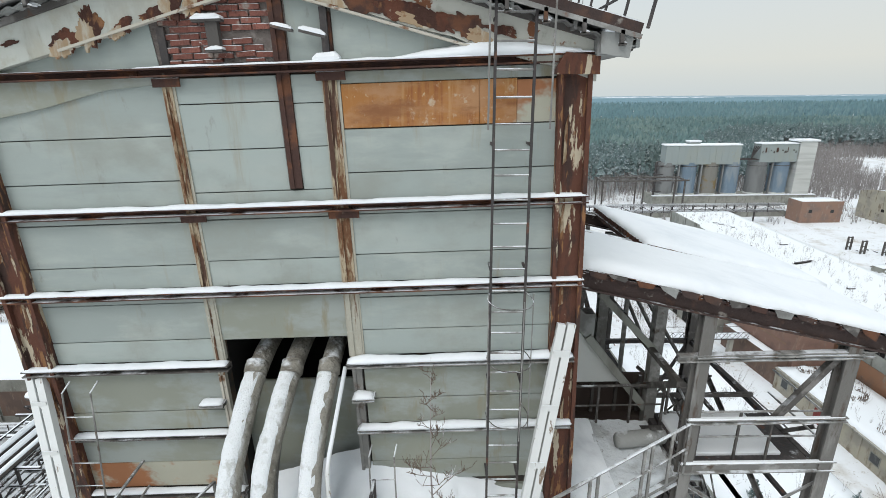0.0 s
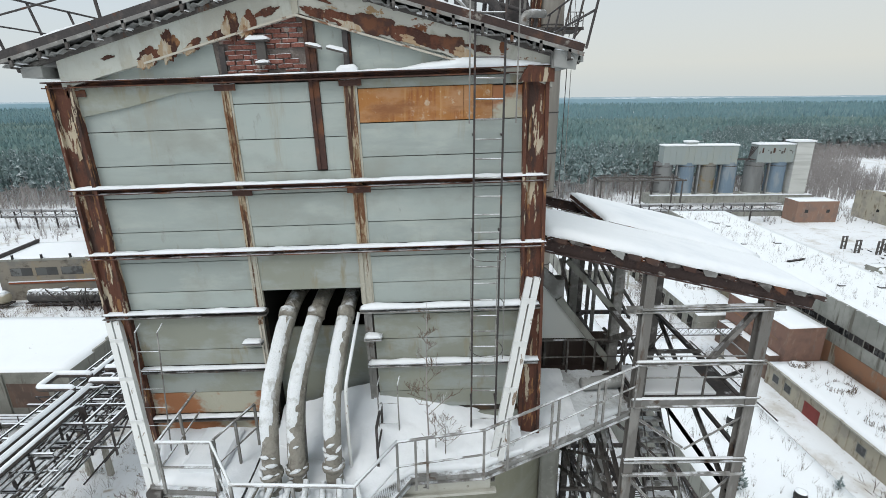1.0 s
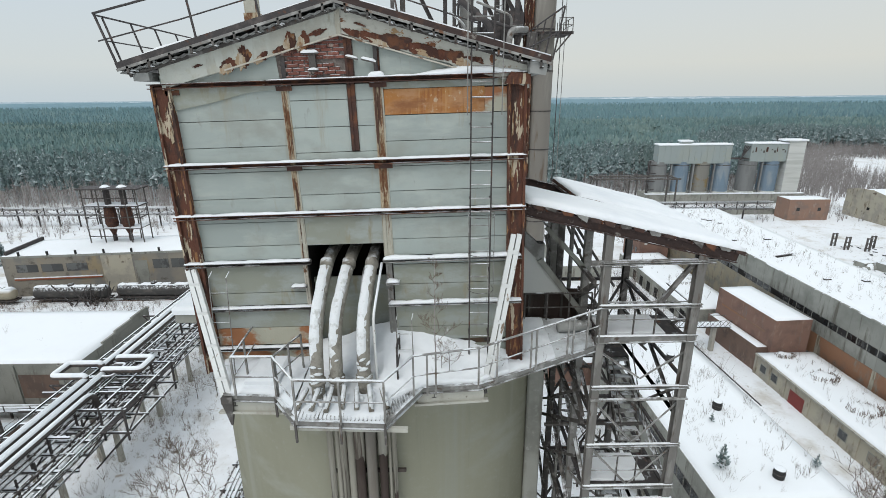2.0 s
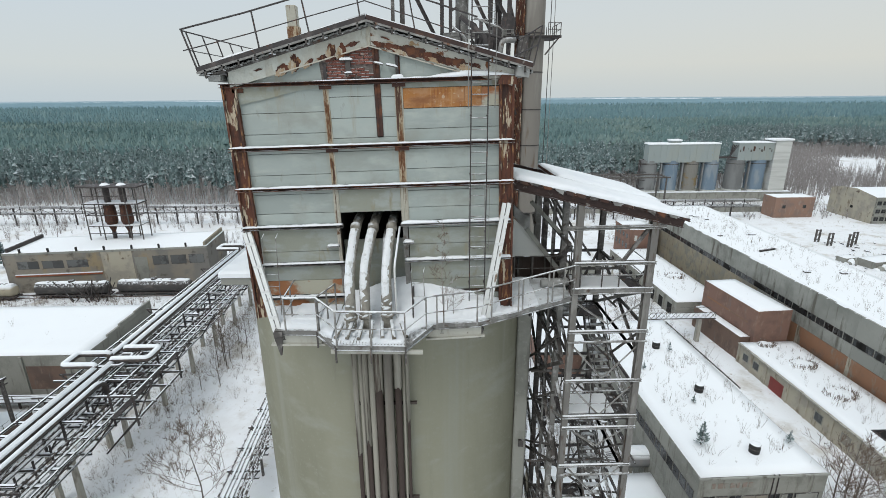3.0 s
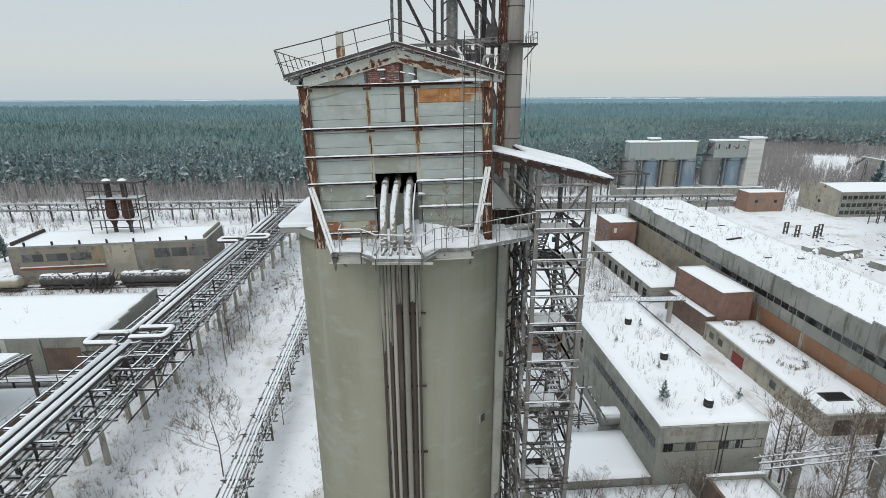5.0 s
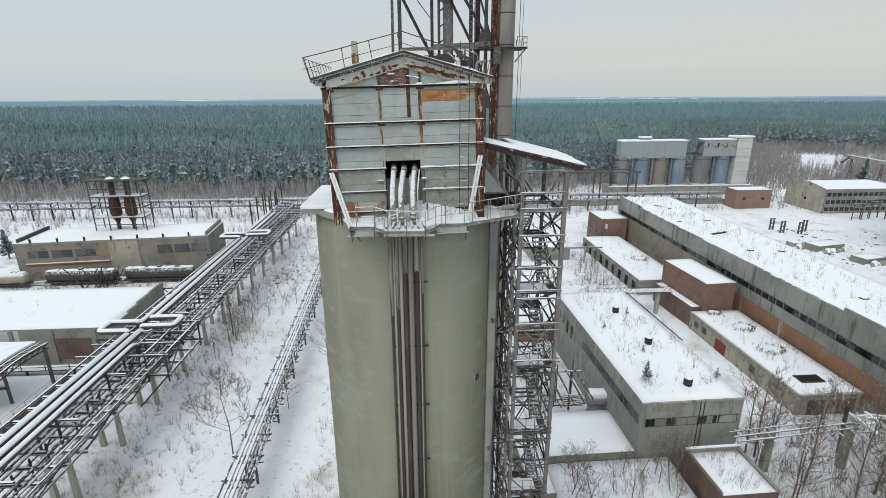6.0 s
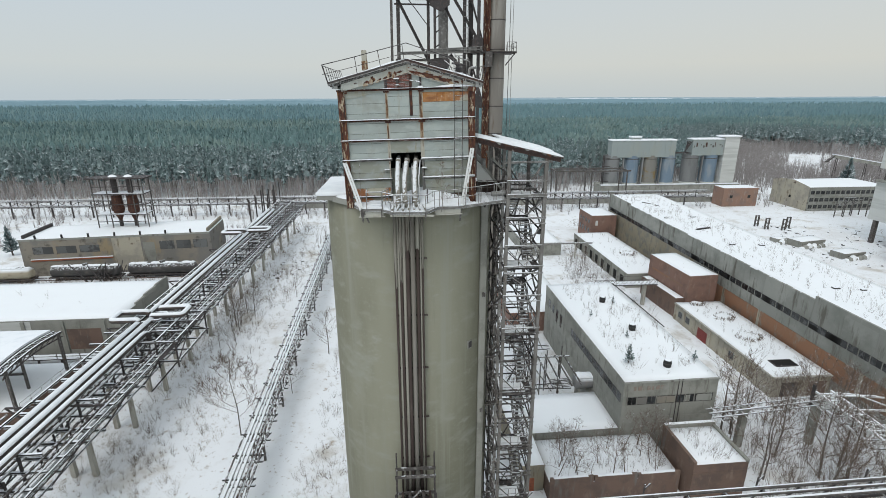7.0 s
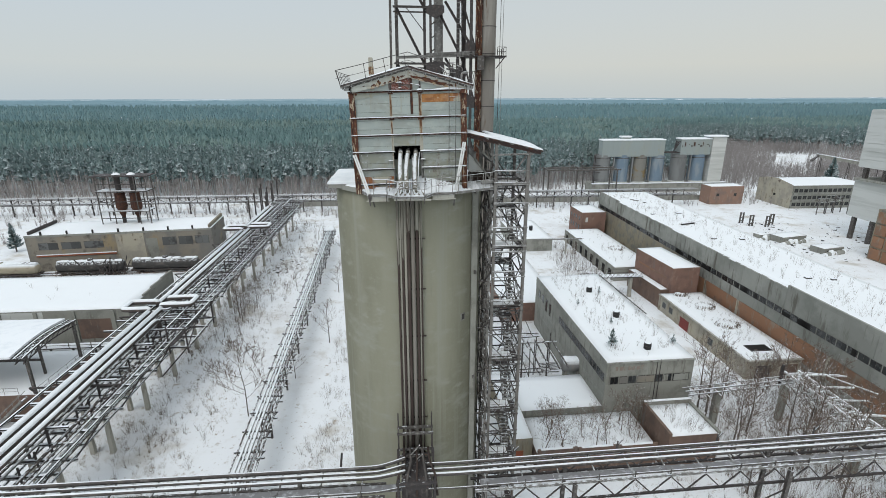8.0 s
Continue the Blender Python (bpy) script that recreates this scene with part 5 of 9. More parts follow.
bare_tree(-0.55, 5.55, DZ + 0.15, 2.9, 4, "thin leafless birch sapling on the platform", name="sapling", r=0.017, depth=3, reach=0.4, bark=FROST_TWIG)
bare_tree(-0.25, 5.25, DZ + 0.15, 0.9, 6, "thin leafless sapling in the snow", name="sapling", r=0.010, depth=2)
bare_tree(-0.42, 5.35, DZ + 0.15, 0.8, 9, "thin leafless sapling in the snow", name="sapling", r=0.010, depth=2)


# ---- mast, flue and ropes above the cabin ----
mast = thing("lattice_mast", "tall dark braced steel mast standing behind the tower", "mast")
MY = 40.0
MLEG = [(-4.35, MY, 0.30), (-3.75, MY + 1.2, 0.42), (0.10, MY + 0.6, 0.34), (0.85, MY, 0.30), (4.40, MY, 0.38), (5.25, MY + 0.8, 0.5), (6.05, MY - 0.4, 0.36)]
for x, y, w in MLEG:
    part("leg", Geo().ibeam((x - (0.55 if x < -4 else 0), y, GROUND - 0.2), (x + (0.35 if x < -3.5 else 0), y, 78), w, w, 0.05, (0, 1, 0)), STEEL if x < -3 else STEEL_DARK, mast)
for i, z0 in enumerate((18.0, 24.7, 31.4, 38.1, 44.8, 51.5, 58.2, 64.9)):
    part("brace", Geo().ibeam((-3.5, MY, z0 + 6.2), (0.2, MY + 0.3, z0 - 0.8), 0.34, 0.3, 0.04), STEEL_DARK, mast)
    part("brace", Geo().ibeam((1.6, MY + 0.3, z0 + 6.4), (5.2, MY, z0 - 0.4), 0.34, 0.3, 0.04), STEEL_DARK, mast)
    part("brace", Geo().ibeam((2.7, MY - 0.3, z0 + 6.9), (6.1, MY - 0.4, z0 + 1.6), 0.30, 0.3, 0.04), STEEL_DARK, mast)
    part("brace", Geo().beam((5.2, MY, z0 + 6.2), (7.0, MY, z0 + 0.4), 0.2), STEEL_DARK, mast)
    part("thin_stay", Geo().beam((-2.2, MY - 0.2, z0 + 6.1), (0.0, MY, z0 + 3.4), 0.09), STEEL_DARK, mast)
    part("crossbar", Geo().ibeam((-3.9, MY - 0.2, z0 + 6.25), (1.2, MY - 0.2, z0 + 6.2), 0.24, 0.26, 0.04), STEEL, mast)
    part("crossbar", Geo().beam((-3.9, MY + 0.4, z0 + 5.75), (0.6, MY + 0.4, z0 + 5.7), 0.16), STEEL_DARK, mast)
    part("gusset", Geo().loft([[(0.3, y, z0 + 5.5), (1.5, y, z0 + 4.9), (2.6, y, z0 + 5.6), (2.6, y, z0 + 6.4), (1.2, y, z0 + 6.5), (0.2, y, z0 + 6.3)] for y in (MY - 0.3, MY - 0.1)]), STEEL_DARK, mast, "dark gusset plate")
    part("gusset", Geo().loft([[(5.2, y, z0 + 0.9), (6.6, y, z0 + 0.6), (6.6, y, z0 + 2.0), (5.5, y, z0 + 2.4)] for y in (MY - 0.5, MY - 0.3)]), STEEL_DARK, mast, "dark gusset plate")
    for k in range(3):
        part("bolt_bracket", Geo().beam((0.95, MY - 0.2, z0 + 1.0 + 1.6 * k), (1.35, MY - 0.2, z0 + 1.3 + 1.6 * k), 0.14), STEEL_DARK, mast)
for x, z in ((-3.6, 51.75), (0.2, 52.1)):
    part("main_beam", Geo().ibeam((x, MY - 0.5, z), (6.5, MY - 0.5, z + 0.3), 0.3, 0.34, 0.05), STEEL_PALE, mast)
for x in (4.75, 4.2):
    part("ladder_stile", Geo().beam((x, MY - 0.6, 30), (x, MY - 0.6, 78), 0.07), STEEL_DARK, mast)
for k in range(60):
    part("rung", Geo().beam((4.2, MY - 0.6, 42 + 0.6 * k), (4.75, MY - 0.6, 42 + 0.6 * k), 0.05), STEEL_PALE, mast)
vent_pipe = thing("vent_pipe", "upright grey metal vent pipe inside the mast", "pipe")
part("tube", Geo().pipe([(1.95, MY + 1.5, z) for z in (GROUND, 40, 60, 78)], 0.60, 20), STEEL_PALE, vent_pipe, smooth=True)
rust_col = thing("rusty_column", "tall rusty steel column beside the flue", "column")
part("web", Geo().box(6.75, 7.40, MY, MY + 0.1, GROUND, 78), RUST, rust_col)
part("flange", Geo().box(6.70, 6.82, MY - 0.35, MY + 0.35, GROUND, 78), RUST, rust_col)
part("flange", Geo().box(7.32, 7.44, MY - 0.35, MY + 0.35, GROUND, 78), RUST, rust_col)
flue = thing("flue_stack", "tall grey-brown sheet-metal flue stack with ring joints", "chimney")
FX, FY, FR = 8.42, 40.4, 0.98
part("tube", Geo().pipe([(FX, FY, z) for z in (GROUND, 20, 40, 60, 78)], FR, 28), FLUE_STEEL, flue, smooth=True)
for k in range(22):
    z = 6.0 + 3.3 * k
    part("joint_ring", Geo().pipe([(FX, FY, z), (FX, FY, z + 0.10)], FR + 0.03, 28), STEEL_DARK, flue)
for k in range(26):
    z = 30 + 1.7 * k
    part("side_stain", Geo().box(FX - FR - 0.10, FX - FR + 0.14, FY - 0.45, FY - 0.15, z, z + 0.9), RUST, flue, "rust-stained side fitting")
fp = thing("flue_platform", "small steel gallery with railing round the flue", "platform")
part("deck", Geo().box(5.2, 10.5, MY - 1.3, MY + 2.0, 51.80, 51.95), STEEL_DARK, fp)
part("edge_beam", Geo().channel((5.0, MY - 1.3, 51.85), (10.6, MY - 1.3, 51.85), 0.14, 0.22), STEEL, fp)
for x in (9.4, 9.95, 10.5):
    for y in (MY - 1.3, MY + 0.4, MY + 2.0):
        part("post", Geo().beam((x, y, 51.9), (x, y, 53.0), 0.06), STEEL, fp)
for lift in (0.55, 1.1):
    part("rail", Geo().pipe([(9.4, MY - 1.3, 51.9 + lift), (10.5, MY - 1.3, 51.9 + lift), (10.5, MY + 2.0, 51.9 + lift)], 0.03, 5), STEEL, fp)
part("brace", Geo().beam((10.4, MY - 1.2, 51.8), (9.3, MY - 0.8, 50.4), 0.12), STEEL, fp)
part("bracket_box", Geo().soft_box(6.8, 7.6, MY - 1.6, MY - 0.9, 50.2, 51.9, 0.08), STEEL, fp)
rope = thing("hanging_rope", "thin dark rope hanging from the mast", "rope")
part("strand", Geo().pipe([(10.25, 41.6, 78), (10.2, 41.6, 52), (9.9, 41.6, GROUND)], 0.035, 5), STEEL_DARK, rope)
rope = thing("hanging_rope", "thin pale rope hanging from the mast", "rope")
part("strand", Geo().pipe([(10.65, 41.8, 78), (10.6, 41.8, 52), (10.5, 41.8, GROUND)], 0.03, 5), STEEL_PALE, rope)
clutter = thing("pipe_cluster", "dark tangle of pipes and valves on the roof", "pipes")
for k in range(9):
    a = rnd.uniform(0, 6.28)
    x, y = 0.9 + rnd.uniform(-0.6, 0.7), 9.0 + rnd.uniform(-0.4, 0.3)
    part("tube", Geo().pipe(rounded([(x, y, 47.9), (x + rnd.uniform(-0.3, 0.3), y, 48.6 + rnd.random() * 0.6), (x + math.cos(a), y + 0.4 * math.sin(a), 48.7 + rnd.random() * 0.7)], 0.2, 3), rnd.uniform(0.03, 0.09), 8), STEEL_DARK if k % 3 else STEEL_PALE, clutter, smooth=True)
for k, (x, z0, z1) in enumerate(((0.95, 47.9, 48.9), (1.2, 47.8, 49.2), (0.62, 47.9, 48.8))):
    part("box_duct", Geo().soft_box(x, x + 0.3, 9.3, 9.6, z0, z1, 0.02), STEEL_DARK, clutter)

# ---- lean-to canopy beside the cabin ----
canopy = thing("side_canopy", "sloping snow-covered canopy roof on steel trusses", "canopy")
CZ = lambda x: 44.76 - 0.235 * (x - 1.6)
g = Geo().loft([[(1.55, y, CZ(1.55) - 0.14), (1.55, y, CZ(1.55) - 0.10), (7.03, y, CZ(7.03) - 0.10), (7.03, y, CZ(7.03) - 0.14)] for y in (6.62, 9.4)]).loft([[(3.7, y, CZ(3.7) - 0.14), (3.7, y, CZ(3.7) - 0.10), (7.03, y, CZ(7.03) - 0.10), (7.03, y, CZ(7.03) - 0.14)] for y in (9.4, 11.9)])
part("sheeting", g, RUST_DARK, canopy)


def slope_snow(x0, x1, y0, y1, lift_of, h, name, seed):
    g = Geo()
    n, m = 26, 18
    verts, faces = [], []
    for i in range(n + 1):
        for j in range(m + 1):
            x, y = x0 + (x1 - x0) * i / n, y0 + (y1 - y0) * j / m
            e = min(i, n - i, j, m - j)
            lift = lift_of(i / n, j / m)
            hh = h * (0.35 if e == 0 else 0.85 if e == 1 else 1) + 0.02 * noise.noise((x * 1.3, y * 1.3, seed))
            if e == 0:
                x, y = x + 0.04 * noise.noise((x * 4, y * 4, seed)), y + 0.04 * noise.noise((x * 4, y * 4, seed + 5))
            verts.append((x, y, CZ(x) + lift + hh))
    for i in range(n):
        for j in range(m):
            a = i * (m + 1) + j
            faces.append((a, a + m + 1, a + m + 2, a + 1))
    g.add(verts, faces)
    rim = [j * 1 for j in range(m + 1)] + [i * (m + 1) + m for i in range(1, n + 1)] + [n * (m + 1) + j for j in range(m - 1, -1, -1)] + [i * (m + 1) for i in range(n - 1, 0, -1)]
    n0 = len(g.v)
    g.v += [(g.v[i][0], g.v[i][1], g.v[i][2] - h * 0.35 - 0.03) for i in rim]
    k = len(rim)
    g.f += [(rim[i], rim[(i + 1) % k], n0 + (i + 1) % k, n0 + i) for i in range(k)]
    part(name, g, SNOW, canopy, "smooth blanket of snow", smooth=True)


slope_snow(1.62, 7.08, 6.60, 8.75, lambda u, w: -0.1, 0.14, "roof_snow", 3)
slope_snow(3.75, 7.06, 9.6, 11.9, lambda u, w: -0.1, 0.14, "roof_snow", 4)
# upper overlapping sheet behind
g = Geo().loft([[(3.5, y, CZ(3.5) - 0.10 + q), (3.5, y, CZ(3.5) - 0.06 + q), (7.08, y, CZ(7.08) - 0.05), (7.08, y, CZ(7.08) - 0.09)] for y, q in ((8.62, 0.10), (12.0, 0.12))])
part("upper_sheeting", g, RUST_DARK, canopy)
for k in range(20):
    x = 3.5 + 0.06 * k
    part("rib", Geo().beam((3.42, 8.7 + 0.165 * k, CZ(3.5) - 0.02), (3.9, 8.7 + 0.165 * k, CZ(3.9) - 0.03), 0.04, 0.10), RUST_DARK, canopy)
slope_snow(3.46, 7.10, 8.66, 11.95, lambda u, w: -0.03 + 0.05 * (1 - u), 0.12, "upper_snow", 9)
for y in (6.70, 9.6, 11.8):
    part("eave_beam", Geo().ibeam((1.55, y, CZ(1.55) - 0.32), (6.98, y, CZ(6.98) - 0.32), 0.16, 0.28, 0.03), RUST_EDGE, canopy, "dark rusty roof beam")
for k in range(13):
    x = 1.7 + 0.45 * k
    part("purlin", Geo().channel((x, 6.58, CZ(x) - 0.18), (x, 8.6 if x < 3.4 else 11.9, CZ(x) - 0.18), 0.06, 0.08), RUST_DARK, canopy)
for k in range(15):
    x = 1.7 + 0.36 * k + 0.06 * rnd.random()
    g = Geo().loft([[(x, 6.55, CZ(x) - 0.12), (x + 0.3, 6.55, CZ(x + 0.3) - 0.12), (x + 0.27, 6.55, CZ(x + 0.27) - 0.18 - 0.1 * rnd.random()), (x + 0.06, 6.55, CZ(x) - 0.17 - 0.08 * rnd.random())], [(x, 6.58, CZ(x) - 0.12), (x + 0.3, 6.58, CZ(x + 0.3) - 0.12), (x + 0.27, 6.58, CZ(x + 0.27) - 0.20), (x + 0.06, 6.58, CZ(x) - 0.19)]])
    part("torn_edge", g, (RUST_EDGE, STEEL, RUST_DARK, SHEET_GREY, RUST_EDGE)[k % 5], canopy, "torn rusty sheet edge")

# ---- stair tower ----
stairs = thing("stair_tower", "tall open steel stair tower with braced legs and landings", "stair tower")
SX0, SX1, SY0, SY1 = 3.74, 6.10, 6.74, 11.4
for x, y, w in ((SX0, SY0, 0.2), (SX1, SY0, 0.22), (SX0, SY1, 0.2), (SX1, SY1, 0.2)):
    top = CZ(x) - 0.45
    part("leg", Geo().ibeam((x, y, GROUND - 0.2), (x, y, top), w, w, 0.03, (0, 1, 0)), LEG_STEEL if y < 8 else STEEL, stairs)
for y in (8.2, 9.8):
    part("side_leg", Geo().beam((SX0 - 0.05, y, GROUND - 0.2), (SX0 - 0.05, y, 43.9), 0.2 if y < 9 else 0.08), STEEL_PALE, stairs)
LEVELS = [40.93, 36.1, 31.2, 26.4, 21.6, 16.8, 12.0, 7.2, 2.6]
for i, z in enumerate(LEVELS):
    nxt = LEVELS[i + 1] if i + 1 < len(LEVELS) else GROUND
    for dz, high in ((0.02, 0.2), (0.95, 0.09), (2.12, 0.08), (-1.44, 0.1), (-1.81, 0.05), (-3.31, 0.1)) if i == 0 else ((0.08, 0.12), (-0.38, 0.1), (-2.0, 0.09), (-2.4, 0.05), (-4.42, 0.09)):
        part("front_bar", Geo().channel((SX0 - 0.12, SY0 - 0.1, z + dz), (SX1 + 0.16, SY0 - 0.1, z + dz + 0.03), 0.08, high), STEEL_PALE if i < 2 else STEEL, stairs)
        if high > 0.08 and i < 2:
            part("bar_snow", Geo().soft_box(SX0 - 0.1, SX1 + 0.12, SY0 - 0.135, SY0 - 0.065, z + dz + high / 2 + 0.004, z + dz + high / 2 + 0.034, 0.01), ROOF_SNOW, stairs)
    for y in (SY0 + 0.1, SY1):
        part("cross_bar", Geo().beam((SX0, y, z - 0.1), (SX1, y, z - 0.1), 0.1), STEEL_DARK, stairs)
    for x in (SX0, SX1):
        part("side_bar", Geo().beam((x, SY0, z - 0.1), (x, SY1, z - 0.1), 0.1), STEEL_DARK, stairs)
        part("side_bar", Geo().beam((x, SY0, (z + nxt) / 2), (x, SY1, (z + nxt) / 2), 0.08), STEEL_DARK, stairs)
        part("side_brace", Geo().angle((x, SY0, z), (x, SY1, (z + nxt) / 2), 0.11), STEEL_PALE, stairs)
        part("side_brace", Geo().angle((x, SY1, (z + nxt) / 2), (x, SY0, nxt), 0.11), STEEL_PALE, stairs)
        part("side_brace", Geo().angle((x, SY1, z), (x, SY0, (z + nxt) / 2), 0.09), STEEL, stairs)
    cx = (SX0 + SX1) / 2
    for z0, z1 in ((z - 0.35, z - 1.2), (z - 1.9, z - 3.25), (z - 3.4, nxt + 0.1)):
        for x in (SX0, SX1):
            part("front_brace", Geo().angle((x, SY0, z0), (cx, SY0, z1), 0.055), STEEL_PALE if i < 2 else STEEL, stairs)
    for j in range(3):
        zz = z - (z - nxt) * (j + 1) / 4
        part("girt", Geo().beam((SX0, SY1, zz), (SX1, SY1, zz), 0.09), STEEL_DARK, stairs)
        part("girt", Geo().beam((SX1, SY0, zz), (SX1, SY1, zz), 0.08), STEEL_DARK, stairs)
    part("rear_brace", Geo().angle((SX0, SY1, z), (SX1, SY1, nxt), 0.1), STEEL_DARK, stairs)
    part("rear_brace", Geo().angle((SX1, SY1, z), (SX0, SY1, nxt), 0.1), STEEL_DARK, stairs)
    lan = part("landing", Geo().box(SX0 + 0.1, SX1 - 0.1, SY0 + 0.05, SY0 + 1.45, z - 0.08, z - 0.02), STEEL_DARK, stairs)
    part("snow_cap", Geo().soft_box(SX0 + 0.15, SX1 - 0.5, SY0 + 0.25, SY0 + 1.4, z - 0.02, z + 0.04, 0.02), ROOF_SNOW, lan, "snow on the landing")
    mid = (z + nxt) / 2
    lan = part("landing", Geo().box(SX0 + 0.1, SX1 - 0.1, SY1 - 1.3, SY1 - 0.05, mid - 0.08, mid - 0.02), STEEL_DARK, stairs)
    for lift in (0.5, 1.0):
        part("guard_rail", Geo().pipe([(SX0 + 0.1, SY0 + 0.1, z + lift), (SX1 - 0.1, SY0 + 0.1, z + lift)], 0.02, 5), STEEL_PALE, stairs)
        part("guard_rail", Geo().pipe([(SX1 - 0.1, SY0 + 0.1, z + lift), (SX1 - 0.1, SY0 + 1.4, z + lift)], 0.02, 5), STEEL_PALE, stairs)
    for x in (SX0 + 0.9, SX1 - 0.9):
        part("guard_post", Geo().beam((x, SY0 + 0.1, z), (x, SY0 + 0.1, z + 1.0), 0.035), STEEL, stairs)
    # two flights: rear half-landing up to z, and nxt up to the half-landing
    for fx, za, zb, ya, yb in ((SX0 + 0.75, z, mid, SY0 + 1.45, SY1 - 1.3), (SX0 + 1.85, nxt, mid, SY0 + 1.45, SY1 - 1.3)):
        fl = part("flight", Geo().beam((fx - 0.36, ya, za - 0.05), (fx - 0.36, yb, zb - 0.05), 0.05, 0.18).beam((fx + 0.36, ya, za - 0.05), (fx + 0.36, yb, zb - 0.05), 0.05, 0.18), STEEL, stairs)
        n = 11
        for k in range(n):
            t = (k + 0.5) / n
            y, zz = ya + (yb - ya) * t, za + (zb - za) * t
            part("tread", Geo().box(fx - 0.34, fx + 0.34, y - 0.11, y + 0.11, zz - 0.02, zz + 0.015), STEEL_PALE, fl)
        for s in (-0.36, 0.36):
            part("handrail", Geo().beam((fx + s, ya, za + 0.85), (fx + s, yb, zb + 0.85), 0.03), STEEL, fl)
part("cap_beam", Geo().ibeam((SX0 - 0.4, SY0 - 0.05, 43.05), (SX1 + 0.35, SY0 - 0.05, 43.1), 0.12, 0.12, 0.02), STEEL_PALE, stairs)
part("knee_brace", Geo().beam((SX1 - 0.18, SY0, 43.0), (SX1 - 0.95, SY0 + 0.05, 41.8), 0.10), STEEL, stairs)
# lattice between the stair tower and the shaft
lattice = thing("bracing_lattice", "rusty steel lattice tying the stair tower to the shaft", "lattice")
for x, y in ((3.72, 13.2), (4.6, 13.2)):
    part("leg", Geo().ibeam((x, y, 40.6 if x < 3.2 else GROUND), (x, y, CZ(x) - 0.4), 0.10, 0.10, 0.02, (0, 1, 0)), STEEL, lattice)
for k in range(10):
    z = 42.5 - 4.2 * k
    if z - 4.2 < GROUND:
        break
    part("brace", Geo().angle((3.55, 6.8, z), (3.55, 12.8, z - 4.0), 0.12), STEEL, lattice)
    part("brace", Geo().angle((3.5, 12.8, z - 0.4), (3.5, 6.8, z - 4.0), 0.10), STEEL, lattice)
    part("tie", Geo().beam((3.5, 6.8, z), (3.5, 13.2, z), 0.10), STEEL, lattice)
    part("tie", Geo().beam((2.9, 8.7, z - 1.5), (SX1, 8.7, z - 1.5), 0.08), STEEL, lattice)
for k in range(3):
    part("brace", Geo().beam((3.1 + 0.1 * k, 8.6 + 0.9 * k, 44.0 - 0.1 * k), (5.4 - 0.3 * k, 10.5 + 0.3 * k, 40.9), 0.06), STEEL, lattice)
for x, y in ((2.98, 9.3),):
    part("post", Geo().ibeam((x, y, 40.8), (x, y, CZ(x) - 0.4), 0.2, 0.2, 0.03, (0, 1, 0)), STEEL_PALE, lattice)
for k in range(18):
    z = 41.5 - 2.25 * k
    if z > 3:
        part("lace", Geo().angle((3.45, 7.0, z), (3.45, 9.9, z - 2.2), 0.08), STEEL, lattice)
        part("lace", Geo().angle((3.45, 9.9, z), (3.45, 13.0, z - 2.2), 0.08), STEEL, lattice)
        part("lace", Geo().angle((SX1, 7.0, z), (SX1, 9.4, z - 2.2), 0.07), STEEL, lattice)
        part("lace", Geo().angle((SX0, 9.0, z), (SX1, 9.0, z - 2.2), 0.07), STEEL, lattice)
# upper landing with dark edge, slanted chute and pipe ends beside the cabin
chute = thing("slanted_chute", "grey slanted steel chute beside the cabin", "chute")
part("side_plate", Geo().loft([[(1.93, y, 43.0), (2.44, y, 42.5), (3.25, y, 41.6), (1.93, y, 41.6)] for y in (8.3, 8.36)]), STUCCO_PALE, chute)
part("hood", Geo().loft([[(1.93, y, 43.45), (2.3, y, 43.12), (2.48, y, 43.12), (2.48, y, 42.6), (2.38, y, 42.58), (1.93, y, 43.05)] for y in (8.2, 8.5)]), SHEET_GREY, chute, "grey sheet hood")
part("rim", Geo().beam((2.36, 8.22, 42.66), (3.62, 8.22, 41.06), 0.14, 0.15), HALL_CONCRETE, chute)
part("strut", Geo().beam((2.45, 8.0, 43.64), (3.55, 8.0, 42.5), 0.09, 0.12), HALL_CONCRETE, chute)
bulk = thing("landing_bulkhead", "dull brown steel wall under the chute", "bulkhead")
part("panel", Geo().box(1.93, 3.95, 8.62, 8.68, 40.3, 41.58), PIPE_BROWN, bulk)
part("sill", Geo().soft_box(1.93, 4.0, 8.0, 8.6, 40.55, 40.72, 0.02), PIPE_BROWN, bulk)
for k in range(4):
    part("stiffener", Geo().beam((2.2 + 0.48 * k, 8.58, 40.6), (2.2 + 0.48 * k, 8.58, 41.56), 0.06), STEEL, bulk)
d = thing("fallen_duct", "short snow-dusted duct lying on the platform", "duct")
part("tube", Geo().pipe([(2.75, 7.3, 41.0), (2.8, 7.3, 41.0), (3.65, 7.42, 41.0), (3.7, 7.42, 41.0)], [0.12, 0.15, 0.15, 0.12], 16), SHEET_GREY, d, smooth=True)
railing([(1.95, 7.92, DZ + 0.12), (3.85, 7.95, DZ + 0.12)], "steel railing of the side landing", 0.9, STEEL, per=0.6, group="landing railings")
railing([(3.9, 6.75, DZ + 0.1), (3.9, 7.9, DZ + 0.4)], "steel railing of the side landing", 0.9, STEEL, per=0.5, group="landing railings")


# ---- ground and far land ----
def land_height(x, y):
    return GROUND + 0.12 * noise.noise((x * 0.06, y * 0.06, 0)) + (0.05 * noise.noise((x * 0.3, y * 0.3, 3)) if abs(x) < 130 and y < 260 else 0)


def spread_steps(far, near, n):
    return [near * k / n for k in range(n)] + [near + (far - near) * (k / 14) ** 2.2 for k in range(15)]


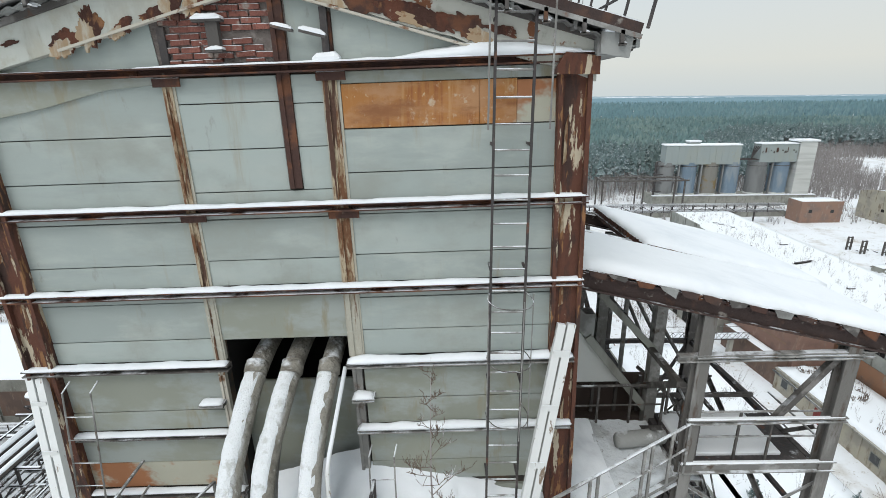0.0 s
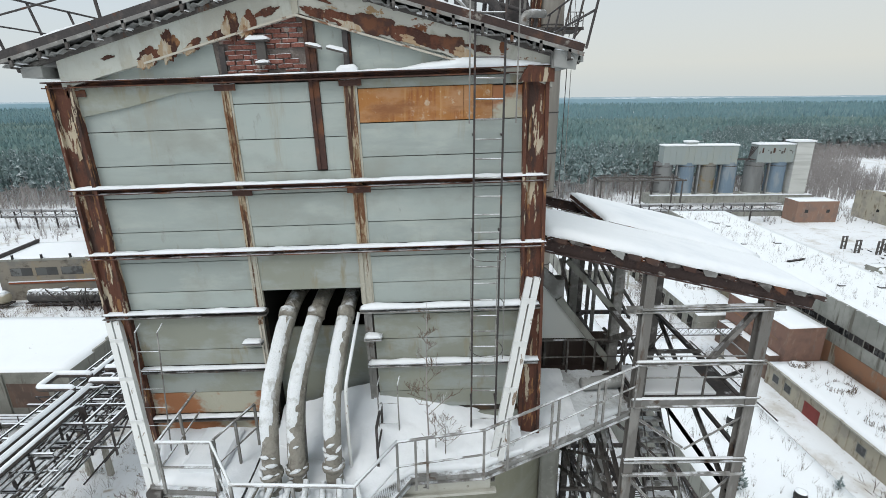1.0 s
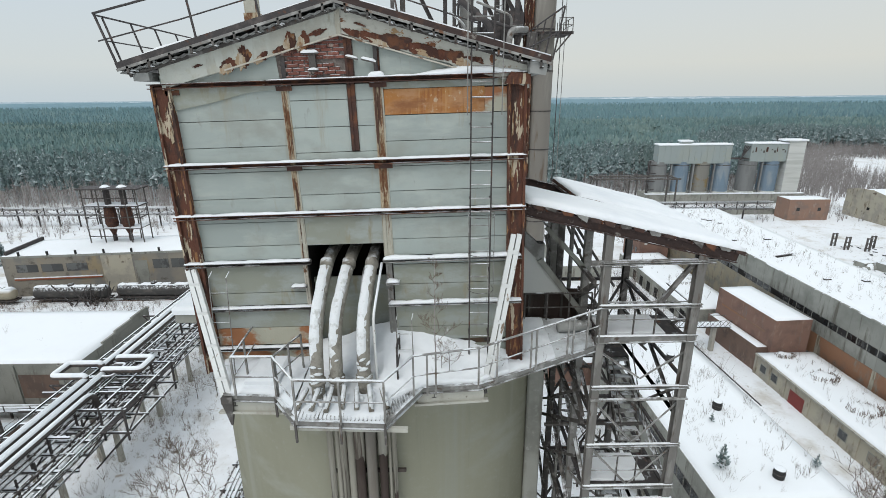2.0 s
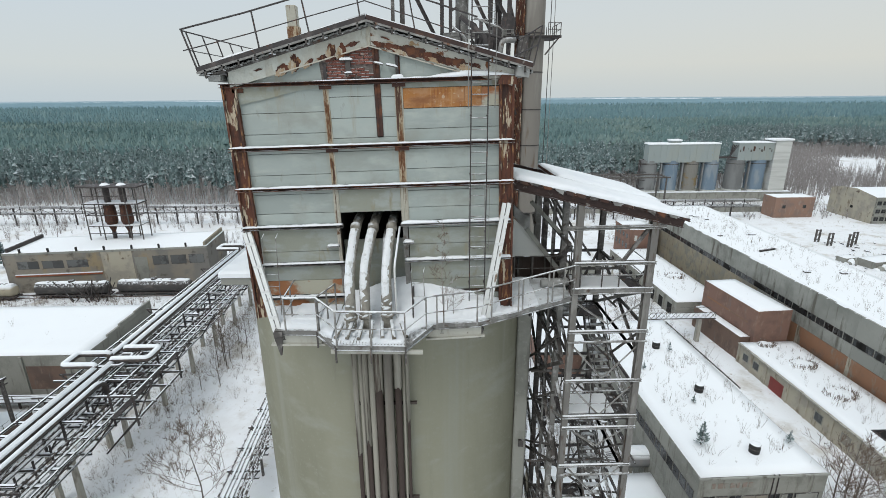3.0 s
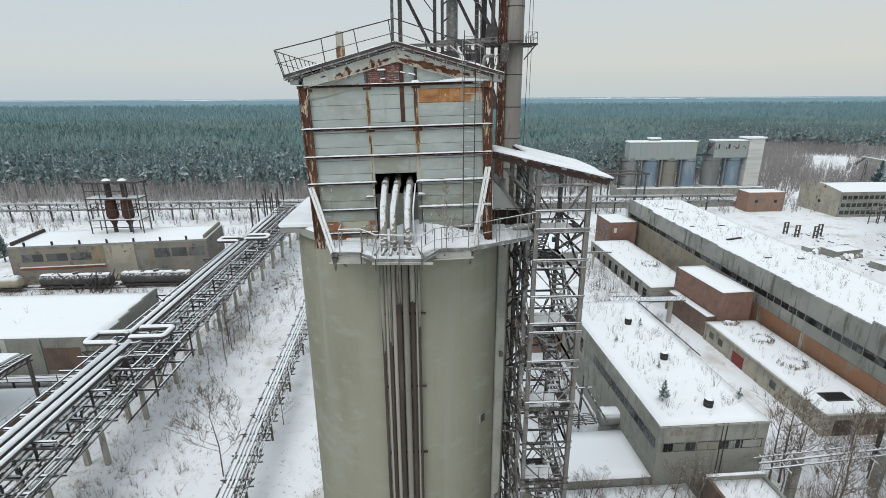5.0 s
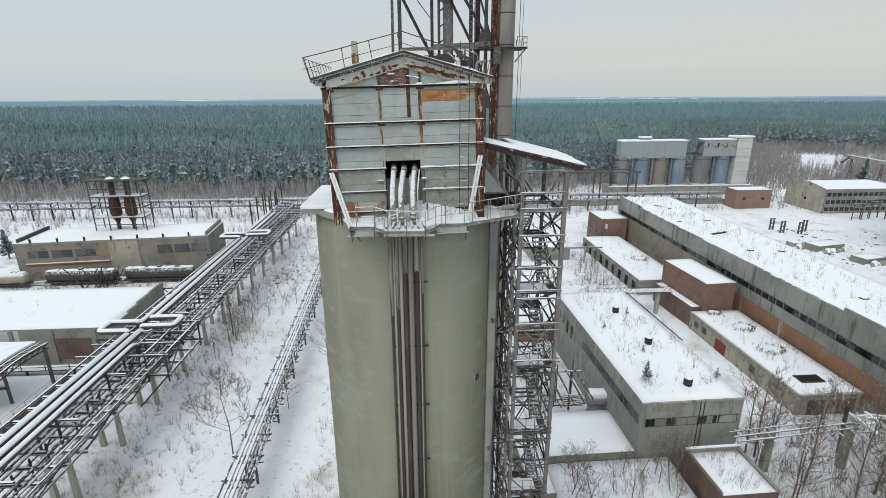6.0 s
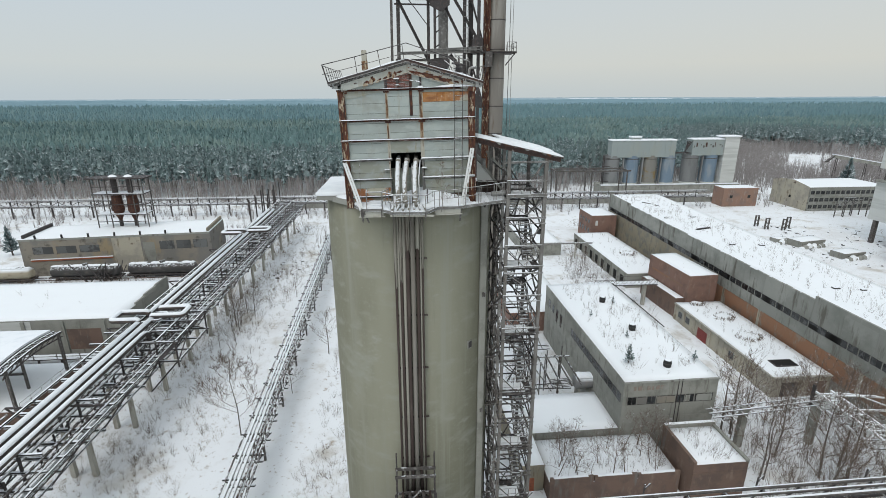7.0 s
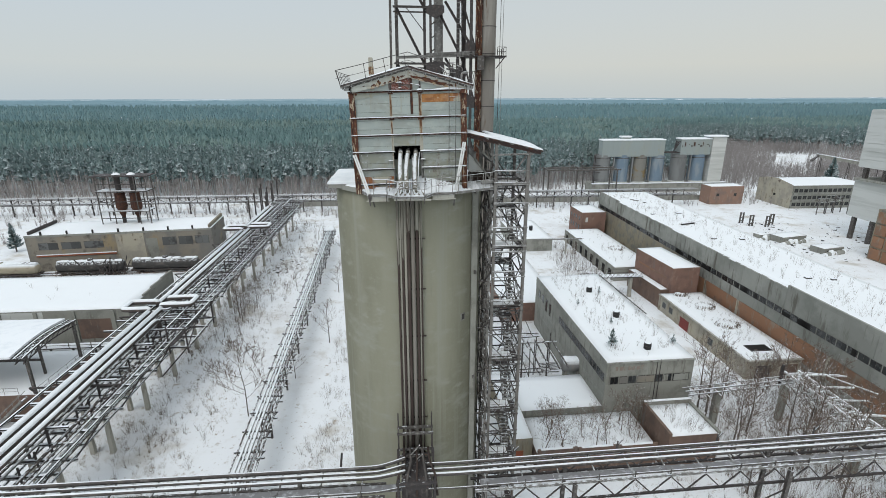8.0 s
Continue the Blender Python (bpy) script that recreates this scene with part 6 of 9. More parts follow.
gx = spread_steps(4600, 200, 90)
xs = [-v for v in gx[:0:-1]] + gx
gy = spread_steps(4700, 320, 110)
ys = [-400, -200, -120, -80, -50, -25] + gy
verts = [(x, y, land_height(x, y)) for x in xs for y in ys]
ny = len(ys)
faces = [(i * ny + j, (i + 1) * ny + j, (i + 1) * ny + j + 1, i * ny + j + 1) for i in range(len(xs) - 1) for j in range(ny - 1)]
g = Geo().add(verts, faces)
tagged(part("ground", g, GROUND_SNOW, smooth=True), "snow-covered ground with dry grass showing through", "ground", kind="structure")


# ---- buildings ----
def building(name, label, x0, x1, y0, y1, top, wall, yaw=0.0, parapet=0.25, base=None, snow_h=0.16, category="building", group=""):
    """A flat-roofed block; local x and y from its near left corner, turned by yaw there."""
    base = GROUND - 0.5 if base is None else base
    b = thing(name, label, category, group=group, at=pose(x0, y0, 0, 0, 0, yaw))
    w, d = x1 - x0, y1 - y0
    g = Geo().box(0, w, 0, 0.35, base, top).box(0, w, d - 0.35, d, base, top).box(0, 0.35, 0.35, d - 0.35, base, top).box(w - 0.35, w, 0.35, d - 0.35, base, top)
    part("wall", g, wall, b)
    part("roof", Geo().box(0.35, w - 0.35, 0.35, d - 0.35, top - 0.6, top - parapet), ROOF_FELT, b)
    n, m = max(4, min(int(w / 1.5), 40)), max(4, min(int(d / 1.5), 60))
    g = Geo()
    vs, fs = [], []
    for i in range(n + 1):
        for j in range(m + 1):
            x, y = 0.05 + (w - 0.1) * i / n, 0.05 + (d - 0.1) * j / m
            e = min(i, n - i, j, m - j)
            vs.append((x, y, top + (0.02 if e == 0 else snow_h * (0.5 if e == 1 else 0.6)) + 0.05 * noise.noise((x * 0.5 + x0, y * 0.5, 2))))
    for i in range(n):
        for j in range(m):
            a = i * (m + 1) + j
            fs.append((a, a + m + 1, a + m + 2, a + 1))
    g.add(vs, fs)
    rim = list(range(m + 1)) + [i * (m + 1) + m for i in range(1, n + 1)] + [n * (m + 1) + j for j in range(m - 1, -1, -1)] + [i * (m + 1) for i in range(n - 1, 0, -1)]
    n0 = len(g.v)
    g.v += [(g.v[i][0], g.v[i][1], top - parapet - 0.02) for i in rim]
    g.f += [(rim[i], rim[(i + 1) % len(rim)], n0 + (i + 1) % len(rim), n0 + i) for i in range(len(rim))]
    part("roof_snow", g, ROOF_SNOW, b, "snow on the flat roof", smooth=True)
    return b


def face_box(b, side, u0, u1, z0, z1, out, name, mat, w=0, d=0, label="", deep=0.0):
    """A slab on a wall: side f (near face), l (left), r (right); u along the wall; out: how far it stands proud."""
    if side == "f":
        g = Geo().box(u0, u1, -out, 0.02 + deep, z0, z1)
    elif side == "l":
        g = Geo().box(-out, 0.02 + deep, u0, u1, z0, z1)
    else:
        g = Geo().box(w - 0.02 - deep, w + out, u0, u1, z0, z1)
    return part(name, g, mat, b, label)


def window_row(b, side, u0, u1, z0, z1, n, w=0, gap=0.25, mat=GLASS_DARK):
    step = (u1 - u0) / n
    for k in range(n):
        a, e = u0 + step * k + gap / 2, u0 + step * (k + 1) - gap / 2
        win = face_box(b, side, a, e, z0, z1, 0.03, "window", STEEL, w)
        face_box(b, side, a + 0.07, (a + e) / 2 - 0.03, z0 + 0.07, z1 - 0.07, 0.045, "pane", mat, w).parent = win
        face_box(b, side, (a + e) / 2 + 0.03, e - 0.07, z0 + 0.07, z1 - 0.07, 0.045, "pane", mat, w).parent = win


def wall_panels(b, side, u0, u1, z0, z1, mat, long=6.0, high=1.2, w=0, out=0.03):
    nz, nu = max(1, round((z1 - z0) / high)), max(1, round((u1 - u0) / long))
    for i in range(nu):
        for k in range(nz):
            a, e = u0 + (u1 - u0) * i / nu + 0.02, u0 + (u1 - u0) * (i + 1) / nu - 0.02
            face_box(b, side, a, e, z0 + (z1 - z0) * k / nz + 0.015, z0 + (z1 - z0) * (k + 1) / nz - 0.015, out + 0.012 * ((i * 7 + k * 3) % 3), "wall_panel", mat, w)


SITE = 1.7
# workshop with strip windows
A = building("workshop", "grey concrete workshop with strip windows and snowy flat roof", 24.8, 37.8, 30.5, 65.0, 11.2, CONCRETE, SITE)
wall_panels(A, "f", 0, 13, 9.0, 11.2, CONCRETE, 6.5, 2.2)
wall_panels(A, "f", 0, 13, 3.8, 7.6, CONCRETE, 6.5, 1.9)
window_row(A, "f", 0.6, 12.6, 7.7, 8.9, 9, gap=0.12)
for u0, u1 in ((2.0, 3.3), (4.7, 5.9), (6.0, 7.2), (8.7, 9.3), (10.2, 12.4)):
    face_box(A, "f", u0, u1, 7.8, 8.8, 0.06, "boarding", OCHRE_STAINED if u0 < 8 else HALL_CONCRETE, label="weathered boarding over panes")
for k, w in enumerate((0.35, 0.5, 0.4, 0.5, 0.3, 0.45, 0.4)):
    face_box(A, "f", 1.3 + 0.62 * k, 1.3 + 0.62 * k + w, 9.9, 10.5, 0.075, "faded_mark", BRICK_FADED, label="faded red painted mark")
part("front_coping", Geo().box(-0.1, 13.1, -0.16, 0.3, 11.02, 11.2), HALL_CONCRETE, A)
wall_panels(A, "l", 0, 34.5, 9.3, 11.2, CONCRETE, 6.0, 1.9)
wall_panels(A, "l", 0, 34.5, 0.6, 7.6, CONCRETE, 6.0, 1.75)
window_row(A, "l", 0.5, 20, 7.8, 9.1, 14, gap=0.12)
window_row(A, "l", 24, 33, 6.6, 9.1, 4, gap=1.2)
face_box(A, "f", 7.4, 7.46, 3.8, 11.3, 0.14, "downpipe", STEEL_DARK)
face_box(A, "f", 7.9, 7.96, 3.8, 11.3, 0.14, "downpipe", STEEL_DARK)
for k, (x, y) in enumerate(((32.2, 33.9), (32.1, 44.9), (31.5, 56.0))):
    v = thing("roof_vent", "round black roof vent standing in snow", "vent", group="roof vents")
    g = Geo().cyl(x, y, 11.1, 12.3, 0.52, 14)
    part("drum", g, RUBBER, v)
    part("band", Geo().cyl(x, y, 11.75, 11.85, 0.56, 14), STEEL_DARK, v)
    part("snow_cap", Geo().cyl(x, y, 12.3, 12.42, 0.5, 14, 0.3), SNOW, v)
ap = thing("roof_pipe", "thin pipe lying along the workshop's roof edge", "pipe")
part("tube", Geo().pipe([(36.6, 64.0, 11.55), (37.4, 45, 11.55)], 0.09, 8), STEEL_DARK, ap)

# low annexes in front
L1 = building("low_annex", "low annex with thick roof snow", 12.7, 25.2, 30.4, 39.0, 4.0, CONCRETE, SITE)
L2 = building("low_annex", "narrow low annex with roof snow", 10.2, 13.0, 24.3, 40.0, 4.2, CONCRETE_YELLOW, SITE)
face_box(L2, "f", 0.6, 1.6, 0.4, 2.4, 0.03, "door", DOOR_RED)
Y1 = building("yard_annex", "low brick annex with overgrown snowy roof", 13.2, 29.3, 22.4, 30.3, 3.0, BRICK_BROWN, SITE, parapet=0.1)
for u in (0, 5.4, 10.8):
    part("parapet", Geo().box(u, u + 5.3, 0.0, 0.3, 3.0, 3.85 - 0.02 * u), BRICK_BROWN, Y1, "worn brick parapet")
    part("parapet_snow", Geo().soft_box(u + 0.4, u + 4.6, -0.02, 0.3, 3.85 - 0.02 * u, 3.98 - 0.02 * u, 0.04), SNOW, Y1)
C1 = building("brick_annex", "dull brown brick annex with a dark parapet and snowy roof", 29.8, 36.6, 21.4, 28.3, 5.7, BRICK_BROWN, SITE)
for u0, u1 in ((0, 3.4), (3.42, 6.9)):
    face_box(C1, "l", u0, u1, 5.5, 6.15, 0.06, "parapet", BRICK_BROWN, 6.8, deep=0.3)
    face_box(C1, "r", u0, u1, 5.5, 6.0, 0.06, "parapet", CONCRETE, 6.8, deep=0.3)
part("parapet", Geo().box(0, 6.8, 6.6, 6.95, 5.5, 6.3), CONCRETE, C1, "mossy concrete parapet")
part("parapet_snow", Geo().soft_box(0, 6.8, 6.58, 6.97, 6.3, 6.42, 0.05), SNOW, C1)
face_box(C1, "f", 0, 6.8, 3.0, 4.6, 0.03, "wall_band", BRICK_BROWN)
tk = thing("storage_tank", "short horizontal tank under thick snow", "tank", at=pose(0, 0, 0))
part("shell", Geo().pipe([(21.9, 40.8, 5.0), (22.1, 40.8, 5.0), (25.0, 40.8, 5.0), (25.2, 40.8, 5.0)], [0.9, 1.15, 1.15, 0.9], 20), PIPE_GREY, tk, smooth=True)
part("snow_cap", Geo().lump((22.0, 40.8, 5.85), (25.1, 40.8, 5.85), 1.7, 0.45, 0.3, 2), SNOW, tk, smooth=True)
for x in (22.5, 24.6):
    part("saddle", Geo().box(x - 0.15, x + 0.15, 40.0, 41.6, GROUND, 4.3), CONCRETE_POST, tk)
fr = thing("pipe_trestle", "steel trestle with pipes beside the workshop", "trestle")
for x in (16.2, 20.6):
    part("post", Geo().beam((x, 44.5, GROUND), (x, 44.5, 7.2), 0.22), STEEL, fr)
part("crossbeam", Geo().beam((15.9, 44.5, 7.2), (22.2, 44.5, 7.2), 0.2), STEEL_PALE, fr)
for k in range(4):
    part("tube", Geo().pipe([(17.0 + 1.4 * k, 44.5, 7.4), (18.2 + 1.4 * k, 39.0, 5.0 + 0.2 * k)], 0.13, 8), STEEL, fr)
for k in range(8):
    part("bar", Geo().beam((18.5, 40.0 + 0.3 * k, 4.5 + 0.08 * (k % 3)), (21.8, 40.2 + 0.3 * k, 4.6), 0.07), STEEL, fr)

r4 = random.Random(44)
for k in range(26):
    x, y, z = r4.uniform(14.5, 22), r4.uniform(41, 60), r4.uniform(1.5, 7.0)
    if k % 3 == 0:
        part("stanchion", Geo().beam((x, y, GROUND - 0.2), (x, y, 7.2), 0.14), STEEL, fr)
    elif k % 3 == 1:
        part("bar", Geo().beam((x, y, z), (x + r4.uniform(-1, 1), y + r4.uniform(4, 9), z + r4.uniform(-0.8, 0.8)), 0.12), STEEL, fr)
    else:
        part("bar", Geo().beam((15, y, z), (r4.uniform(18, 22.5), y + r4.uniform(-1.2, 1.2), z + r4.uniform(-0.5, 0.5)), 0.12), STEEL_DARK if k % 2 else STEEL, fr)

# garage block B
Bb = building("garage_block", "single-storey stained ochre garage block with snowy roof", 54.3, 64.15, 41.0, 70.4, 4.1, PLASTER_PALE, 0.8, snow_h=0.2)
face_box(Bb, "l", 17.5, 20.6, 0.2, 2.7, 0.04, "gate", GATE_RED, label="deep red sheet metal gate")
for u in (4.6, 9.4, 23.5, 26.3):
    win = face_box(Bb, "l", u, u + 1.6, 1.5, 3.0, 0.03, "window", CONCRETE)
    part("pane", Geo().box(-0.05, 0, u + 0.15, u + 1.45, 1.65, 2.85), OCHRE_STAINED if u < 9 else GLASS_DARK, win)
for u in (0.1, 3.2, 7.6, 12.4, 16.4, 21.6, 25.2, 28.9):
    face_box(Bb, "l", u, u + 0.45, 0.0, 3.9, 0.14, "pilaster", PLASTER_PALE)
for u0, u1, d in ((0, 5.2, 0.0), (5.22, 10.1, 0.03), (10.12, 16.0, -0.02), (16.02, 23.4, 0.02), (23.42, 29.4, 0)):
    face_box(Bb, "l", u0, u1, 3.92 + d, 4.12, 0.32 + d, "eave_slab", CONCRETE_POST)
face_box(Bb, "f", 0, 9.85, 3.9, 4.12, 0.35, "eave_slab", CONCRETE_POST)
face_box(Bb, "f", 1.6, 4.4, 0.4, 3.0, 0.03, "gate", STEEL_DARK)
face_box(Bb, "f", 6.2, 9.2, 0.4, 3.0, 0.03, "gate", BRICK_BROWN)


def roof_mound(x, y, z, r, seed):
    """A low heap of snow with a ragged brown rim of dead growth."""
    md = thing("roof_mound", "low overgrown heap showing through the roof snow", "mound", group="roof mounds")
    v, f = [(x, y, z + 0.34)], []
    n = 22
    for q, h in ((0.45, 0.42), (0.8, 0.30), (1.05, -0.05)):
        for k in range(n):
            a = 2 * math.pi * k / n
            w = r * q * (1 + 0.25 * noise.noise((math.cos(a) * 1.5 + seed, math.sin(a) * 1.5, q)))
            v.append((x + w * math.cos(a), y + 0.8 * w * math.sin(a), z + h + 0.12 * noise.noise((x + w * math.cos(a), y + w * math.sin(a), seed))))
    f += [(0, 1 + k, 1 + (k + 1) % n) for k in range(n)]
    for t in (0, 1):
        f += [(1 + t * n + k, 1 + (t + 1) * n + k, 1 + (t + 1) * n + (k + 1) % n, 1 + t * n + (k + 1) % n) for k in range(n)]
    part("mound_body", Geo().add(v, f), ROOF_SNOW, md, smooth=True)
    g = Geo()
    rr = random.Random(seed)
    for k in range(150):
        a = rr.gauss(-1.4, 1.5)
        w = r * rr.uniform(0.72, 1.05)
        bx, by = x + w * math.cos(a), y + 0.8 * w * math.sin(a)
        g.beam((bx, by, z), (bx + rr.uniform(-0.25, 0.25), by + rr.uniform(-0.25, 0.25), z + rr.uniform(0.25, 0.8)), 0.035)
    tagged(part("dead_growth", g, TWIG, md), "ragged dead growth round the rim", "", kind="stuff")


roof_mound(59.4, 62.2, 4.22, 2.1, 1)
roof_mound(58.9, 53.8, 4.22, 2.3, 2)
roof_mound(57.8, 69.0, 4.22, 1.5, 3)
hm = thing("roof_hatch", "square opening in the snowy roof, its shade painted black", "hatch")
part("curb", Geo().box(56.7, 60.6, 43.7, 45.8, 4.0, 4.34), STEEL_DARK, hm)
# Flat black slab on the curb: the hole's shade as colour.
part("hole", Geo().box(56.9, 60.4, 43.9, 45.6, 4.3, 4.36), SHADE_BLACK, hm)
# brick block and link behind
Cb = building("brick_block", "tall brown brick block with snowy flat roof", 56.3, 62.9, 70.5, 86.0, 10.0, BRICK_RED, 4.6)
face_box(Cb, "l", 2, 14, 6.9, 7.2, 0.05, "brick_band", BRICK_ORANGE)
El = building("brick_lean_to", "dark red-brick lean-to below the tall block", 54.2, 56.1, 71.0, 85.0, 4.8, BRICK_BROWN, 4.6)
E2 = building("ruined_shed", "low ruined concrete shed with broken wall", 50.8, 62.0, 88.0, 126.0, 4.2, CONCRETE, SITE)
for k in range(9):
    # Black slabs on the wall paint the shade inside the openings.
    face_box(E2, "l", 1.5 + 4.1 * k, 3.6 + 4.1 * k, 0.6, 3.0, 0.03, "opening", SHADE_BLACK)
    face_box(E2, "l", 0.8 + 4.1 * k, 1.2 + 4.1 * k, 0.0, 4.2, 0.3, "pier", CONCRETE)
roof_mound(57.5, 103, 4.36, 2.3, 5)
Eb = building("brick_cube", "small red-brick building with snowy roof", 55.8, 64.2, 128.0, 139.0, 9.3, BRICK_RED, SITE)
for k in range(4):
    win = face_box(Eb, "l", 1.5 + 2.4 * k, 2.6 + 2.4 * k, 3.2, 4.8, 0.03, "window", GLASS_DARK)
    win = face_box(Eb, "l", 1.5 + 2.4 * k, 2.6 + 2.4 * k, 6.4, 7.6, 0.03, "window", GLASS_DARK)
face_box(Eb, "f", 1.4, 2.2, 6.0, 7.6, 0.03, "window", STUCCO_PALE)
Lb = building("low_store", "low grey store with snowy roof", 31.0, 42.3, 115.0, 138.0, 4.4, CONCRETE, SITE)
Lc = building("low_store", "low store behind the workshop with deep roof snow", 17.0, 30.0, 66.5, 95.0, 4.6, BRICK_RED, SITE)
v = thing("roof_vent", "round black roof vent standing in snow", "vent", group="roof vents")
part("drum", Geo().cyl(37.8, 125, 4.4, 6.0, 0.6, 12), RUBBER, v)
pg = thing("pipe_gate", "steel goal-shaped pipe support in the yard", "trestle")
part("post", Geo().beam((45.5, 112, GROUND), (45.5, 112, 5.2), 0.35), CONCRETE_POST, pg)
part("crossbar", Geo().beam((35.5, 112.4, 5.0), (50.5, 112, 5.1), 0.4), STEEL_PALE, pg)
# trestle between workshop and block
tr = thing("pipe_trestle", "low pipe bridge between the buildings", "trestle")
for x in (41.5, 50.4):
    part("post", Geo().box(x - 0.35, x + 0.35, 77.6, 78.4, GROUND, 5.6), CONCRETE_POST, tr)
part("deck", Geo().box(37.5, 53.0, 77.0, 79.2, 5.6, 5.8), STEEL_SNOWY, tr)
for k in range(16):
    part("lattice", Geo().beam((37.6 + 0.95 * k, 77.0, 5.8), (38.55 + 0.95 * k, 77.0, 7.0), 0.07).beam((38.55 + 0.95 * k, 77.0, 5.8), (37.6 + 0.95 * k, 77.0, 7.0), 0.05), STEEL, tr)
part("railing", Geo().beam((37.5, 77.0, 7.0), (53, 77.0, 7.0), 0.06).beam((37.5, 79.2, 7.0), (53, 79.2, 7.0), 0.06), STEEL, tr)
for k in range(9):
    part("post", Geo().beam((37.6 + 1.9 * k, 77.0, 6.1), (37.6 + 1.9 * k, 77.0, 7.0), 0.06), STEEL, tr)

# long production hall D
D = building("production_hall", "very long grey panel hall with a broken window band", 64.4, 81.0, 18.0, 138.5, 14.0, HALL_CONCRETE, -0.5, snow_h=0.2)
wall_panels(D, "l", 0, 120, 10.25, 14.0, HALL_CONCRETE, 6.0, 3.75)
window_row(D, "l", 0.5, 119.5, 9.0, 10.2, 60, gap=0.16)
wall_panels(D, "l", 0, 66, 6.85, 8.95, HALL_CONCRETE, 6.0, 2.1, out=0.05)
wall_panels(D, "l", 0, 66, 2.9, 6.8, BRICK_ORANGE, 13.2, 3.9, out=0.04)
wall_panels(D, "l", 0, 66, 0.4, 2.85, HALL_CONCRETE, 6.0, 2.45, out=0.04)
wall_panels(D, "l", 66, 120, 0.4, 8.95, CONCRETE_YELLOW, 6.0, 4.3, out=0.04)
for k in range(5):
    face_box(D, "l", 7.0 + 11.5 * k, 7.7 + 11.5 * k, 2.9, 6.8, 0.06, "patched_joint", PLASTER_PALE)
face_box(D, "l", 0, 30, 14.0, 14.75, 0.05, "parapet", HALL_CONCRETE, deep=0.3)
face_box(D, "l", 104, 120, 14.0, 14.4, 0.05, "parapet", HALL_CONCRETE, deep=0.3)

r3 = random.Random(31)
for k in range(26):
    u = r3.uniform(1, 118)
    # Black slab over the panes: shade behind broken glass put into colour.
    face_box(D, "l", u, u + r3.uniform(0.5, 2.4), 9.03, r3.uniform(9.7, 10.17), 0.055, "broken_opening", SHADE_BLACK, label="broken-out window, inside shade as a black slab")
for k in range(60):
    u = 0.3 + 1.95 * k
    if r3.random() < 0.75:
        h = r3.uniform(0.02, 0.14)
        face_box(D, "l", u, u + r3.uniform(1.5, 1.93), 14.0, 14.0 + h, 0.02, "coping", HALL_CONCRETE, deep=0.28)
for k in range(9):
    sc = thing("roof_scrap", "dark scrap lying on the snowy hall roof", "scrap", group="roof scrap")
    x, y = r3.uniform(67, 77), r3.uniform(40, 128)
    part("piece", Geo().soft_box(x, x + r3.uniform(0.6, 1.6), y, y + r3.uniform(0.4, 0.9), 14.05, 14.4, 0.06), STEEL_SNOWY, sc)
sc = thing("roof_scrap", "long dark trough lying on the snowy hall roof", "scrap", group="roof scrap")
part("trough", Geo().channel((69.5, 92, 14.25), (74.0, 93.5, 14.25), 0.5, 0.3), STEEL_DARK, sc)

# silos far right
silo = thing("silo_battery", "row of grey and blue storage silos under headhouses", "silos")
SY = 208.0
for k, (x, m) in enumerate(((94.9, SILO_GREY), (104.4, SILO_BLUE), (113.5, SILO_RUST), (122.6, SILO_BLUE), (134.2, SILO_GREY), (143.7, SILO_BLUE))):
    tank = part("silo", Geo().cyl(x, SY + 3, 5.0, 18.6, 3.75, 28), m, silo, smooth=False)
    part("rim", Geo().cyl(x, SY + 3, 4.8, 5.5, 4.0, 28), STUCCO_PALE, tank)
    part("hoop", Geo().cyl(x, SY + 3, 16.8, 17.1, 3.82, 28), STEEL, tank)
    if k not in (3, 5):
        part("pier", Geo().box(x + 4.4, x + 4.95, SY - 0.2, SY + 0.8, 4.6, 18.4), SILO_GREY, silo)
part("plinth", Geo().box(89, 158, SY - 2, SY + 8, GROUND - 0.3, 4.7), CONCRETE, silo)
part("plinth_snow", Geo().box(89, 158, SY - 2.2, SY, 4.7, 4.95), SNOW, silo)
for x0, x1, z0, zt in ((93.0, 124.4, 17.8, 25.6), (132.6, 148.2, 18.4, 25.9)):
    part("headhouse", Geo().box(x0, x1, SY - 0.5, SY + 4.5, z0, zt), HEADHOUSE, silo)
    part("roof_snow", Geo().soft_box(x0 - 0.3, x1 + 0.3, SY - 0.8, SY + 4.8, zt, zt + 0.55, 0.2), SNOW, silo)
    n = int((x1 - x0) / 2.6)
    for k in range(n):
        part("wall_sheet", Geo().box(x0 + (x1 - x0) * k / n + 0.04, x0 + (x1 - x0) * (k + 1) / n - 0.04, SY - 0.56 - 0.02 * (k % 3), SY - 0.5, z0 + 0.2, zt - 0.2), HEADHOUSE, silo)
for k in range(13):
    x = 133.2 + 1.15 * k
    part("stain_sheet", Geo().box(x, x + 0.35 + 0.25 * (k % 3), SY - 0.66, SY - 0.6, 22.2 + 0.35 * ((k * 5) % 4), 23.2 + 0.45 * ((k * 7) % 4)), (STEEL, RUST_DARK, HEADHOUSE, PIPE_BROWN)[k % 4], silo, "dark weathered strip")
part("penthouse", Geo().box(103, 107.6, SY + 1, SY + 4, 25.6, 27.0), HEADHOUSE, silo)
part("penthouse_snow", Geo().soft_box(102.7, 107.9, SY + 0.7, SY + 4.3, 27.0, 27.6, 0.1), SNOW, silo)
part("lift_shaft", Geo().box(148.4, 155.4, SY - 1, SY + 4, GROUND, 27.0), STUCCO_PALE, silo, "pale lift shaft")
part("shaft_roof", Geo().soft_box(146.6, 156.0, SY - 1.5, SY + 4.5, 27.0, 27.7, 0.1), SNOW, silo)
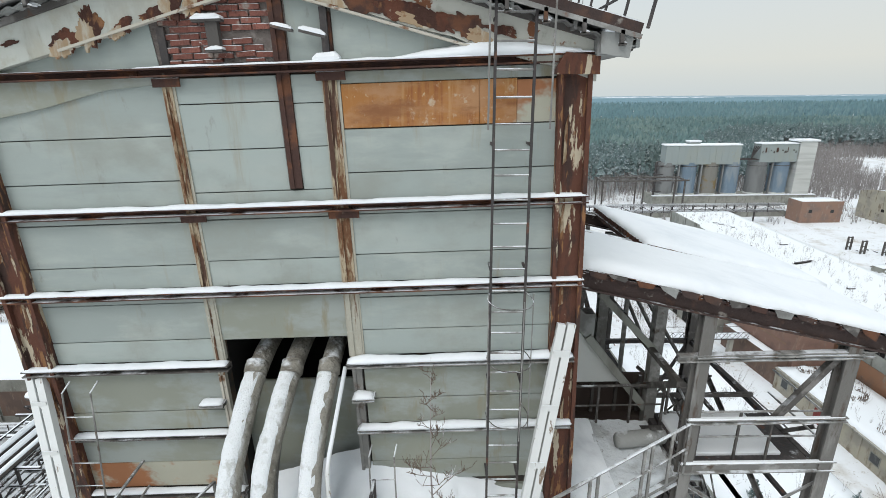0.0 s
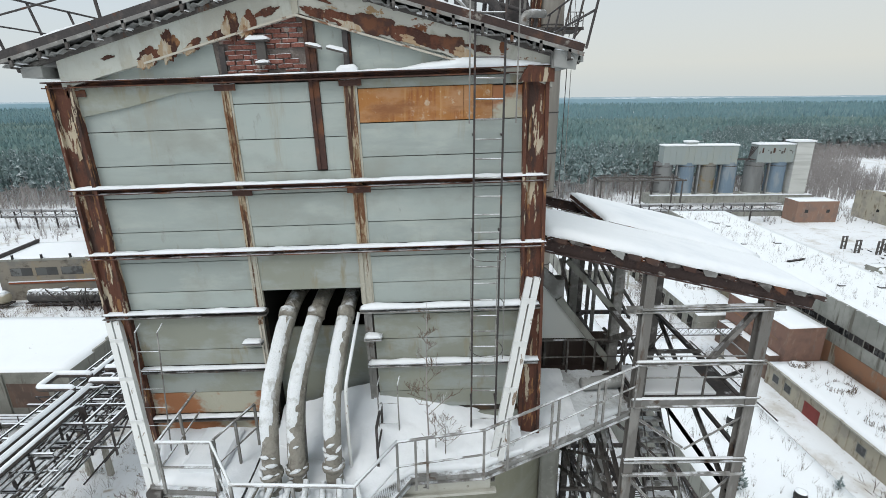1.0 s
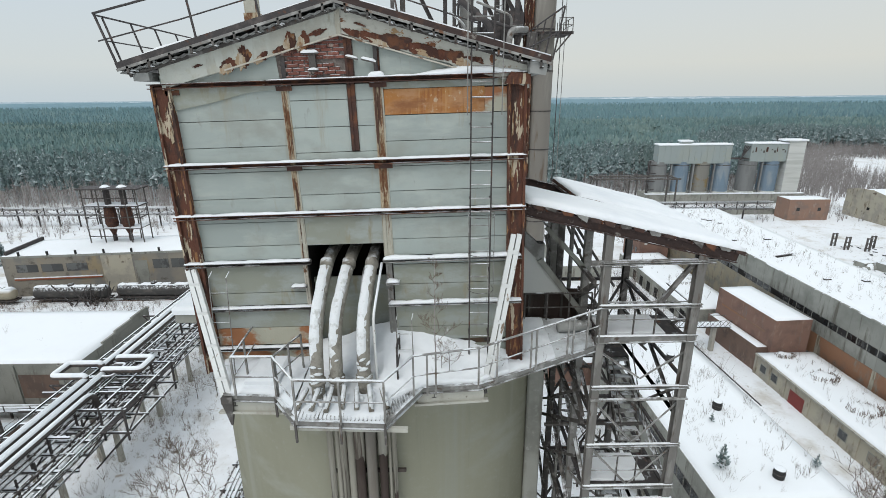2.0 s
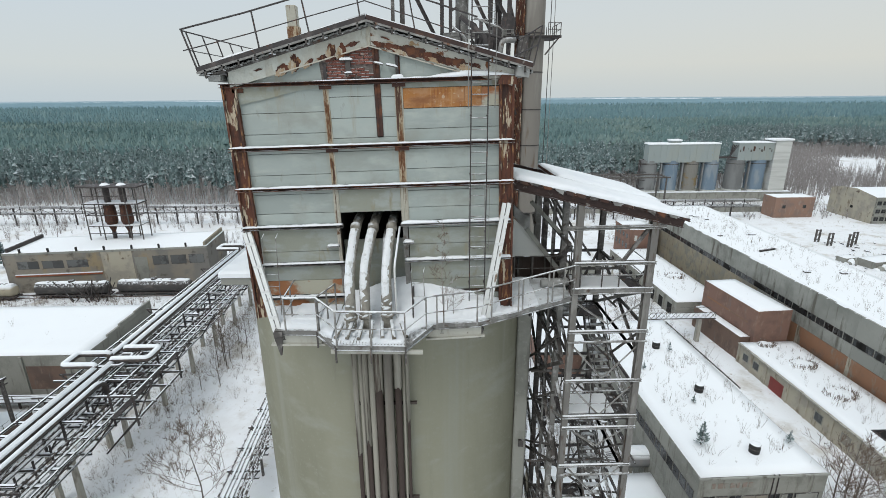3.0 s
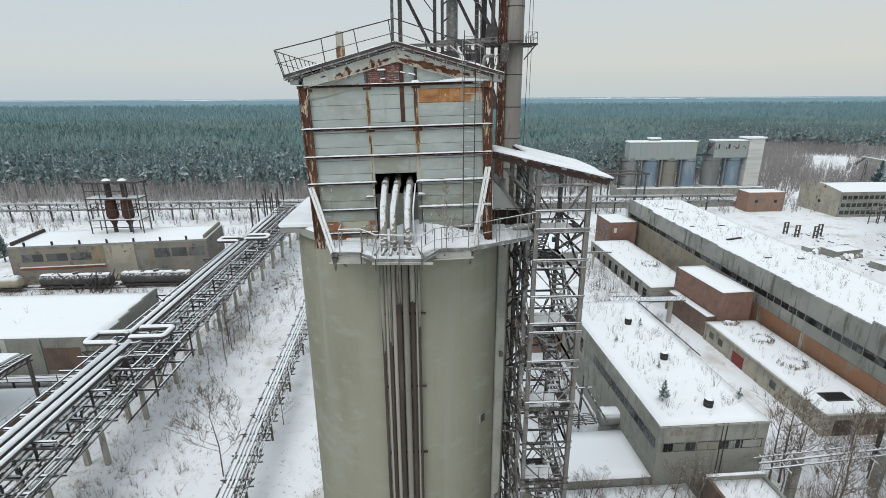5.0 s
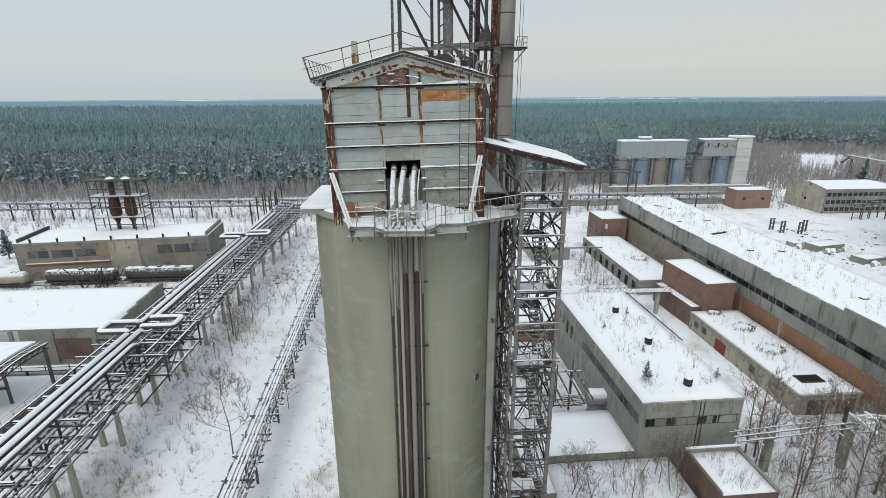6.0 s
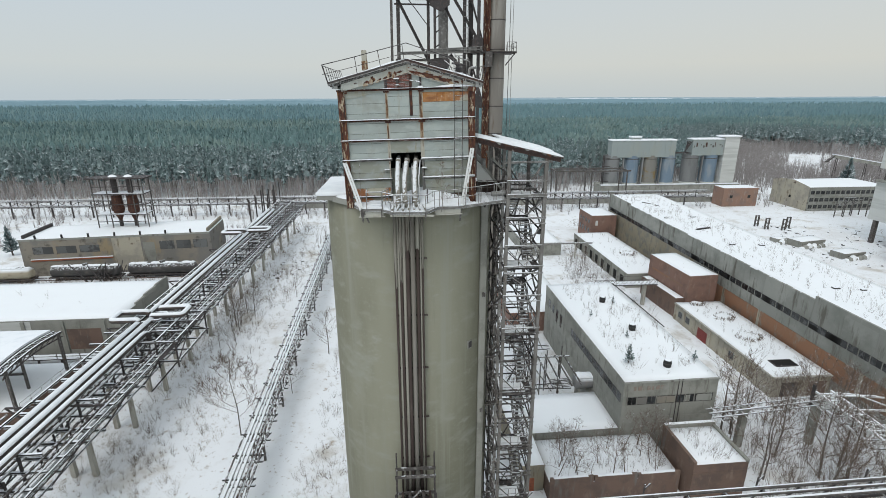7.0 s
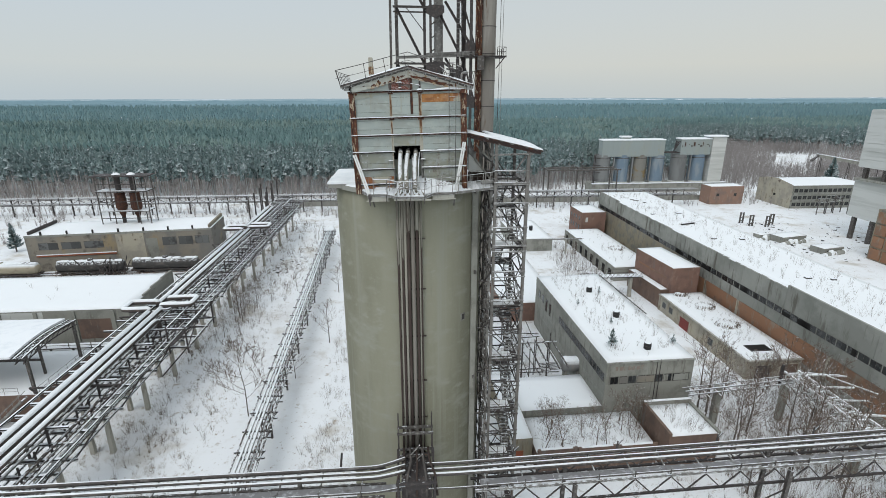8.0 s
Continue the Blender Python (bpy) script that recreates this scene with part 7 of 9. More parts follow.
for k in range(8):
    part("shaft_band", Geo().box(148.37, 155.43, SY - 1.06, SY - 1.0, 3.4 + 2.9 * k, 6.0 + 2.9 * k), STUCCO_PALE, silo)
for k in range(4):
    part("stair_frame", Geo().beam((89.5 + k, SY + k, 2), (89.5 + k, SY + k, 19), 0.35), STEEL_DARK, silo)
    part("stair_frame", Geo().beam((89.0, SY, 6.5 + 3.6 * k), (93, SY, 6.5 + 3.6 * k), 0.3), STEEL_DARK, silo)
    part("bridge_frame", Geo().beam((124.4, SY + 1.3 * k, 19.6), (132.6, SY + 1.3 * k, 19.6), 0.35), STEEL_DARK, silo)
    part("bridge_frame", Geo().beam((128.5 + k, SY + 1.3 * k, 19.0), (132.4, SY + 1.3 * k, 25.0), 0.28), STEEL_DARK, silo)
Fb = building("brick_pump_house", "small orange-brick pump house with snowy roof", 131.0, 146.3, 176.0, 183.5, 8.3, BRICK_DULL, 0)
for u in (3, 11):
    face_box(Fb, "f", u, u + 1.2, 4.0, 5.2, 0.05, "window", GLASS_DARK)
Gb = building("office_block", "long grey workshop block with strip windows and an ochre end wall", 160.0, 196.0, 165.0, 186.0, 10.2, CONCRETE, 0.0)
for z0 in (1.4, 4.3, 7.3):
    window_row(Gb, "f", 0.6, 35.5, z0, z0 + 1.5, 16, gap=0.5)
    face_box(Gb, "f", 0, 36, z0 - 0.9, z0 - 0.1, 0.06, "wall_band", HALL_CONCRETE)
part("end_wall", Geo().loft([[(x, 0, GROUND - 0.4), (x, 21, GROUND - 0.4), (x, 21, 10.4), (x, 16, 11.6), (x, 9, 12.0), (x, 0, 10.4)] for x in (-0.12, -0.02)]), PLASTER_PALE, Gb, "plain ochre gable wall")
# The vent's inner shade is a black slab on the wall.
face_box(Gb, "l", 9, 10.2, 4.4, 5.4, 0.16, "vent", SHADE_BLACK)
for k in range(6):
    rr_ = thing("steel_gantry", "bare steel gantry standing in the snowy yard", "gantry", group="steel gantries")
    x, y = 163 + 4.4 * k, 154 + 1.3 * (k % 3)
    for dx in (0, 3.8):
        part("post", Geo().beam((x + dx, y, GROUND - 0.2), (x + dx, y, 6.8 + (k % 2)), 0.26), STEEL, rr_)
    for z in (5.2, 6.8 + (k % 2)):
        part("beam", Geo().beam((x - 0.4, y, z), (x + 4.2, y, z), 0.26), STEEL_PALE, rr_)
    part("brace", Geo().beam((x, y, 5.2), (x + 3.8, y, 6.8 + (k % 2)), 0.16), STEEL, rr_)

# conveyor gallery and pipe line beyond the yard
gallery = thing("conveyor_gallery", "sloping grey conveyor gallery on steel legs under snow", "gallery")
part("casing", Geo().beam((221, 225, 15.0), (262, 225, 8.0), 2.4, 1.5), CONCRETE, gallery)
part("roof_snow", Geo().beam((221, 225, 16.0), (262, 225, 9.0), 2.7, 0.45), SNOW, gallery)
for k in range(5):
    x = 223 + 8.6 * k
    for dx in (-0.9, 0.9):
        part("leg", Geo().beam((x + dx, 225, GROUND - 0.2), (x + 0.4 * dx, 225, 14.0 - 1.47 * k), 0.25), STEEL, gallery)
    part("leg_brace", Geo().beam((x - 0.8, 225, 3.0), (x + 0.6, 225, 9.0 - 1.2 * k), 0.2), STEEL, gallery)
part("chute", Geo().beam((221, 225, 15.2), (217.5, 225, 12.2), 1.2, 0.7), STEEL, gallery, "dark slatted chute")
line = thing("distant_pipe_line", "snow-topped pipe line on trestles before the far wood", "pipe line")
for z, y in ((4.4, 428), (7.4, 433)):
    part("tube", Geo().beam((262, y, z), (372, y, z + 0.8), 0.7), STEEL_SNOWY, line)
for k in range(12):
    part("trestle_leg", Geo().beam((264 + 9 * k, 430, GROUND - 0.2), (264 + 9 * k, 430, 7.2), 0.5), STEEL, line)

# rubble strewn over the yard behind the hall
r6 = random.Random(66)
g = Geo()
for k in range(150):
    c = r6.choice(((100, 104), (112, 118), (128, 108), (140, 132), (150, 118)))
    x, y, q = r6.gauss(c[0], 9), r6.gauss(c[1], 6), r6.uniform(0.25, 1.0)
    if x < 84:
        continue
    p, d = Vector((x, y, GROUND + 0.1 * q)), Vector((r6.uniform(-1, 1), r6.uniform(-1, 1), r6.uniform(-0.1, 0.35))) * q
    g.beam(p - d, p + d, 0.35 * q + 0.08, 0.3 * q + 0.06)
tagged(part("rubble", g, STEEL_SNOWY), "dark broken concrete and scrap in the snowy yard", "rubble", kind="stuff")

# tall frame building at the far right
tall = thing("frame_tower", "tall ruined concrete frame building with pale cladding", "building")
for x, y in ((146.7, 120.6), (146.7, 113.9), (161, 120.6), (161, 113.9), (146.7, 105)):
    part("column", Geo().box(x - 0.55, x + 0.55, y - 0.55, y + 0.55, GROUND - 0.4, 28), STEEL, tall)
part("upper_wall", Geo().box(145.4, 195, 102, 122.5, 24.4, 42.4), STUCCO_PALE, tall, "pale horizontal cladding")
part("lower_wall", Geo().box(145.9, 195, 102, 123, 8.0, 20.1), STUCCO_PALE, tall, "pale concrete wall slabs")
part("floor_slab", Geo().box(145.2, 195, 102, 122.8, 20.1, 20.8), CONCRETE, tall)
for k in range(7):
    part("wall_slab", Geo().box(145.25, 145.4, 102, 122.5, 24.5 + 2.55 * k, 26.95 + 2.55 * k), STUCCO_PALE, tall)
    part("wall_slab", Geo().box(145.42, 195, 101.85, 102, 24.5 + 2.55 * k, 26.95 + 2.55 * k), STUCCO_PALE, tall)
fb = thing("brick_frame_block", "ruined brick block with open frame bays", "building")
for k in range(4):
    for j in range(4):
        part("bay", Geo().box(133.2, 140, 84.4 + 4 * k, 87.8 + 4 * k, 0.8 + 3.6 * j, 3.9 + 3.6 * j), BRICK_ORANGE, fb)
part("frame", Geo().box(133.5, 150, 84, 100.4, GROUND - 0.3, 15.4), CONCRETE_YELLOW, fb)
for k, (x, y, w, d, h) in enumerate(((119.5, 116.5, 10, 5, 2.4), (123.5, 104.5, 8, 4.5, 2.2), (116, 122, 4, 3, 1.8))):
    rb = building("ruined_hut", "collapsed concrete hut under snow", x, x + w, y, y + d, h, CONCRETE, 12, group="ruined huts")
    for j in range(1):
        # Doorway shade painted as a black slab on the front.
        face_box(rb, "f", 1.2, 2.6, 0.5, 1.4, 0.03, "opening", SHADE_BLACK)
    for j in range(9):
        u = 0.5 + (w - 1) * j / 8
        part("rubble", Geo().lump((u - 1.0, -0.4 - 0.3 * (j % 3), GROUND - 0.1), (u + 0.9, -0.2 - 0.3 * (j % 2), GROUND - 0.1), 1.6, 0.7 + 0.3 * (j % 3), 0.4, j), HALL_CONCRETE if j % 2 else ROOF_SNOW, rb)
for k, (x, y) in enumerate(((123.5, 142.9), (124.3, 138.6), (132.9, 139.5), (129.5, 137))):
    po = thing("frame_post", "lone dark ladder-like concrete frame", "post", group="frame posts")
    for s in (-0.6, 0.6):
        part("leg", Geo().box(x + s - 0.2, x + s + 0.2, y, y + 0.4, GROUND - 0.2, 4.6), STEEL, po)
    for z in (1.2, 2.6, 4.2):
        part("rung", Geo().box(x - 0.6, x + 0.6, y + 0.05, y + 0.35, z, z + 0.3), STEEL, po)

# left: long office W with frame and two stacks
W = building("boiler_house", "low ochre boiler house with broken windows", -106.2, -58.5, 107.4, 122.0, 10.8, OCHRE_STAINED, 5.8)
window_row(W, "f", 2.5, 19.5, 6.6, 8.6, 3, gap=0.8, mat=GLASS_GREY)
face_box(W, "f", 2, 22, 4.7, 5.1, 0.25, "ledge", DOOR_RED, label="red ledge with snow")
face_box(W, "f", 2, 22, 5.1, 5.3, 0.25, "ledge_snow", SNOW)
window_row(W, "f", 34, 47, 6.4, 8.8, 3, gap=0.6, mat=GLASS_GREY)
face_box(W, "f", 22.4, 29.6, 1.0, 10.6, 0.04, "ochre_bay", PLASTER_PALE, label="ochre plaster bay")
face_box(W, "f", 0, 47.6, 10.3, 10.8, 0.12, "eave_band", HALL_CONCRETE)
face_box(W, "f", 30, 33, 0.6, 8.6, 0.05, "stain_panel", CONCRETE)
for k in range(7):
    v = thing("roof_stub", "short dark roof stub", "vent", group="roof stubs")
    a = Vector((-106.2 + 4 + 6.4 * k, 107.4 + 0.6 + 0.65 * k, 10.8))
    part("drum", Geo().cyl(a.x, a.y, 10.8, 11.8, 0.25, 8), RUBBER, v)
gal = thing("roof_gallery", "dark slanted parapet on the boiler house roof", "parapet")
part("wall", Geo().beam((-105.5, 108.2, 11.3), (-107, 122, 11.3), 0.5, 0.9), STEEL_DARK, gal)
part("wall", Geo().beam((-59.5, 112.6, 11.3), (-61.0, 127, 11.3), 0.5, 0.9), CONCRETE_YELLOW, gal)
for k, (x, y) in enumerate(((-86.6, 120.5), (-82.4, 120.5))):
    st = thing("dust_cyclone", "near-black rusty cyclone stack in a steel frame", "stack", group="cyclones")
    part("neck", Geo().cyl(x, y, 19.6, 25.2, 0.75, 14), STEEL_DARK, st)
    part("body", Geo().cyl(x, y, 15.6, 20.0, 1.55, 14, 1.3), RUST_DARK, st)
    part("cone", Geo().cyl(x, y, 12.6, 15.6, 0.4, 14, 1.5), RUST_DARK, st)
    part("outlet", Geo().cyl(x, y, 10.8, 12.6, 0.5, 10), STEEL_DARK, st)
    part("cap", Geo().cyl(x, y, 25.2, 25.7, 1.2, 14, 0.5), SNOW, st, "snow cap")
cf = thing("cyclone_frame", "dark thin steel frame with slab roof round the cyclones", "frame")
for x in (-91.8, -87.9, -81.0, -78.0):
    for y in (118.6, 122.6):
        part("post", Geo().beam((x, y, 10.8), (x, y, 24.8), 0.22), STEEL, cf)
    part("crossbar", Geo().beam((x, 118.6, 17.5), (x, 122.6, 17.5), 0.2), STEEL_DARK, cf)
part("slab", Geo().box(-92.8, -77.0, 118.0, 123.2, 24.8, 25.1), STEEL_DARK, cf)
part("slab", Geo().box(-92.0, -77.8, 118.2, 123.0, 20.4, 20.7), STEEL_SNOWY, cf)
part("slab", Geo().box(-91.6, -78.2, 118.2, 123.0, 14.6, 14.8), STEEL_SNOWY, cf)
for z in (12.6, 17.5, 22.6):
    part("tie", Geo().beam((-91.8, 118.6, z), (-78.0, 118.6, z), 0.18), STEEL_DARK, cf)

# tank wagons on the siding
def tank_wagon(x, y, mat, long=19.0):
    w = thing("tank_wagon", "railway tank wagon with snow on its barrel", "tank wagon", group="tank wagons")
    part("barrel", Geo().pipe([(x, y, 2.9), (x + 0.5, y, 2.9), (x + long - 0.5, y, 2.9), (x + long, y, 2.9)], [0.9, 1.5, 1.5, 0.9], 20), mat, w, smooth=True)
    part("frame", Geo().box(x - 0.3, x + long + 0.3, y - 1.2, y + 1.2, 1.25, 1.55), STEEL_DARK, w)
    part("dome", Geo().cyl(x + long / 2, y, 4.2, 4.9, 0.7, 12), mat, w)
    part("snow_cap", Geo().lump((x + 0.3, y, 4.25), (x + long - 0.3, y, 4.25), 1.5, 0.3, 0.6, 1), SNOW, w, smooth=True)
    for bx in (x + 2.5, x + long - 2.5):
        for d in (-0.95, 0.95):
            part("wheel", Geo().pipe([(bx + d, y - 0.85, 0.95), (bx + d, y - 0.7, 0.95)], 0.5, 14), STEEL_DARK, w)
    part("walkway", Geo().box(x + 2, x + long - 2, y - 0.5, y + 0.5, 4.45, 4.5), STEEL, w)


tank_wagon(-97.4, 104.5, TANK_PAINT, 17.5)
tank_wagon(-78.2, 105.5, TANK_PAINT, 17.5)
tank_wagon(-120.5, 103.5, TANK_PALE, 19.0)
tracks = thing("rail_track", "snowed-in railway siding", "railway", kind="structure")
for y in (103.6, 105.4):
    part("rail", Geo().beam((-170, y - 0.5, GROUND + 0.12), (-55, y + 1.2, GROUND + 0.12), 0.12, 0.16), RUST_DARK, tracks)
ra = thing("loading_ramp", "collapsed dark timber loading frame by the wagons", "frame")
for k in range(14):
    x = -84 + rnd.uniform(-4, 6)
    part("beam", Geo().beam((x, 101.5 + rnd.uniform(-1, 1), GROUND - 0.1), (x + rnd.uniform(-4, 4), 102 + rnd.uniform(-1, 1), rnd.uniform(2.0, 6.2)), 0.2), STEEL_DARK, ra)

# warehouse and loading dock
WH = building("warehouse", "wide pale warehouse with a snow-covered roof", -150.0, -56.4, 61.6, 81.0, 8.2, CONCRETE, 0.3, snow_h=0.35)
face_box(WH, "f", 84.0, 90.0, 2.2, 6.3, 0.05, "gate", BRICK_BROWN, label="wide dull rust-brown gate")
for u in (70, 76.4, 83.2, 90.4):
    face_box(WH, "f", u, u + 0.6, 0.4, 8.0, 0.25, "pilaster", CONCRETE)
wall_panels(WH, "f", 20, 78, 4.6, 8.0, STUCCO_PALE, 6, 3.4)
for u0, u1, zt in ((6.0, 9.4, 8.6), (9.42, 14.2, 8.95), (14.22, 19.3, 9.15)):
    face_box(WH, "r", u0, u1, 8.2, zt, 0.05, "gable_parapet", CONCRETE, 93.6, deep=0.3)
wall_panels(WH, "r", 0.2, 19.2, 0.6, 8.1, CONCRETE, 4.8, 1.9, w=93.6)
DOCK = 5.0
dock = building("loading_dock", "raised brown brick dock with a snowy flat top", -115.0, -57.6, 38.6, 52.0, DOCK, BRICK_BROWN, 0.0, snow_h=0.1)
shed = thing("loading_canopy", "open steel loading canopy with thick roof snow", "canopy")
CAN_N = 10
can_y = lambda k: 50.4 - 12.2 * k / CAN_N
can_z = lambda k: 11.5 + 0.5 * math.sin(math.pi * k / CAN_N) - 0.3 * (k / CAN_N)
part("roof_snow", Geo().loft([[(-112, can_y(k), can_z(k)), (-59.8, can_y(k), can_z(k)), (-59.8, can_y(k), can_z(k) + 0.32), (-112, can_y(k), can_z(k) + 0.32)] for k in range(CAN_N + 1)]), SNOW, shed, smooth=False)
part("sheeting", Geo().loft([[(-112, can_y(k), can_z(k) - 0.1), (-59.7, can_y(k), can_z(k) - 0.1), (-59.7, can_y(k), can_z(k) - 0.02), (-112, can_y(k), can_z(k) - 0.02)] for k in range(CAN_N + 1)]), STEEL_DARK, shed)
for x in (-58.2, -59.3, -70, -81, -92, -103):
    for y, k in ((49.6, 0.6), (38.9, 9.4)):
        if x != -59.3:
            part("post", Geo().beam((x, y, DOCK), (x, y, can_z(k)), 0.36), STEEL, shed)
    for k in range(CAN_N):
        p0, p1 = (x, can_y(k), can_z(k) - 0.05), (x, can_y(k + 1), can_z(k + 1) - 0.05)
        part("rib", Geo().beam(p0, p1, 0.2, 0.25), STEEL_SNOWY, shed)
        part("rib_tie", Geo().beam((x, p0[1], p0[2] - 0.8), (x, p1[1], p1[2] - 0.8), 0.14), STEEL_DARK, shed)
        part("rib_web", Geo().beam(p0, (x, p1[1], p1[2] - 0.8), 0.1), STEEL_DARK, shed)
        if x == -58.2:
            part("rib_web", Geo().beam(p0, (-59.3, p1[1], p1[2]), 0.12), STEEL_SNOWY, shed)
for y in (44.5,):
    for x in (-60.5, -71, -82):
        part("inner_post", Geo().beam((x, y, DOCK), (x, y, 11.6), 0.3), STEEL, shed)
part("side_beam", Geo().beam((-60.5, 44.5, 7.6), (-82, 44.5, 7.6), 0.3, 0.4), STEEL_SNOWY, shed)
walk_b = thing("dock_walkway", "snowy steel walkway with railing behind the canopy", "walkway")
part("deck", Geo().box(-112, -57.8, 58.4, 60.4, 2.0, 2.2), STEEL_SNOWY, walk_b)
for k in range(14):
    x = -58.2 - 4 * k
    part("leg", Geo().beam((x, 59.4, GROUND - 0.2), (x, 59.4, 2.1), 0.25), STEEL, walk_b)
    part("rail_post", Geo().beam((x, 58.5, 2.2), (x, 58.5, 3.2), 0.1), STEEL, walk_b)
for z in (2.7, 3.2):
    part("rail", Geo().beam((-112, 58.5, z), (-57.8, 58.5, z), 0.08), STEEL, walk_b)
railing([(-57.7, 39, DOCK), (-57.7, 51.8, DOCK)], "grey steel railing along the dock", 1.1, STEEL, per=2.0, group="dock railings")
railing([(-80, 38.8, DOCK), (-60.5, 38.8, DOCK)], "grey steel railing along the dock", 1.1, STEEL, per=2.0, group="dock railings")
stp = thing("dock_steps", "rusty steel steps down from the dock", "stairs")
part("stringer", Geo().beam((-59.0, 38.2, DOCK), (-64.0, 38.0, GROUND), 0.12, 0.3).beam((-59.0, 37.0, DOCK), (-64.0, 36.8, GROUND), 0.12, 0.3), STEEL_PALE, stp)
part("handrail", Geo().beam((-59.0, 37.0, DOCK + 1.0), (-64.0, 36.8, GROUND + 1.0), 0.07).beam((-59.0, 38.2, DOCK + 1.0), (-64.0, 38.0, GROUND + 1.0), 0.07), STEEL_PALE, stp)
for k in range(14):
    t = (k + 0.5) / 14
    part("tread", Geo().box(-59.2 - 5.0 * t, -58.9 - 5.0 * t, 37.0, 38.1, DOCK - 0.05 - 4.5 * t, DOCK - 4.5 * t), STEEL_SNOWY, stp)
    if k % 3 == 0:
        part("baluster", Geo().beam((-59 - 5 * t, 37.0, DOCK - 4.6 * t), (-59 - 5 * t, 37.0, DOCK + 1.0 - 4.6 * t), 0.06), STEEL_PALE, stp)


# ---- pipe racks ----
rack1 = thing("great_pipe_rack", "tall pipe rack with two fat snow-topped pipes", "pipe rack")
RY = [2.0 + 9.6 * k for k in range(16)]
for k, y in enumerate(RY):
    for x in (-46.3, -43.7):
        part("post", Geo().loft([[(x - 0.3, y - 0.3, GROUND - 0.4), (x + 0.3, y - 0.3, GROUND - 0.4), (x + 0.3, y + 0.3, GROUND - 0.4), (x - 0.3, y + 0.3, GROUND - 0.4)], [(x - 0.22, y - 0.22, 7.2), (x + 0.22, y - 0.22, 7.2), (x + 0.22, y + 0.22, 7.2), (x - 0.22, y + 0.22, 7.2)]]), CONCRETE_POST, rack1)
    for z in (7.2, 9.4, 11.6):
        part("crossbeam", Geo().ibeam((-49.0, y, z), (-41.2, y, z), 0.26, 0.3, 0.04), STEEL_SNOWY, rack1)
    for x in (-48.6, -46.3, -43.7):
        part("upright", Geo().beam((x, y, 7.2), (x, y, 11.9), 0.22), STEEL_DARK, rack1)
    for dy in (2.4, 4.8, 7.2):
        part("arm", Geo().ibeam((-46.4, y + dy, 9.2), (-41.0, y + dy, 9.2), 0.34, 0.4, 0.05), STEEL_SNOWY, rack1)
        part("arm", Geo().ibeam((-48.6, y + dy, 11.6), (-44.0, y + dy, 11.6), 0.3, 0.34, 0.05), STEEL_SNOWY, rack1)
        part("arm", Geo().ibeam((-45.2, y + dy, 7.4), (-41.6, y + dy, 7.4), 0.3, 0.34, 0.05), STEEL_SNOWY, rack1)
        part("hanger", Geo().beam((-43.6, y + dy, 7.4), (-43.6, y + dy, 10.4), 0.16), STEEL_DARK, rack1)
    part("stay", Geo().beam((-46.3, y, 7.2), (-46.3, y + 9.6, 11.6), 0.14), STEEL_DARK, rack1)
    part("stay", Geo().beam((-41.5, y, 7.2), (-41.5, y + 9.6, 9.2), 0.12), STEEL_DARK, rack1)
for x, z, w in ((-49.0, 11.6, 0.2), (-48.6, 9.4, 0.16), (-44.0, 11.6, 0.2), (-41.1, 9.2, 0.18), (-41.6, 7.4, 0.16), (-46.4, 7.4, 0.16)):
    part("stringer", Geo().ibeam((x, -4, z), (x, 148, z), w, w * 1.4, 0.03), STEEL_SNOWY, rack1)


def loop_path(x, z, loops, y0, y1):
    pts = [(x, y0, z)]
    for y, out in loops:
        pts += [(x, y - 1.6, z), (x, y - 1.6, z + 0.5), (x + out, y - 1.6, z + 0.5), (x + out, y + 1.6, z + 0.5), (x, y + 1.6, z + 0.5), (x, y + 1.6, z)]
    return rounded([*pts, (x, y1, z)], 0.55, 4)


for x, loops in ((-46.4, ((52.3, -4.2), (104, -4.6))), (-45.0, ((53.9, 4.8), (106, 5.0)))):
    pts = [p + Vector((-0.012 * (p.y - 50), 0, 0)) for p in (Vector(q) for q in loop_path(x, 12.35, loops, -6, 131))]
    part("fat_pipe", Geo().pipe(pts, 0.42, 12), PIPE_DARK, rack1, "fat wrapped pipe", smooth=True)
    part("pipe_snow", Geo().pipe([p + Vector((0, 0, 0.13)) for p in pts], 0.39, 10), SNOW, rack1, "snow along the pipe", smooth=True)
third = [(-43.2, -6, 12.2), (-43.9, 47.2, 12.2), (-43.95, 48.4, 11.6), (-43.95, 48.6, 9.8)]
part("fat_pipe", Geo().pipe(rounded(third, 0.6, 4), 0.34, 12), PIPE_DARK, rack1, "fat wrapped pipe", smooth=True)
part("pipe_snow", Geo().pipe([p + Vector((0, 0, 0.12)) for p in rounded(third, 0.6, 4)], 0.29, 10), SNOW, rack1, "snow along the pipe", smooth=True)
for x in (-47.5, -44.5, -41.5, -38.6):
    part("loop_post", Geo().beam((x, 45.5, 7.2), (x, 45.5, 11.8), 0.2), STEEL_DARK, rack1)
    part("loop_post", Geo().beam((x, 56.5, 7.2), (x, 56.5, 11.8), 0.2), STEEL_DARK, rack1)
    part("loop_beam", Geo().beam((x, 45.5, 11.6), (x, 56.5, 11.6), 0.22, 0.3), STEEL_SNOWY, rack1)
    part("loop_beam", Geo().beam((x, 45.5, 8.2), (x, 56.5, 8.2), 0.2, 0.3), STEEL_SNOWY, rack1)
    part("loop_brace", Geo().beam((x, 45.5, 8.2), (x, 51, 11.6), 0.14).beam((x, 51, 11.6), (x, 56.5, 8.2), 0.14), STEEL_DARK, rack1)
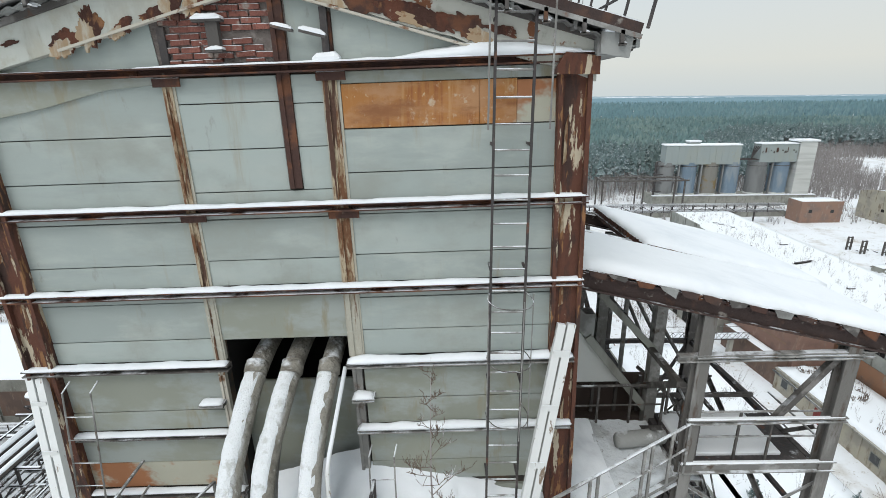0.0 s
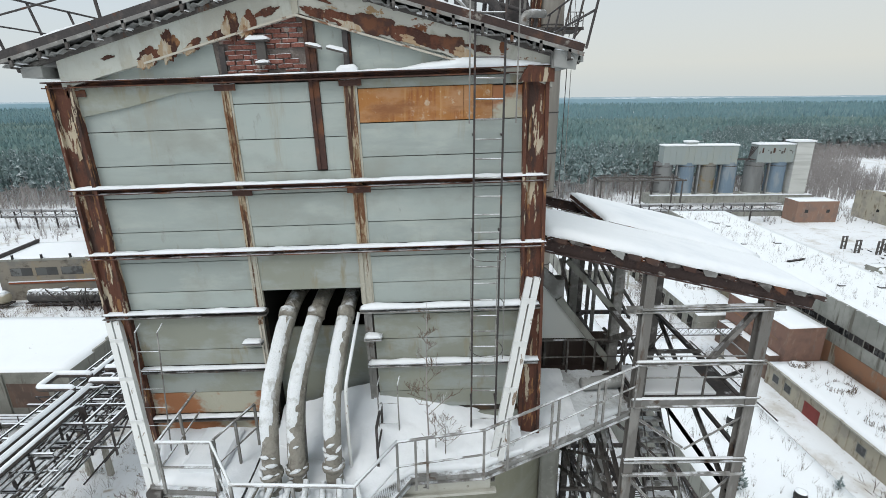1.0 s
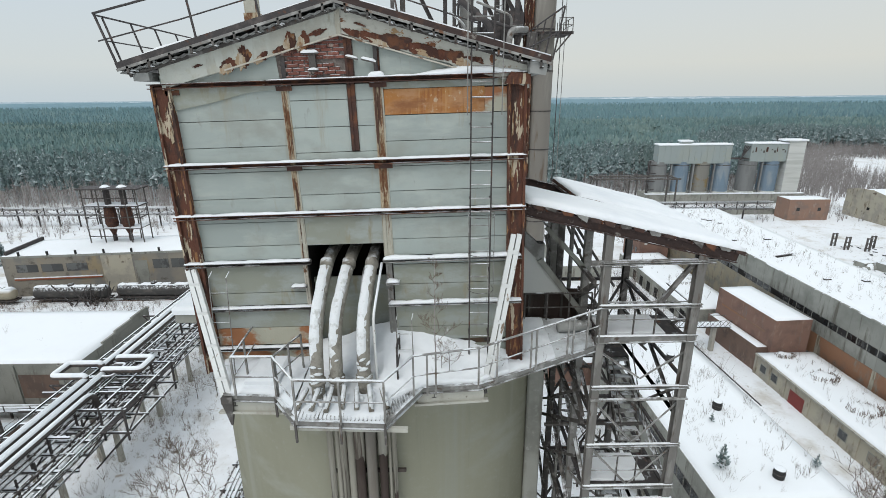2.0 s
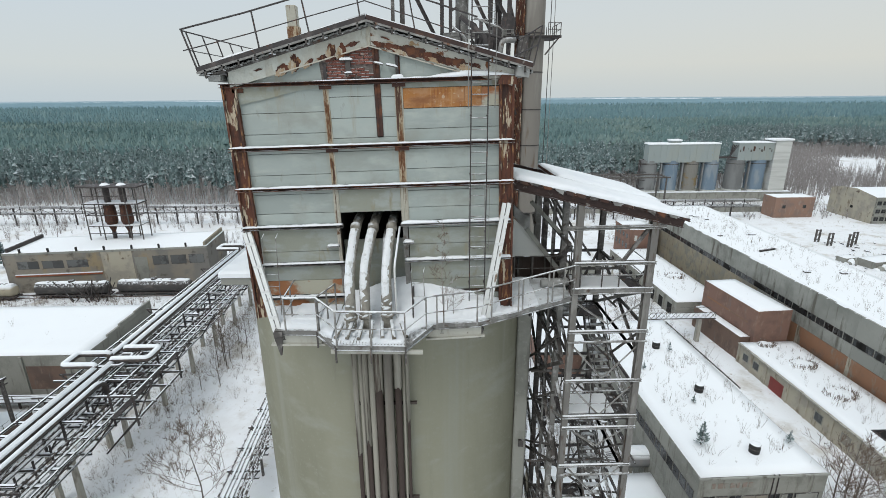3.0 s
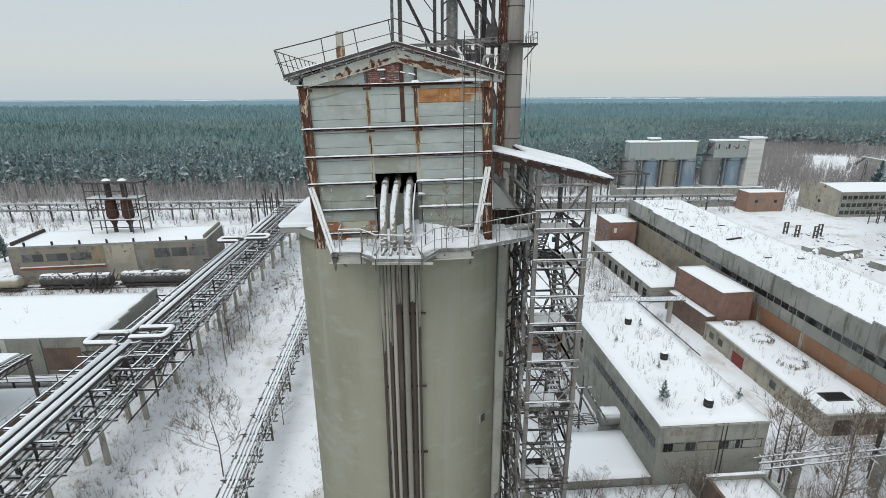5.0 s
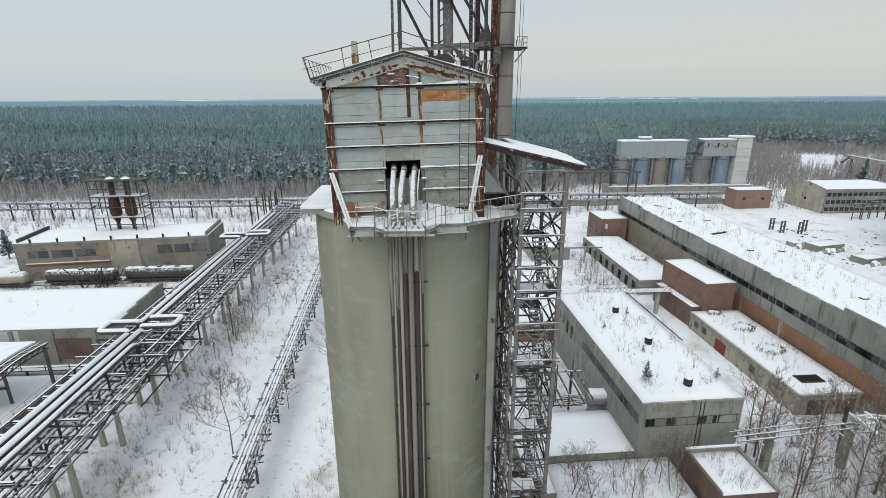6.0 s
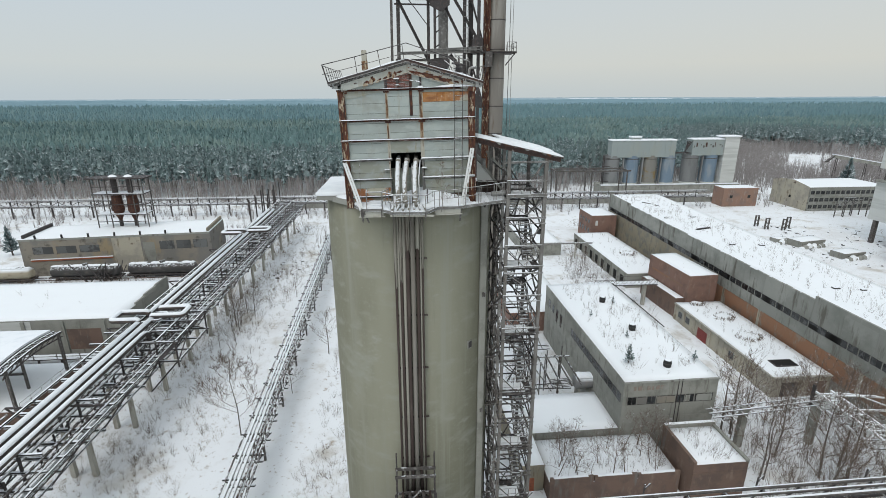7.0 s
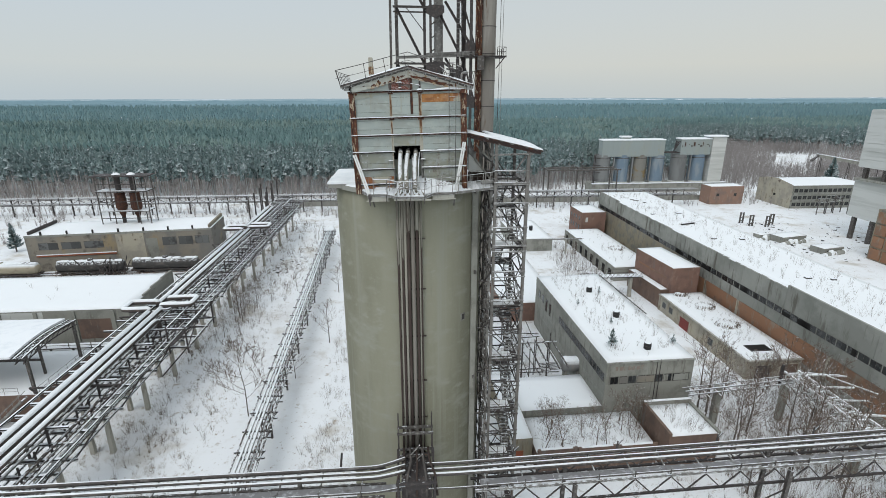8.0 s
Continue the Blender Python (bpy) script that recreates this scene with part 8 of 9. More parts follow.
for y in (45.5, 49.2, 52.9, 56.5):
    for z in (8.3, 11.5):
        part("loop_beam", Geo().beam((-51.0, y, z), (-38.2, y, z), 0.22, 0.28), STEEL_SNOWY, rack1)
    part("loop_brace", Geo().beam((-38.6, y, 8.3), (-43.5, y, 3.0), 0.2), STEEL_DARK, rack1)
for k, (x, z, r) in enumerate(((-45.1, 11.95, 0.18), (-44.6, 11.9, 0.13), (-48.5, 9.75, 0.2), (-47.7, 9.7, 0.14), (-47.0, 9.75, 0.2), (-45.6, 9.6, 0.14), (-45.0, 9.55, 0.16), (-43.0, 9.55, 0.17),
                              (-42.3, 9.5, 0.12), (-41.8, 9.5, 0.12), (-45.0, 7.7, 0.17), (-44.3, 7.65, 0.13), (-43.0, 7.7, 0.15), (-42.2, 7.65, 0.13))):
    lo = ((53 + (k % 3) * 0.8, 1.6 + 0.4 * (k % 4)), (106 + (k % 3) * 0.8, 1.6)) if k in (0, 1, 5, 6, 7) else ()
    part("pipe_run", Geo().pipe(loop_path(x, z, lo, -6, 140), r, 8), PIPE_DARK if k % 3 else PIPE_GREY, rack1, smooth=True)
for y in (30, 51, 72, 93):
    part("loop_frame", Geo().beam((-51.5, y, 11.4), (-40.2, y, 11.4), 0.2).beam((-51.5, y, 11.4), (-48.6, y, 8.4), 0.16).beam((-40.2, y, 11.4), (-43.6, y, 8.0), 0.16), STEEL_DARK, rack1)
part("walkway", Geo().box(-40.9, -40.2, 44, 60, 9.3, 9.38), STEEL_DARK, rack1)

rack2 = thing("low_pipe_rack", "low narrow pipe rack on short steel posts", "pipe rack")
r2a, r2b = Vector((-22.2, 8, 0)), Vector((-27.6, 128, 0))
for k in range(31):
    p = r2a.lerp(r2b, k / 30)
    part("crossarm", Geo().beam((p.x - 2.0, p.y, 4.75), (p.x + 1.8, p.y, 4.75), 0.26, 0.24), STEEL_SNOWY, rack2)
    part("crossarm", Geo().beam((p.x - 1.4, p.y, 3.7), (p.x + 1.6, p.y, 3.7), 0.22, 0.2), STEEL_SNOWY, rack2)
    if k % 3 == 0:
        for s in (-0.6, 0.6):
            part("post", Geo().beam((p.x + s, p.y, GROUND - 0.3), (p.x + s, p.y, 4.7), 0.26), STEEL, rack2)
        part("brace", Geo().beam((p.x - 0.6, p.y, 1.0), (p.x + 0.6, p.y, 3.7), 0.1), STEEL_DARK, rack2)
    part("upright", Geo().beam((p.x + 1.1, p.y, 3.7), (p.x + 1.1, p.y, 5.5), 0.1), STEEL_DARK, rack2)
    part("knee_brace", Geo().beam((p.x - 1.9, p.y, 4.7), (p.x - 0.6, p.y, 3.3), 0.12).beam((p.x + 1.7, p.y, 4.7), (p.x + 0.6, p.y, 3.3), 0.12), STEEL_DARK, rack2)
for s, z, r in ((-0.9, 5.05, 0.18), (-0.45, 5.02, 0.14), (0.05, 5.05, 0.2), (0.55, 5.0, 0.12), (0.95, 5.0, 0.12), (-0.5, 3.95, 0.14), (0.4, 3.95, 0.14), (1.3, 4.9, 0.07), (-1.5, 4.98, 0.11), (1.5, 4.98, 0.09)):
    part("pipe_run", Geo().pipe([r2a + Vector((s, 0, z)), r2a.lerp(r2b, 0.5) + Vector((s, 0, z)), r2b + Vector((s, 0, z))], r, 8), PIPE_GREY if r > 0.13 else PIPE_DARK, rack2, smooth=True)

# high pipe bridge in front of the tower
PIPE_BRIDGE = material("grimy_bridge_pipe", (0.075, 0.068, 0.064), 0.7, layers=[(2, ONE, (0.14, 0.125, 0.115), 0.5, 0.66, 5), (0.6, ONE, (0.20, 0.19, 0.18), 0.58, 0.7, 5)])
bridge = thing("front_pipe_bridge", "high pipe bridge with snow-topped pipes crossing before the tower", "pipe bridge")
BZ, BY = 18.2, 4.2
for k, (dy, dz, r, m) in enumerate(((0.0, 0.45, 0.14, PIPE_BRIDGE), (-0.45, 0.3, 0.12, PIPE_BRIDGE), (-0.85, 0.15, 0.15, PIPE_BRIDGE), (-1.98, -0.2, 0.08, PIPE_BRIDGE))):
    pts = rounded([(-75, BY + dy, BZ + dz), (-5.6, BY + dy, BZ + dz), (-4.4, BY + 0.15 + dy, BZ + dz + 0.2 - 0.05 * k), (-3.4, BY + 0.35 + dy, BZ + dz + 0.4 - 0.12 * k)], 0.8, 5)
    run = part("pipe_run", Geo().pipe(pts, r, 10), m, bridge, smooth=True)
    part("pipe_snow", Geo().pipe([p + Vector((0, 0, r * 0.72)) for p in pts], r * (0.42 + 0.08 * (k % 3)), 8), SNOW, run, "thin line of snow", smooth=True)
    pts = rounded([(75, BY + dy + 1.5, BZ + dz + 0.4), (1.2, BY + dy, BZ + dz), (-0.4, BY + 0.1 + dy, BZ + dz - 0.1), (-1.6, BY + 0.3 + dy, BZ + dz - 0.25)], 0.8, 5)
    run = part("pipe_run", Geo().pipe(pts, r, 10), m, bridge, smooth=True)
    part("pipe_snow", Geo().pipe([p + Vector((0, 0, r * 0.72)) for p in pts], r * (0.42 + 0.08 * (k % 3)), 8), SNOW, run, "thin line of snow", smooth=True)
for y, z in ((BY + 0.5, BZ - 0.1), (BY - 2.1, BZ - 0.5), (BY + 0.5, BZ - 1.7), (BY - 2.1, BZ - 2.1)):
    part("chord", Geo().ibeam((2, y, z), (75, y + 1.5, z + 0.4), 0.14, 0.2, 0.03), STEEL_PALE if z > BZ - 1 else STEEL_DARK, bridge)
    part("chord", Geo().ibeam((-75, y, z), (-5, y, z), 0.14, 0.2, 0.03), STEEL, bridge)
for k in range(24):
    x = 3 + 3.0 * k
    y = BY + 1.5 * (x - 2) / 73
    for s, z in ((0.5, BZ), (-2.1, BZ - 0.4)):
        part("web", Geo().beam((x, y + s, z - 0.1), (x + 1.5, y + s, z - 1.6), 0.09), STEEL_DARK, bridge)
        part("web", Geo().beam((x + 1.5, y + s, z - 1.6), (x + 3, y + s, z - 0.1), 0.09), STEEL_DARK, bridge)
    part("tie", Geo().beam((x, y + 0.5, BZ - 0.15), (x, y - 2.1, BZ - 0.5), 0.1), STEEL_PALE, bridge)
    part("post_stub", Geo().beam((x, y - 2.1, BZ - 0.5), (x, y - 2.1, BZ + 0.25), 0.07), STEEL, bridge)
DECK_GRATE = material("frosted_grating", (0.19, 0.19, 0.195), 0.8, layers=[(2.2, ONE, (0.36, 0.37, 0.38), 0.50, 0.66, 6), (0.9, ONE, (0.11, 0.10, 0.095), 0.54, 0.68, 6)], bump=0.5, bump_scale=12)
for k in range(24):
    x0, y = 2.5 + 3.0 * k, BY + 1.5 * (2 + 3.0 * k) / 73
    part("walk_board", Geo().box(x0, x0 + 2.96, y - 1.85 + 0.03 * (k % 3), y - 1.12, BZ - 0.36, BZ - 0.31), DECK_GRATE, bridge)
    if k % 3 == 1:
        part("far_bracket", Geo().beam((x0, y + 0.55, BZ - 0.2), (x0 + 0.1, y + 0.6, BZ + 1.0), 0.09).beam((x0 + 0.1, y + 0.6, BZ + 0.6), (x0 + 0.5, y + 0.6, BZ + 1.1), 0.08), STEEL_SNOWY, bridge, "snowy bracket")
for k in range(22):
    part("walk_board", Geo().box(-74 + 3.2 * k, -70.85 + 3.2 * k, BY - 1.85 + 0.03 * (k % 3), BY - 1.12, BZ - 0.36, BZ - 0.31), DECK_GRATE, bridge)
for k in range(22):
    x = -74 + 3.2 * k
    part("tie", Geo().beam((x, BY + 0.5, BZ - 0.15), (x, BY - 2.1, BZ - 0.5), 0.1), STEEL, bridge)
    part("web", Geo().beam((x, BY - 2.1, BZ - 0.5), (x + 3.2, BY - 2.1, BZ - 2.1), 0.09), STEEL, bridge)
    part("post_stub", Geo().beam((x, BY - 2.1, BZ - 0.5), (x, BY - 2.1, BZ + 0.2), 0.07), STEEL, bridge)
for x in (-66, -48, -30, -12, 10, 28, 46, 64):
    for y in (BY + 0.5, BY - 2.1):
        part("leg", Geo().ibeam((x, y, GROUND - 0.3), (x, y, BZ - 0.4), 0.3, 0.3, 0.04, (0, 1, 0)), STEEL, bridge)
    for z in (4, 8, 12):
        part("leg_brace", Geo().angle((x, BY + 0.5, z), (x, BY - 2.1, z + 4), 0.12), STEEL, bridge)
part("mast_post", Geo().beam((-8.6, BY + 0.3, BZ), (-8.4, BY + 0.3, BZ + 1.7), 0.16), STEEL_DARK, bridge, "dark post end")

part("valve_box", Geo().soft_box(-3.7, -1.3, 2.6, 6.3, 15.6, 18.15, 0.06), STEEL_DARK, bridge, "dark rusty housing where the risers end")
for x in (-3.95, -1.1):
    for y in (2.3, 4.6):
        part("housing_post", Geo().ibeam((x, y, 14.5), (x, y, 19.9 if y > 3 else 19.0), 0.16, 0.16, 0.02, (0, 1, 0)), STEEL_DARK, bridge)
for z in (18.6, 16.8):
    part("housing_bar", Geo().beam((-4.1, 2.25, z), (-0.95, 2.25, z), 0.14, 0.2), STEEL_DARK, bridge)
for k in range(5):
    x = -3.5 + 0.5 * k
    part("drain_pipe", Geo().pipe(rounded([(x, 5.6, 19.2), (x + 0.1, 4.6, 18.6), (x + 0.25 * (k - 2), 3.2, 18.4), (x + 0.3 * (k - 2), 2.4, 17.2)], 0.4, 4), 0.09 + 0.02 * (k % 2), 8), PIPE_BRIDGE if k % 2 else PIPE_BROWN, bridge, smooth=True)
part("loose_bar", Geo().beam((-2.9, 5.0, 19.0), (-2.2, 4.6, 20.2), 0.09).beam((-2.4, 4.7, 18.8), (-2.0, 4.4, 19.5), 0.08), STEEL_PALE, bridge, "loose pale bar")
# right-hand pipe trestle
rt = thing("side_pipe_trestle", "white-frosted steel truss trestle at the yard's edge", "trestle")
for k in range(12):
    y = 30.7 - 1.55 * k
    for z in (8.0, 6.7):
        part("crossbeam", Geo().beam((52.1, y, z), (54.5, y, z), 0.2), WHITE_STEEL, rt)
    part("upright", Geo().beam((52.2, y, 6.7), (52.2, y, 8.1), 0.16), WHITE_STEEL, rt)
    part("upright", Geo().beam((54.4, y, 6.7), (54.4, y, 8.1), 0.16), WHITE_STEEL, rt)
    part("diagonal", Geo().beam((52.2, y, 8.0), (54.4, y - 1.55, 8.0), 0.12), WHITE_STEEL, rt)
    part("diagonal", Geo().beam((52.2, y, 6.7), (52.2, y - 1.55, 8.0), 0.10), STEEL_PALE, rt)
    if k % 2 == 0:
        part("arm", Geo().beam((53.5, y - 0.6, 8.15), (59.4 - 0.35 * k, y - 1.2, 8.15), 0.2), WHITE_STEEL, rt)
for x, z in ((52.2, 8.1), (54.4, 8.1), (52.2, 6.6), (54.4, 6.6)):
    part("chord", Geo().beam((x, 31.2, z), (x + 0.3, 11.5, z), 0.26, 0.3), WHITE_STEEL, rt)
part("arm", Geo().beam((54.4, 30.8, 8.1), (60.2, 29.2, 8.1), 0.18), WHITE_STEEL, rt)
part("arm", Geo().beam((56.8, 30.0, 8.3), (60.4, 24.5, 8.3), 0.14), WHITE_STEEL, rt)
for x, y in ((52.2, 30.4), (42.0, 30.6), (53.4, 19.0)):
    part("post", Geo().box(x - 0.4, x + 0.4, y - 0.4, y + 0.4, GROUND - 0.3, 6.5), CONCRETE, rt)
part("end_post", Geo().beam((51.6, 30.9, 6.2), (51.6, 30.9, 9.4), 0.3), STEEL_DARK, rt, "dark steel post end")
for k, (dy, r) in enumerate(((-0.9, 0.10), (0.0, 0.12), (0.9, 0.08))):
    part("pipe_run", Geo().pipe([(36.0, 29.0 + dy, 7.0), (52.4, 30.2 + dy, 7.4)], r, 8), PIPE_GREY, rt, smooth=True)
for k in range(9):
    part("tie", Geo().beam((37 + 1.75 * k, 27.4 + 0.12 * k, 6.8 + 0.04 * k), (37.2 + 1.75 * k, 30.6 + 0.12 * k, 6.8 + 0.04 * k), 0.10), WHITE_STEEL, rt)

# far trestle along the site's edge
far_rack = thing("boundary_pipe_rack", "long pipe rack on trestles along the site's edge", "pipe rack")
for k in range(41):
    x = -190 + 7.6 * k
    part("post", Geo().beam((x, 176, GROUND - 0.3), (x, 176, 7.4), 0.4), STEEL_DARK, far_rack)
    part("crossarm", Geo().beam((x, 174.4, 5.0), (x, 177.6, 5.0), 0.3), STEEL, far_rack)
    part("brace", Geo().beam((x, 174.6, 5.2), (x + 3.8, 174.6, 7.2), 0.18), STEEL_SNOWY, far_rack)
    part("brace", Geo().beam((x + 3.8, 174.6, 7.2), (x + 7.6, 174.6, 5.2), 0.18), STEEL_SNOWY, far_rack)
    part("upright", Geo().beam((x + 3.8, 174.6, 5.0), (x + 3.8, 174.6, 8.2), 0.2), STEEL_DARK, far_rack)
    part("crossarm", Geo().beam((x, 174.4, 7.2), (x, 177.6, 7.2), 0.3), STEEL, far_rack)
for y, z, r in ((174.8, 5.5, 0.3), (175.8, 5.5, 0.25), (177, 5.5, 0.25), (175.0, 7.7, 0.25), (177.2, 7.6, 0.2)):
    part("pipe_run", Geo().pipe([(-195, y, z), (124, y, z)], r, 8), PIPE_GREY, far_rack, smooth=True)
part("chord", Geo().beam((-195, 174.6, 5.1), (122, 174.6, 5.1), 0.2).beam((-195, 174.6, 7.3), (122, 174.6, 7.3), 0.2), STEEL_SNOWY, far_rack)
for k in range(9):
    part("tall_post", Geo().beam((-59.5 + 1.2 * (k % 5), 150 + 3.4 * k, GROUND - 0.2), (-59.5 + 1.2 * (k % 5), 150 + 3.4 * k, 12.0 + (k % 3)), 0.4), STEEL_DARK, far_rack)
wallf = thing("boundary_wall", "long low grey boundary wall half hidden by shrubs", "wall", kind="structure")
for k in range(40):
    part("slab", Geo().box(-60 + 5.2 * k, -54.9 + 5.2 * k, 186, 186.25, GROUND - 0.2, 2.6), CONCRETE, wallf)
gf = thing("gantry_frame", "empty steel gantry frame over the yard", "frame")
for x in (62, 78, 94):
    for y in (190, 198):
        part("post", Geo().beam((x, y, GROUND), (x, y, 14.2), 0.5), STEEL, gf)
for y in (190, 198):
    part("beam", Geo().beam((61, y, 14.2), (95.5, y, 14.2), 0.6), STEEL, gf)
for x in (62, 78, 94):
    part("beam", Geo().beam((x, 189.5, 14.3), (x, 198.5, 14.3), 0.5), STEEL, gf)


# ---- woods, shrubs, grass ----
def pines(name, spots, mat, seed, tiers, sides, trunk, label):
    """Many conifers in one mesh: ragged stacked crowns, and trunks where asked."""
    rr = np.random.default_rng(seed)
    cv, cf, tv, tf = [], [], [], []
    for x, y, h in spots:
        z0 = GROUND
        base = h * rr.uniform(0.48, 0.68) if trunk else h * rr.uniform(0.38, 0.5)
        rad = h * (rr.uniform(0.06, 0.10) if trunk else rr.uniform(0.11, 0.165))
        lean = rr.uniform(-0.3, 0.3, 2)
        for k in range(tiers):
            t = k / tiers
            zb = z0 + base + (h - base) * t - 0.3
            zt = z0 + base + (h - base) * min(1.0, t + 1.5 / tiers) + rr.uniform(-0.3, 0.3)
            rk = rad * (1 - 0.75 * t) * rr.uniform(0.75, 1.25)
            n0 = len(cv)
            a0 = rr.uniform(0, 6.28)
            ox, oy = x + rr.uniform(-0.3, 0.3) * rad + lean[0] * t, y + rr.uniform(-0.3, 0.3) * rad + lean[1] * t
            for j in range(sides):
                a = a0 + 6.2832 * j / sides
                q = rk * (1.25 if j % 2 else 0.65) * rr.uniform(0.8, 1.2)
                cv.append((ox + q * math.cos(a), oy + q * math.sin(a), zb + rr.uniform(-0.5, 0.5)))
            cv.append((ox, oy, zt))
            cf += [(n0 + j, n0 + (j + 1) % sides, n0 + sides) for j in range(sides)]
        if trunk:
            n0 = len(tv)
            r = h * 0.0075
            for zz, q in ((z0 - 0.3, r * 1.2), (z0 + h * 0.75, r * 0.5)):
                tv += [(x + q * math.cos(a), y + q * math.sin(a), zz) for a in (0, 2.09, 4.19)]
            tf += [(n0, n0 + 1, n0 + 4, n0 + 3), (n0 + 1, n0 + 2, n0 + 5, n0 + 4), (n0 + 2, n0, n0 + 3, n0 + 5)]
    arrays(name, cv, cf, mat, label, "woods")
    if trunk:
        arrays("wood_trunks", tv, tf, PINE_TRUNK, "bare upright trunks of the wood's edge", "woods")


def wood_edge(x):
    """Where the wood begins over x."""
    return 212 + 0.11 * max(0, x + 40) + 12 * noise.noise((x * 0.015, 0, 4)) + (42 if x > 168 else 0) + 1.1 * min(90, max(0, x - 168)) - 0.6 * max(0, min(x, 400) - 275)


rr = np.random.default_rng(3)
edge, mid, far = [], [], []
for x in np.arange(-420, 520, 2.8):
    e = wood_edge(x)
    for y in np.arange(e, e + 60, 3.4):
        edge.append((x + rr.uniform(-2, 2), y + rr.uniform(-2, 2), rr.uniform(13, 22)))
for x in np.arange(-760, 900, 5.0):
    e = wood_edge(x) + 60
    for y in np.arange(e, 620, 5.4):
        if abs(x) < y * 1.15 + 60:
            mid.append((x + rr.uniform(-3, 3), y + rr.uniform(-3, 3), 17.8 + 2.2 * noise.noise((x * 0.02, y * 0.02, 8)) + rr.uniform(-3.2, 3.2)))
for x in np.arange(-1500, 1700, 11.0):
    for y in np.arange(620, 1500, 11.5):
        if abs(x) < y * 1.1 + 60:
            far.append((x + rr.uniform(-5, 5), y + rr.uniform(-5, 5), rr.uniform(14.5, 24)))
pines("wood_edge", edge, PINE_EDGE, 1, 8, 6, True, "frosted conifers along the edge of the wood")
pines("near_woods", mid, PINE, 2, 3, 6, False, "dense dark green conifer wood")
# This wood's needle colour already holds some painted haze.
pines("middle_woods", far, PINE_MIDDLE_HAZED, 4, 2, 5, False, "dense dark green conifer wood farther off, haze in its colour")
# rolling canopy farther off, distance haze painted into its base colours
FAR_ROWS = [(np.linspace(1380, 2750, 80), FAR_WOODS_HAZED, "far_woods"), (np.linspace(2740, 4650, 50), HORIZON_WOODS_HAZED, "horizon_woods")]
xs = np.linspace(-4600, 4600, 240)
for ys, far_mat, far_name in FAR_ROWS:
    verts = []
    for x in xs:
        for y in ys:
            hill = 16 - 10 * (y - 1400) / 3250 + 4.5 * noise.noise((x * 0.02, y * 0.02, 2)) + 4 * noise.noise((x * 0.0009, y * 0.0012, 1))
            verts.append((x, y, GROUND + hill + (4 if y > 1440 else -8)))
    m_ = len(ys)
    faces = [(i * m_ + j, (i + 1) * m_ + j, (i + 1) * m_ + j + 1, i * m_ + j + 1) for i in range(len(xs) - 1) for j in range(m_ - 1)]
    arrays(far_name, verts, faces, far_mat, "far rolling forest towards the horizon, haze in its colour", "woods", True)


def shrubs(name, spots, mat, seed, label, stems=(5, 9), spread=0.25, width=0.02, twiggy=True):
    """Clumps of thin upright stems, in one mesh."""
    rr = np.random.default_rng(seed)
    v, f = [], []
    for x, y, z, h in spots:
        for k in range(rr.integers(*stems)):
            a, s = rr.uniform(0, 6.28), rr.uniform(0, spread) * h
            bx, by = x + 0.3 * s * math.cos(a), y + 0.3 * s * math.sin(a)
            tx, ty, tz = x + s * math.cos(a) * 1.3, y + s * math.sin(a) * 1.3, z + h * rr.uniform(0.6, 1.0)
            w = width * h ** 0.6
            n0 = len(v)
            for px, py, pz, q in ((bx, by, z - 0.05, w), ((bx + tx) / 2 + rr.uniform(-0.04, 0.04) * h, (by + ty) / 2, (z + tz) / 2, w * 0.65), (tx, ty, tz, w * 0.2)):
                v += [(px + q * math.cos(c), py + q * math.sin(c), pz) for c in (0, 2.09, 4.19)]
            for r0 in (0, 3):
                f += [(n0 + r0 + i, n0 + r0 + (i + 1) % 3, n0 + r0 + 3 + (i + 1) % 3, n0 + r0 + 3 + i) for i in range(3)]
            for b in range(3 if twiggy else 0):
                t = rr.uniform(0.3, 0.9)
                c = rr.uniform(0, 6.28)
                q0 = (bx + (tx - bx) * t, by + (ty - by) * t, z + (tz - z) * t)
                ln = h * rr.uniform(0.12, 0.3)
                n0 = len(v)
                v += [(q0[0] - w * 0.4, q0[1], q0[2]), (q0[0] + w * 0.4, q0[1], q0[2]), (q0[0], q0[1] + w * 0.4, q0[2]), (q0[0] + ln * 0.6 * math.cos(c), q0[1] + ln * 0.6 * math.sin(c), q0[2] + ln)]
                f += [(n0, n0 + 1, n0 + 3), (n0 + 1, n0 + 2, n0 + 3), (n0 + 2, n0, n0 + 3)]
    arrays(name, v, f, mat, label, "shrubs")


rr = np.random.default_rng(8)
def clear(x, y):
    """Whether open ground lies at x, y."""
    if (x - TX) ** 2 + (y - TY) ** 2 < 49 or (2 < x < 8 and 5 < y < 15):
        return False
    for x0, x1, y0, y1 in ((22, 40, 29, 68), (9, 40, 20, 42), (49, 68, 40, 140), (63, 84, 10, 140), (84, 172, 98, 172), (29, 44, 112, 140), (-155, -57, 38, 84), (-110, -56, 102, 130), (88, 160, 203, 220), (126, 148, 170, 184), (176, 240, 160, 215), (15, 36, 64, 142), (128, 176, 90, 124)):
        if x0 < x < x1 and y0 < y < y1:
            return False
    return True


grass, bush, edge_bush = [], [], []
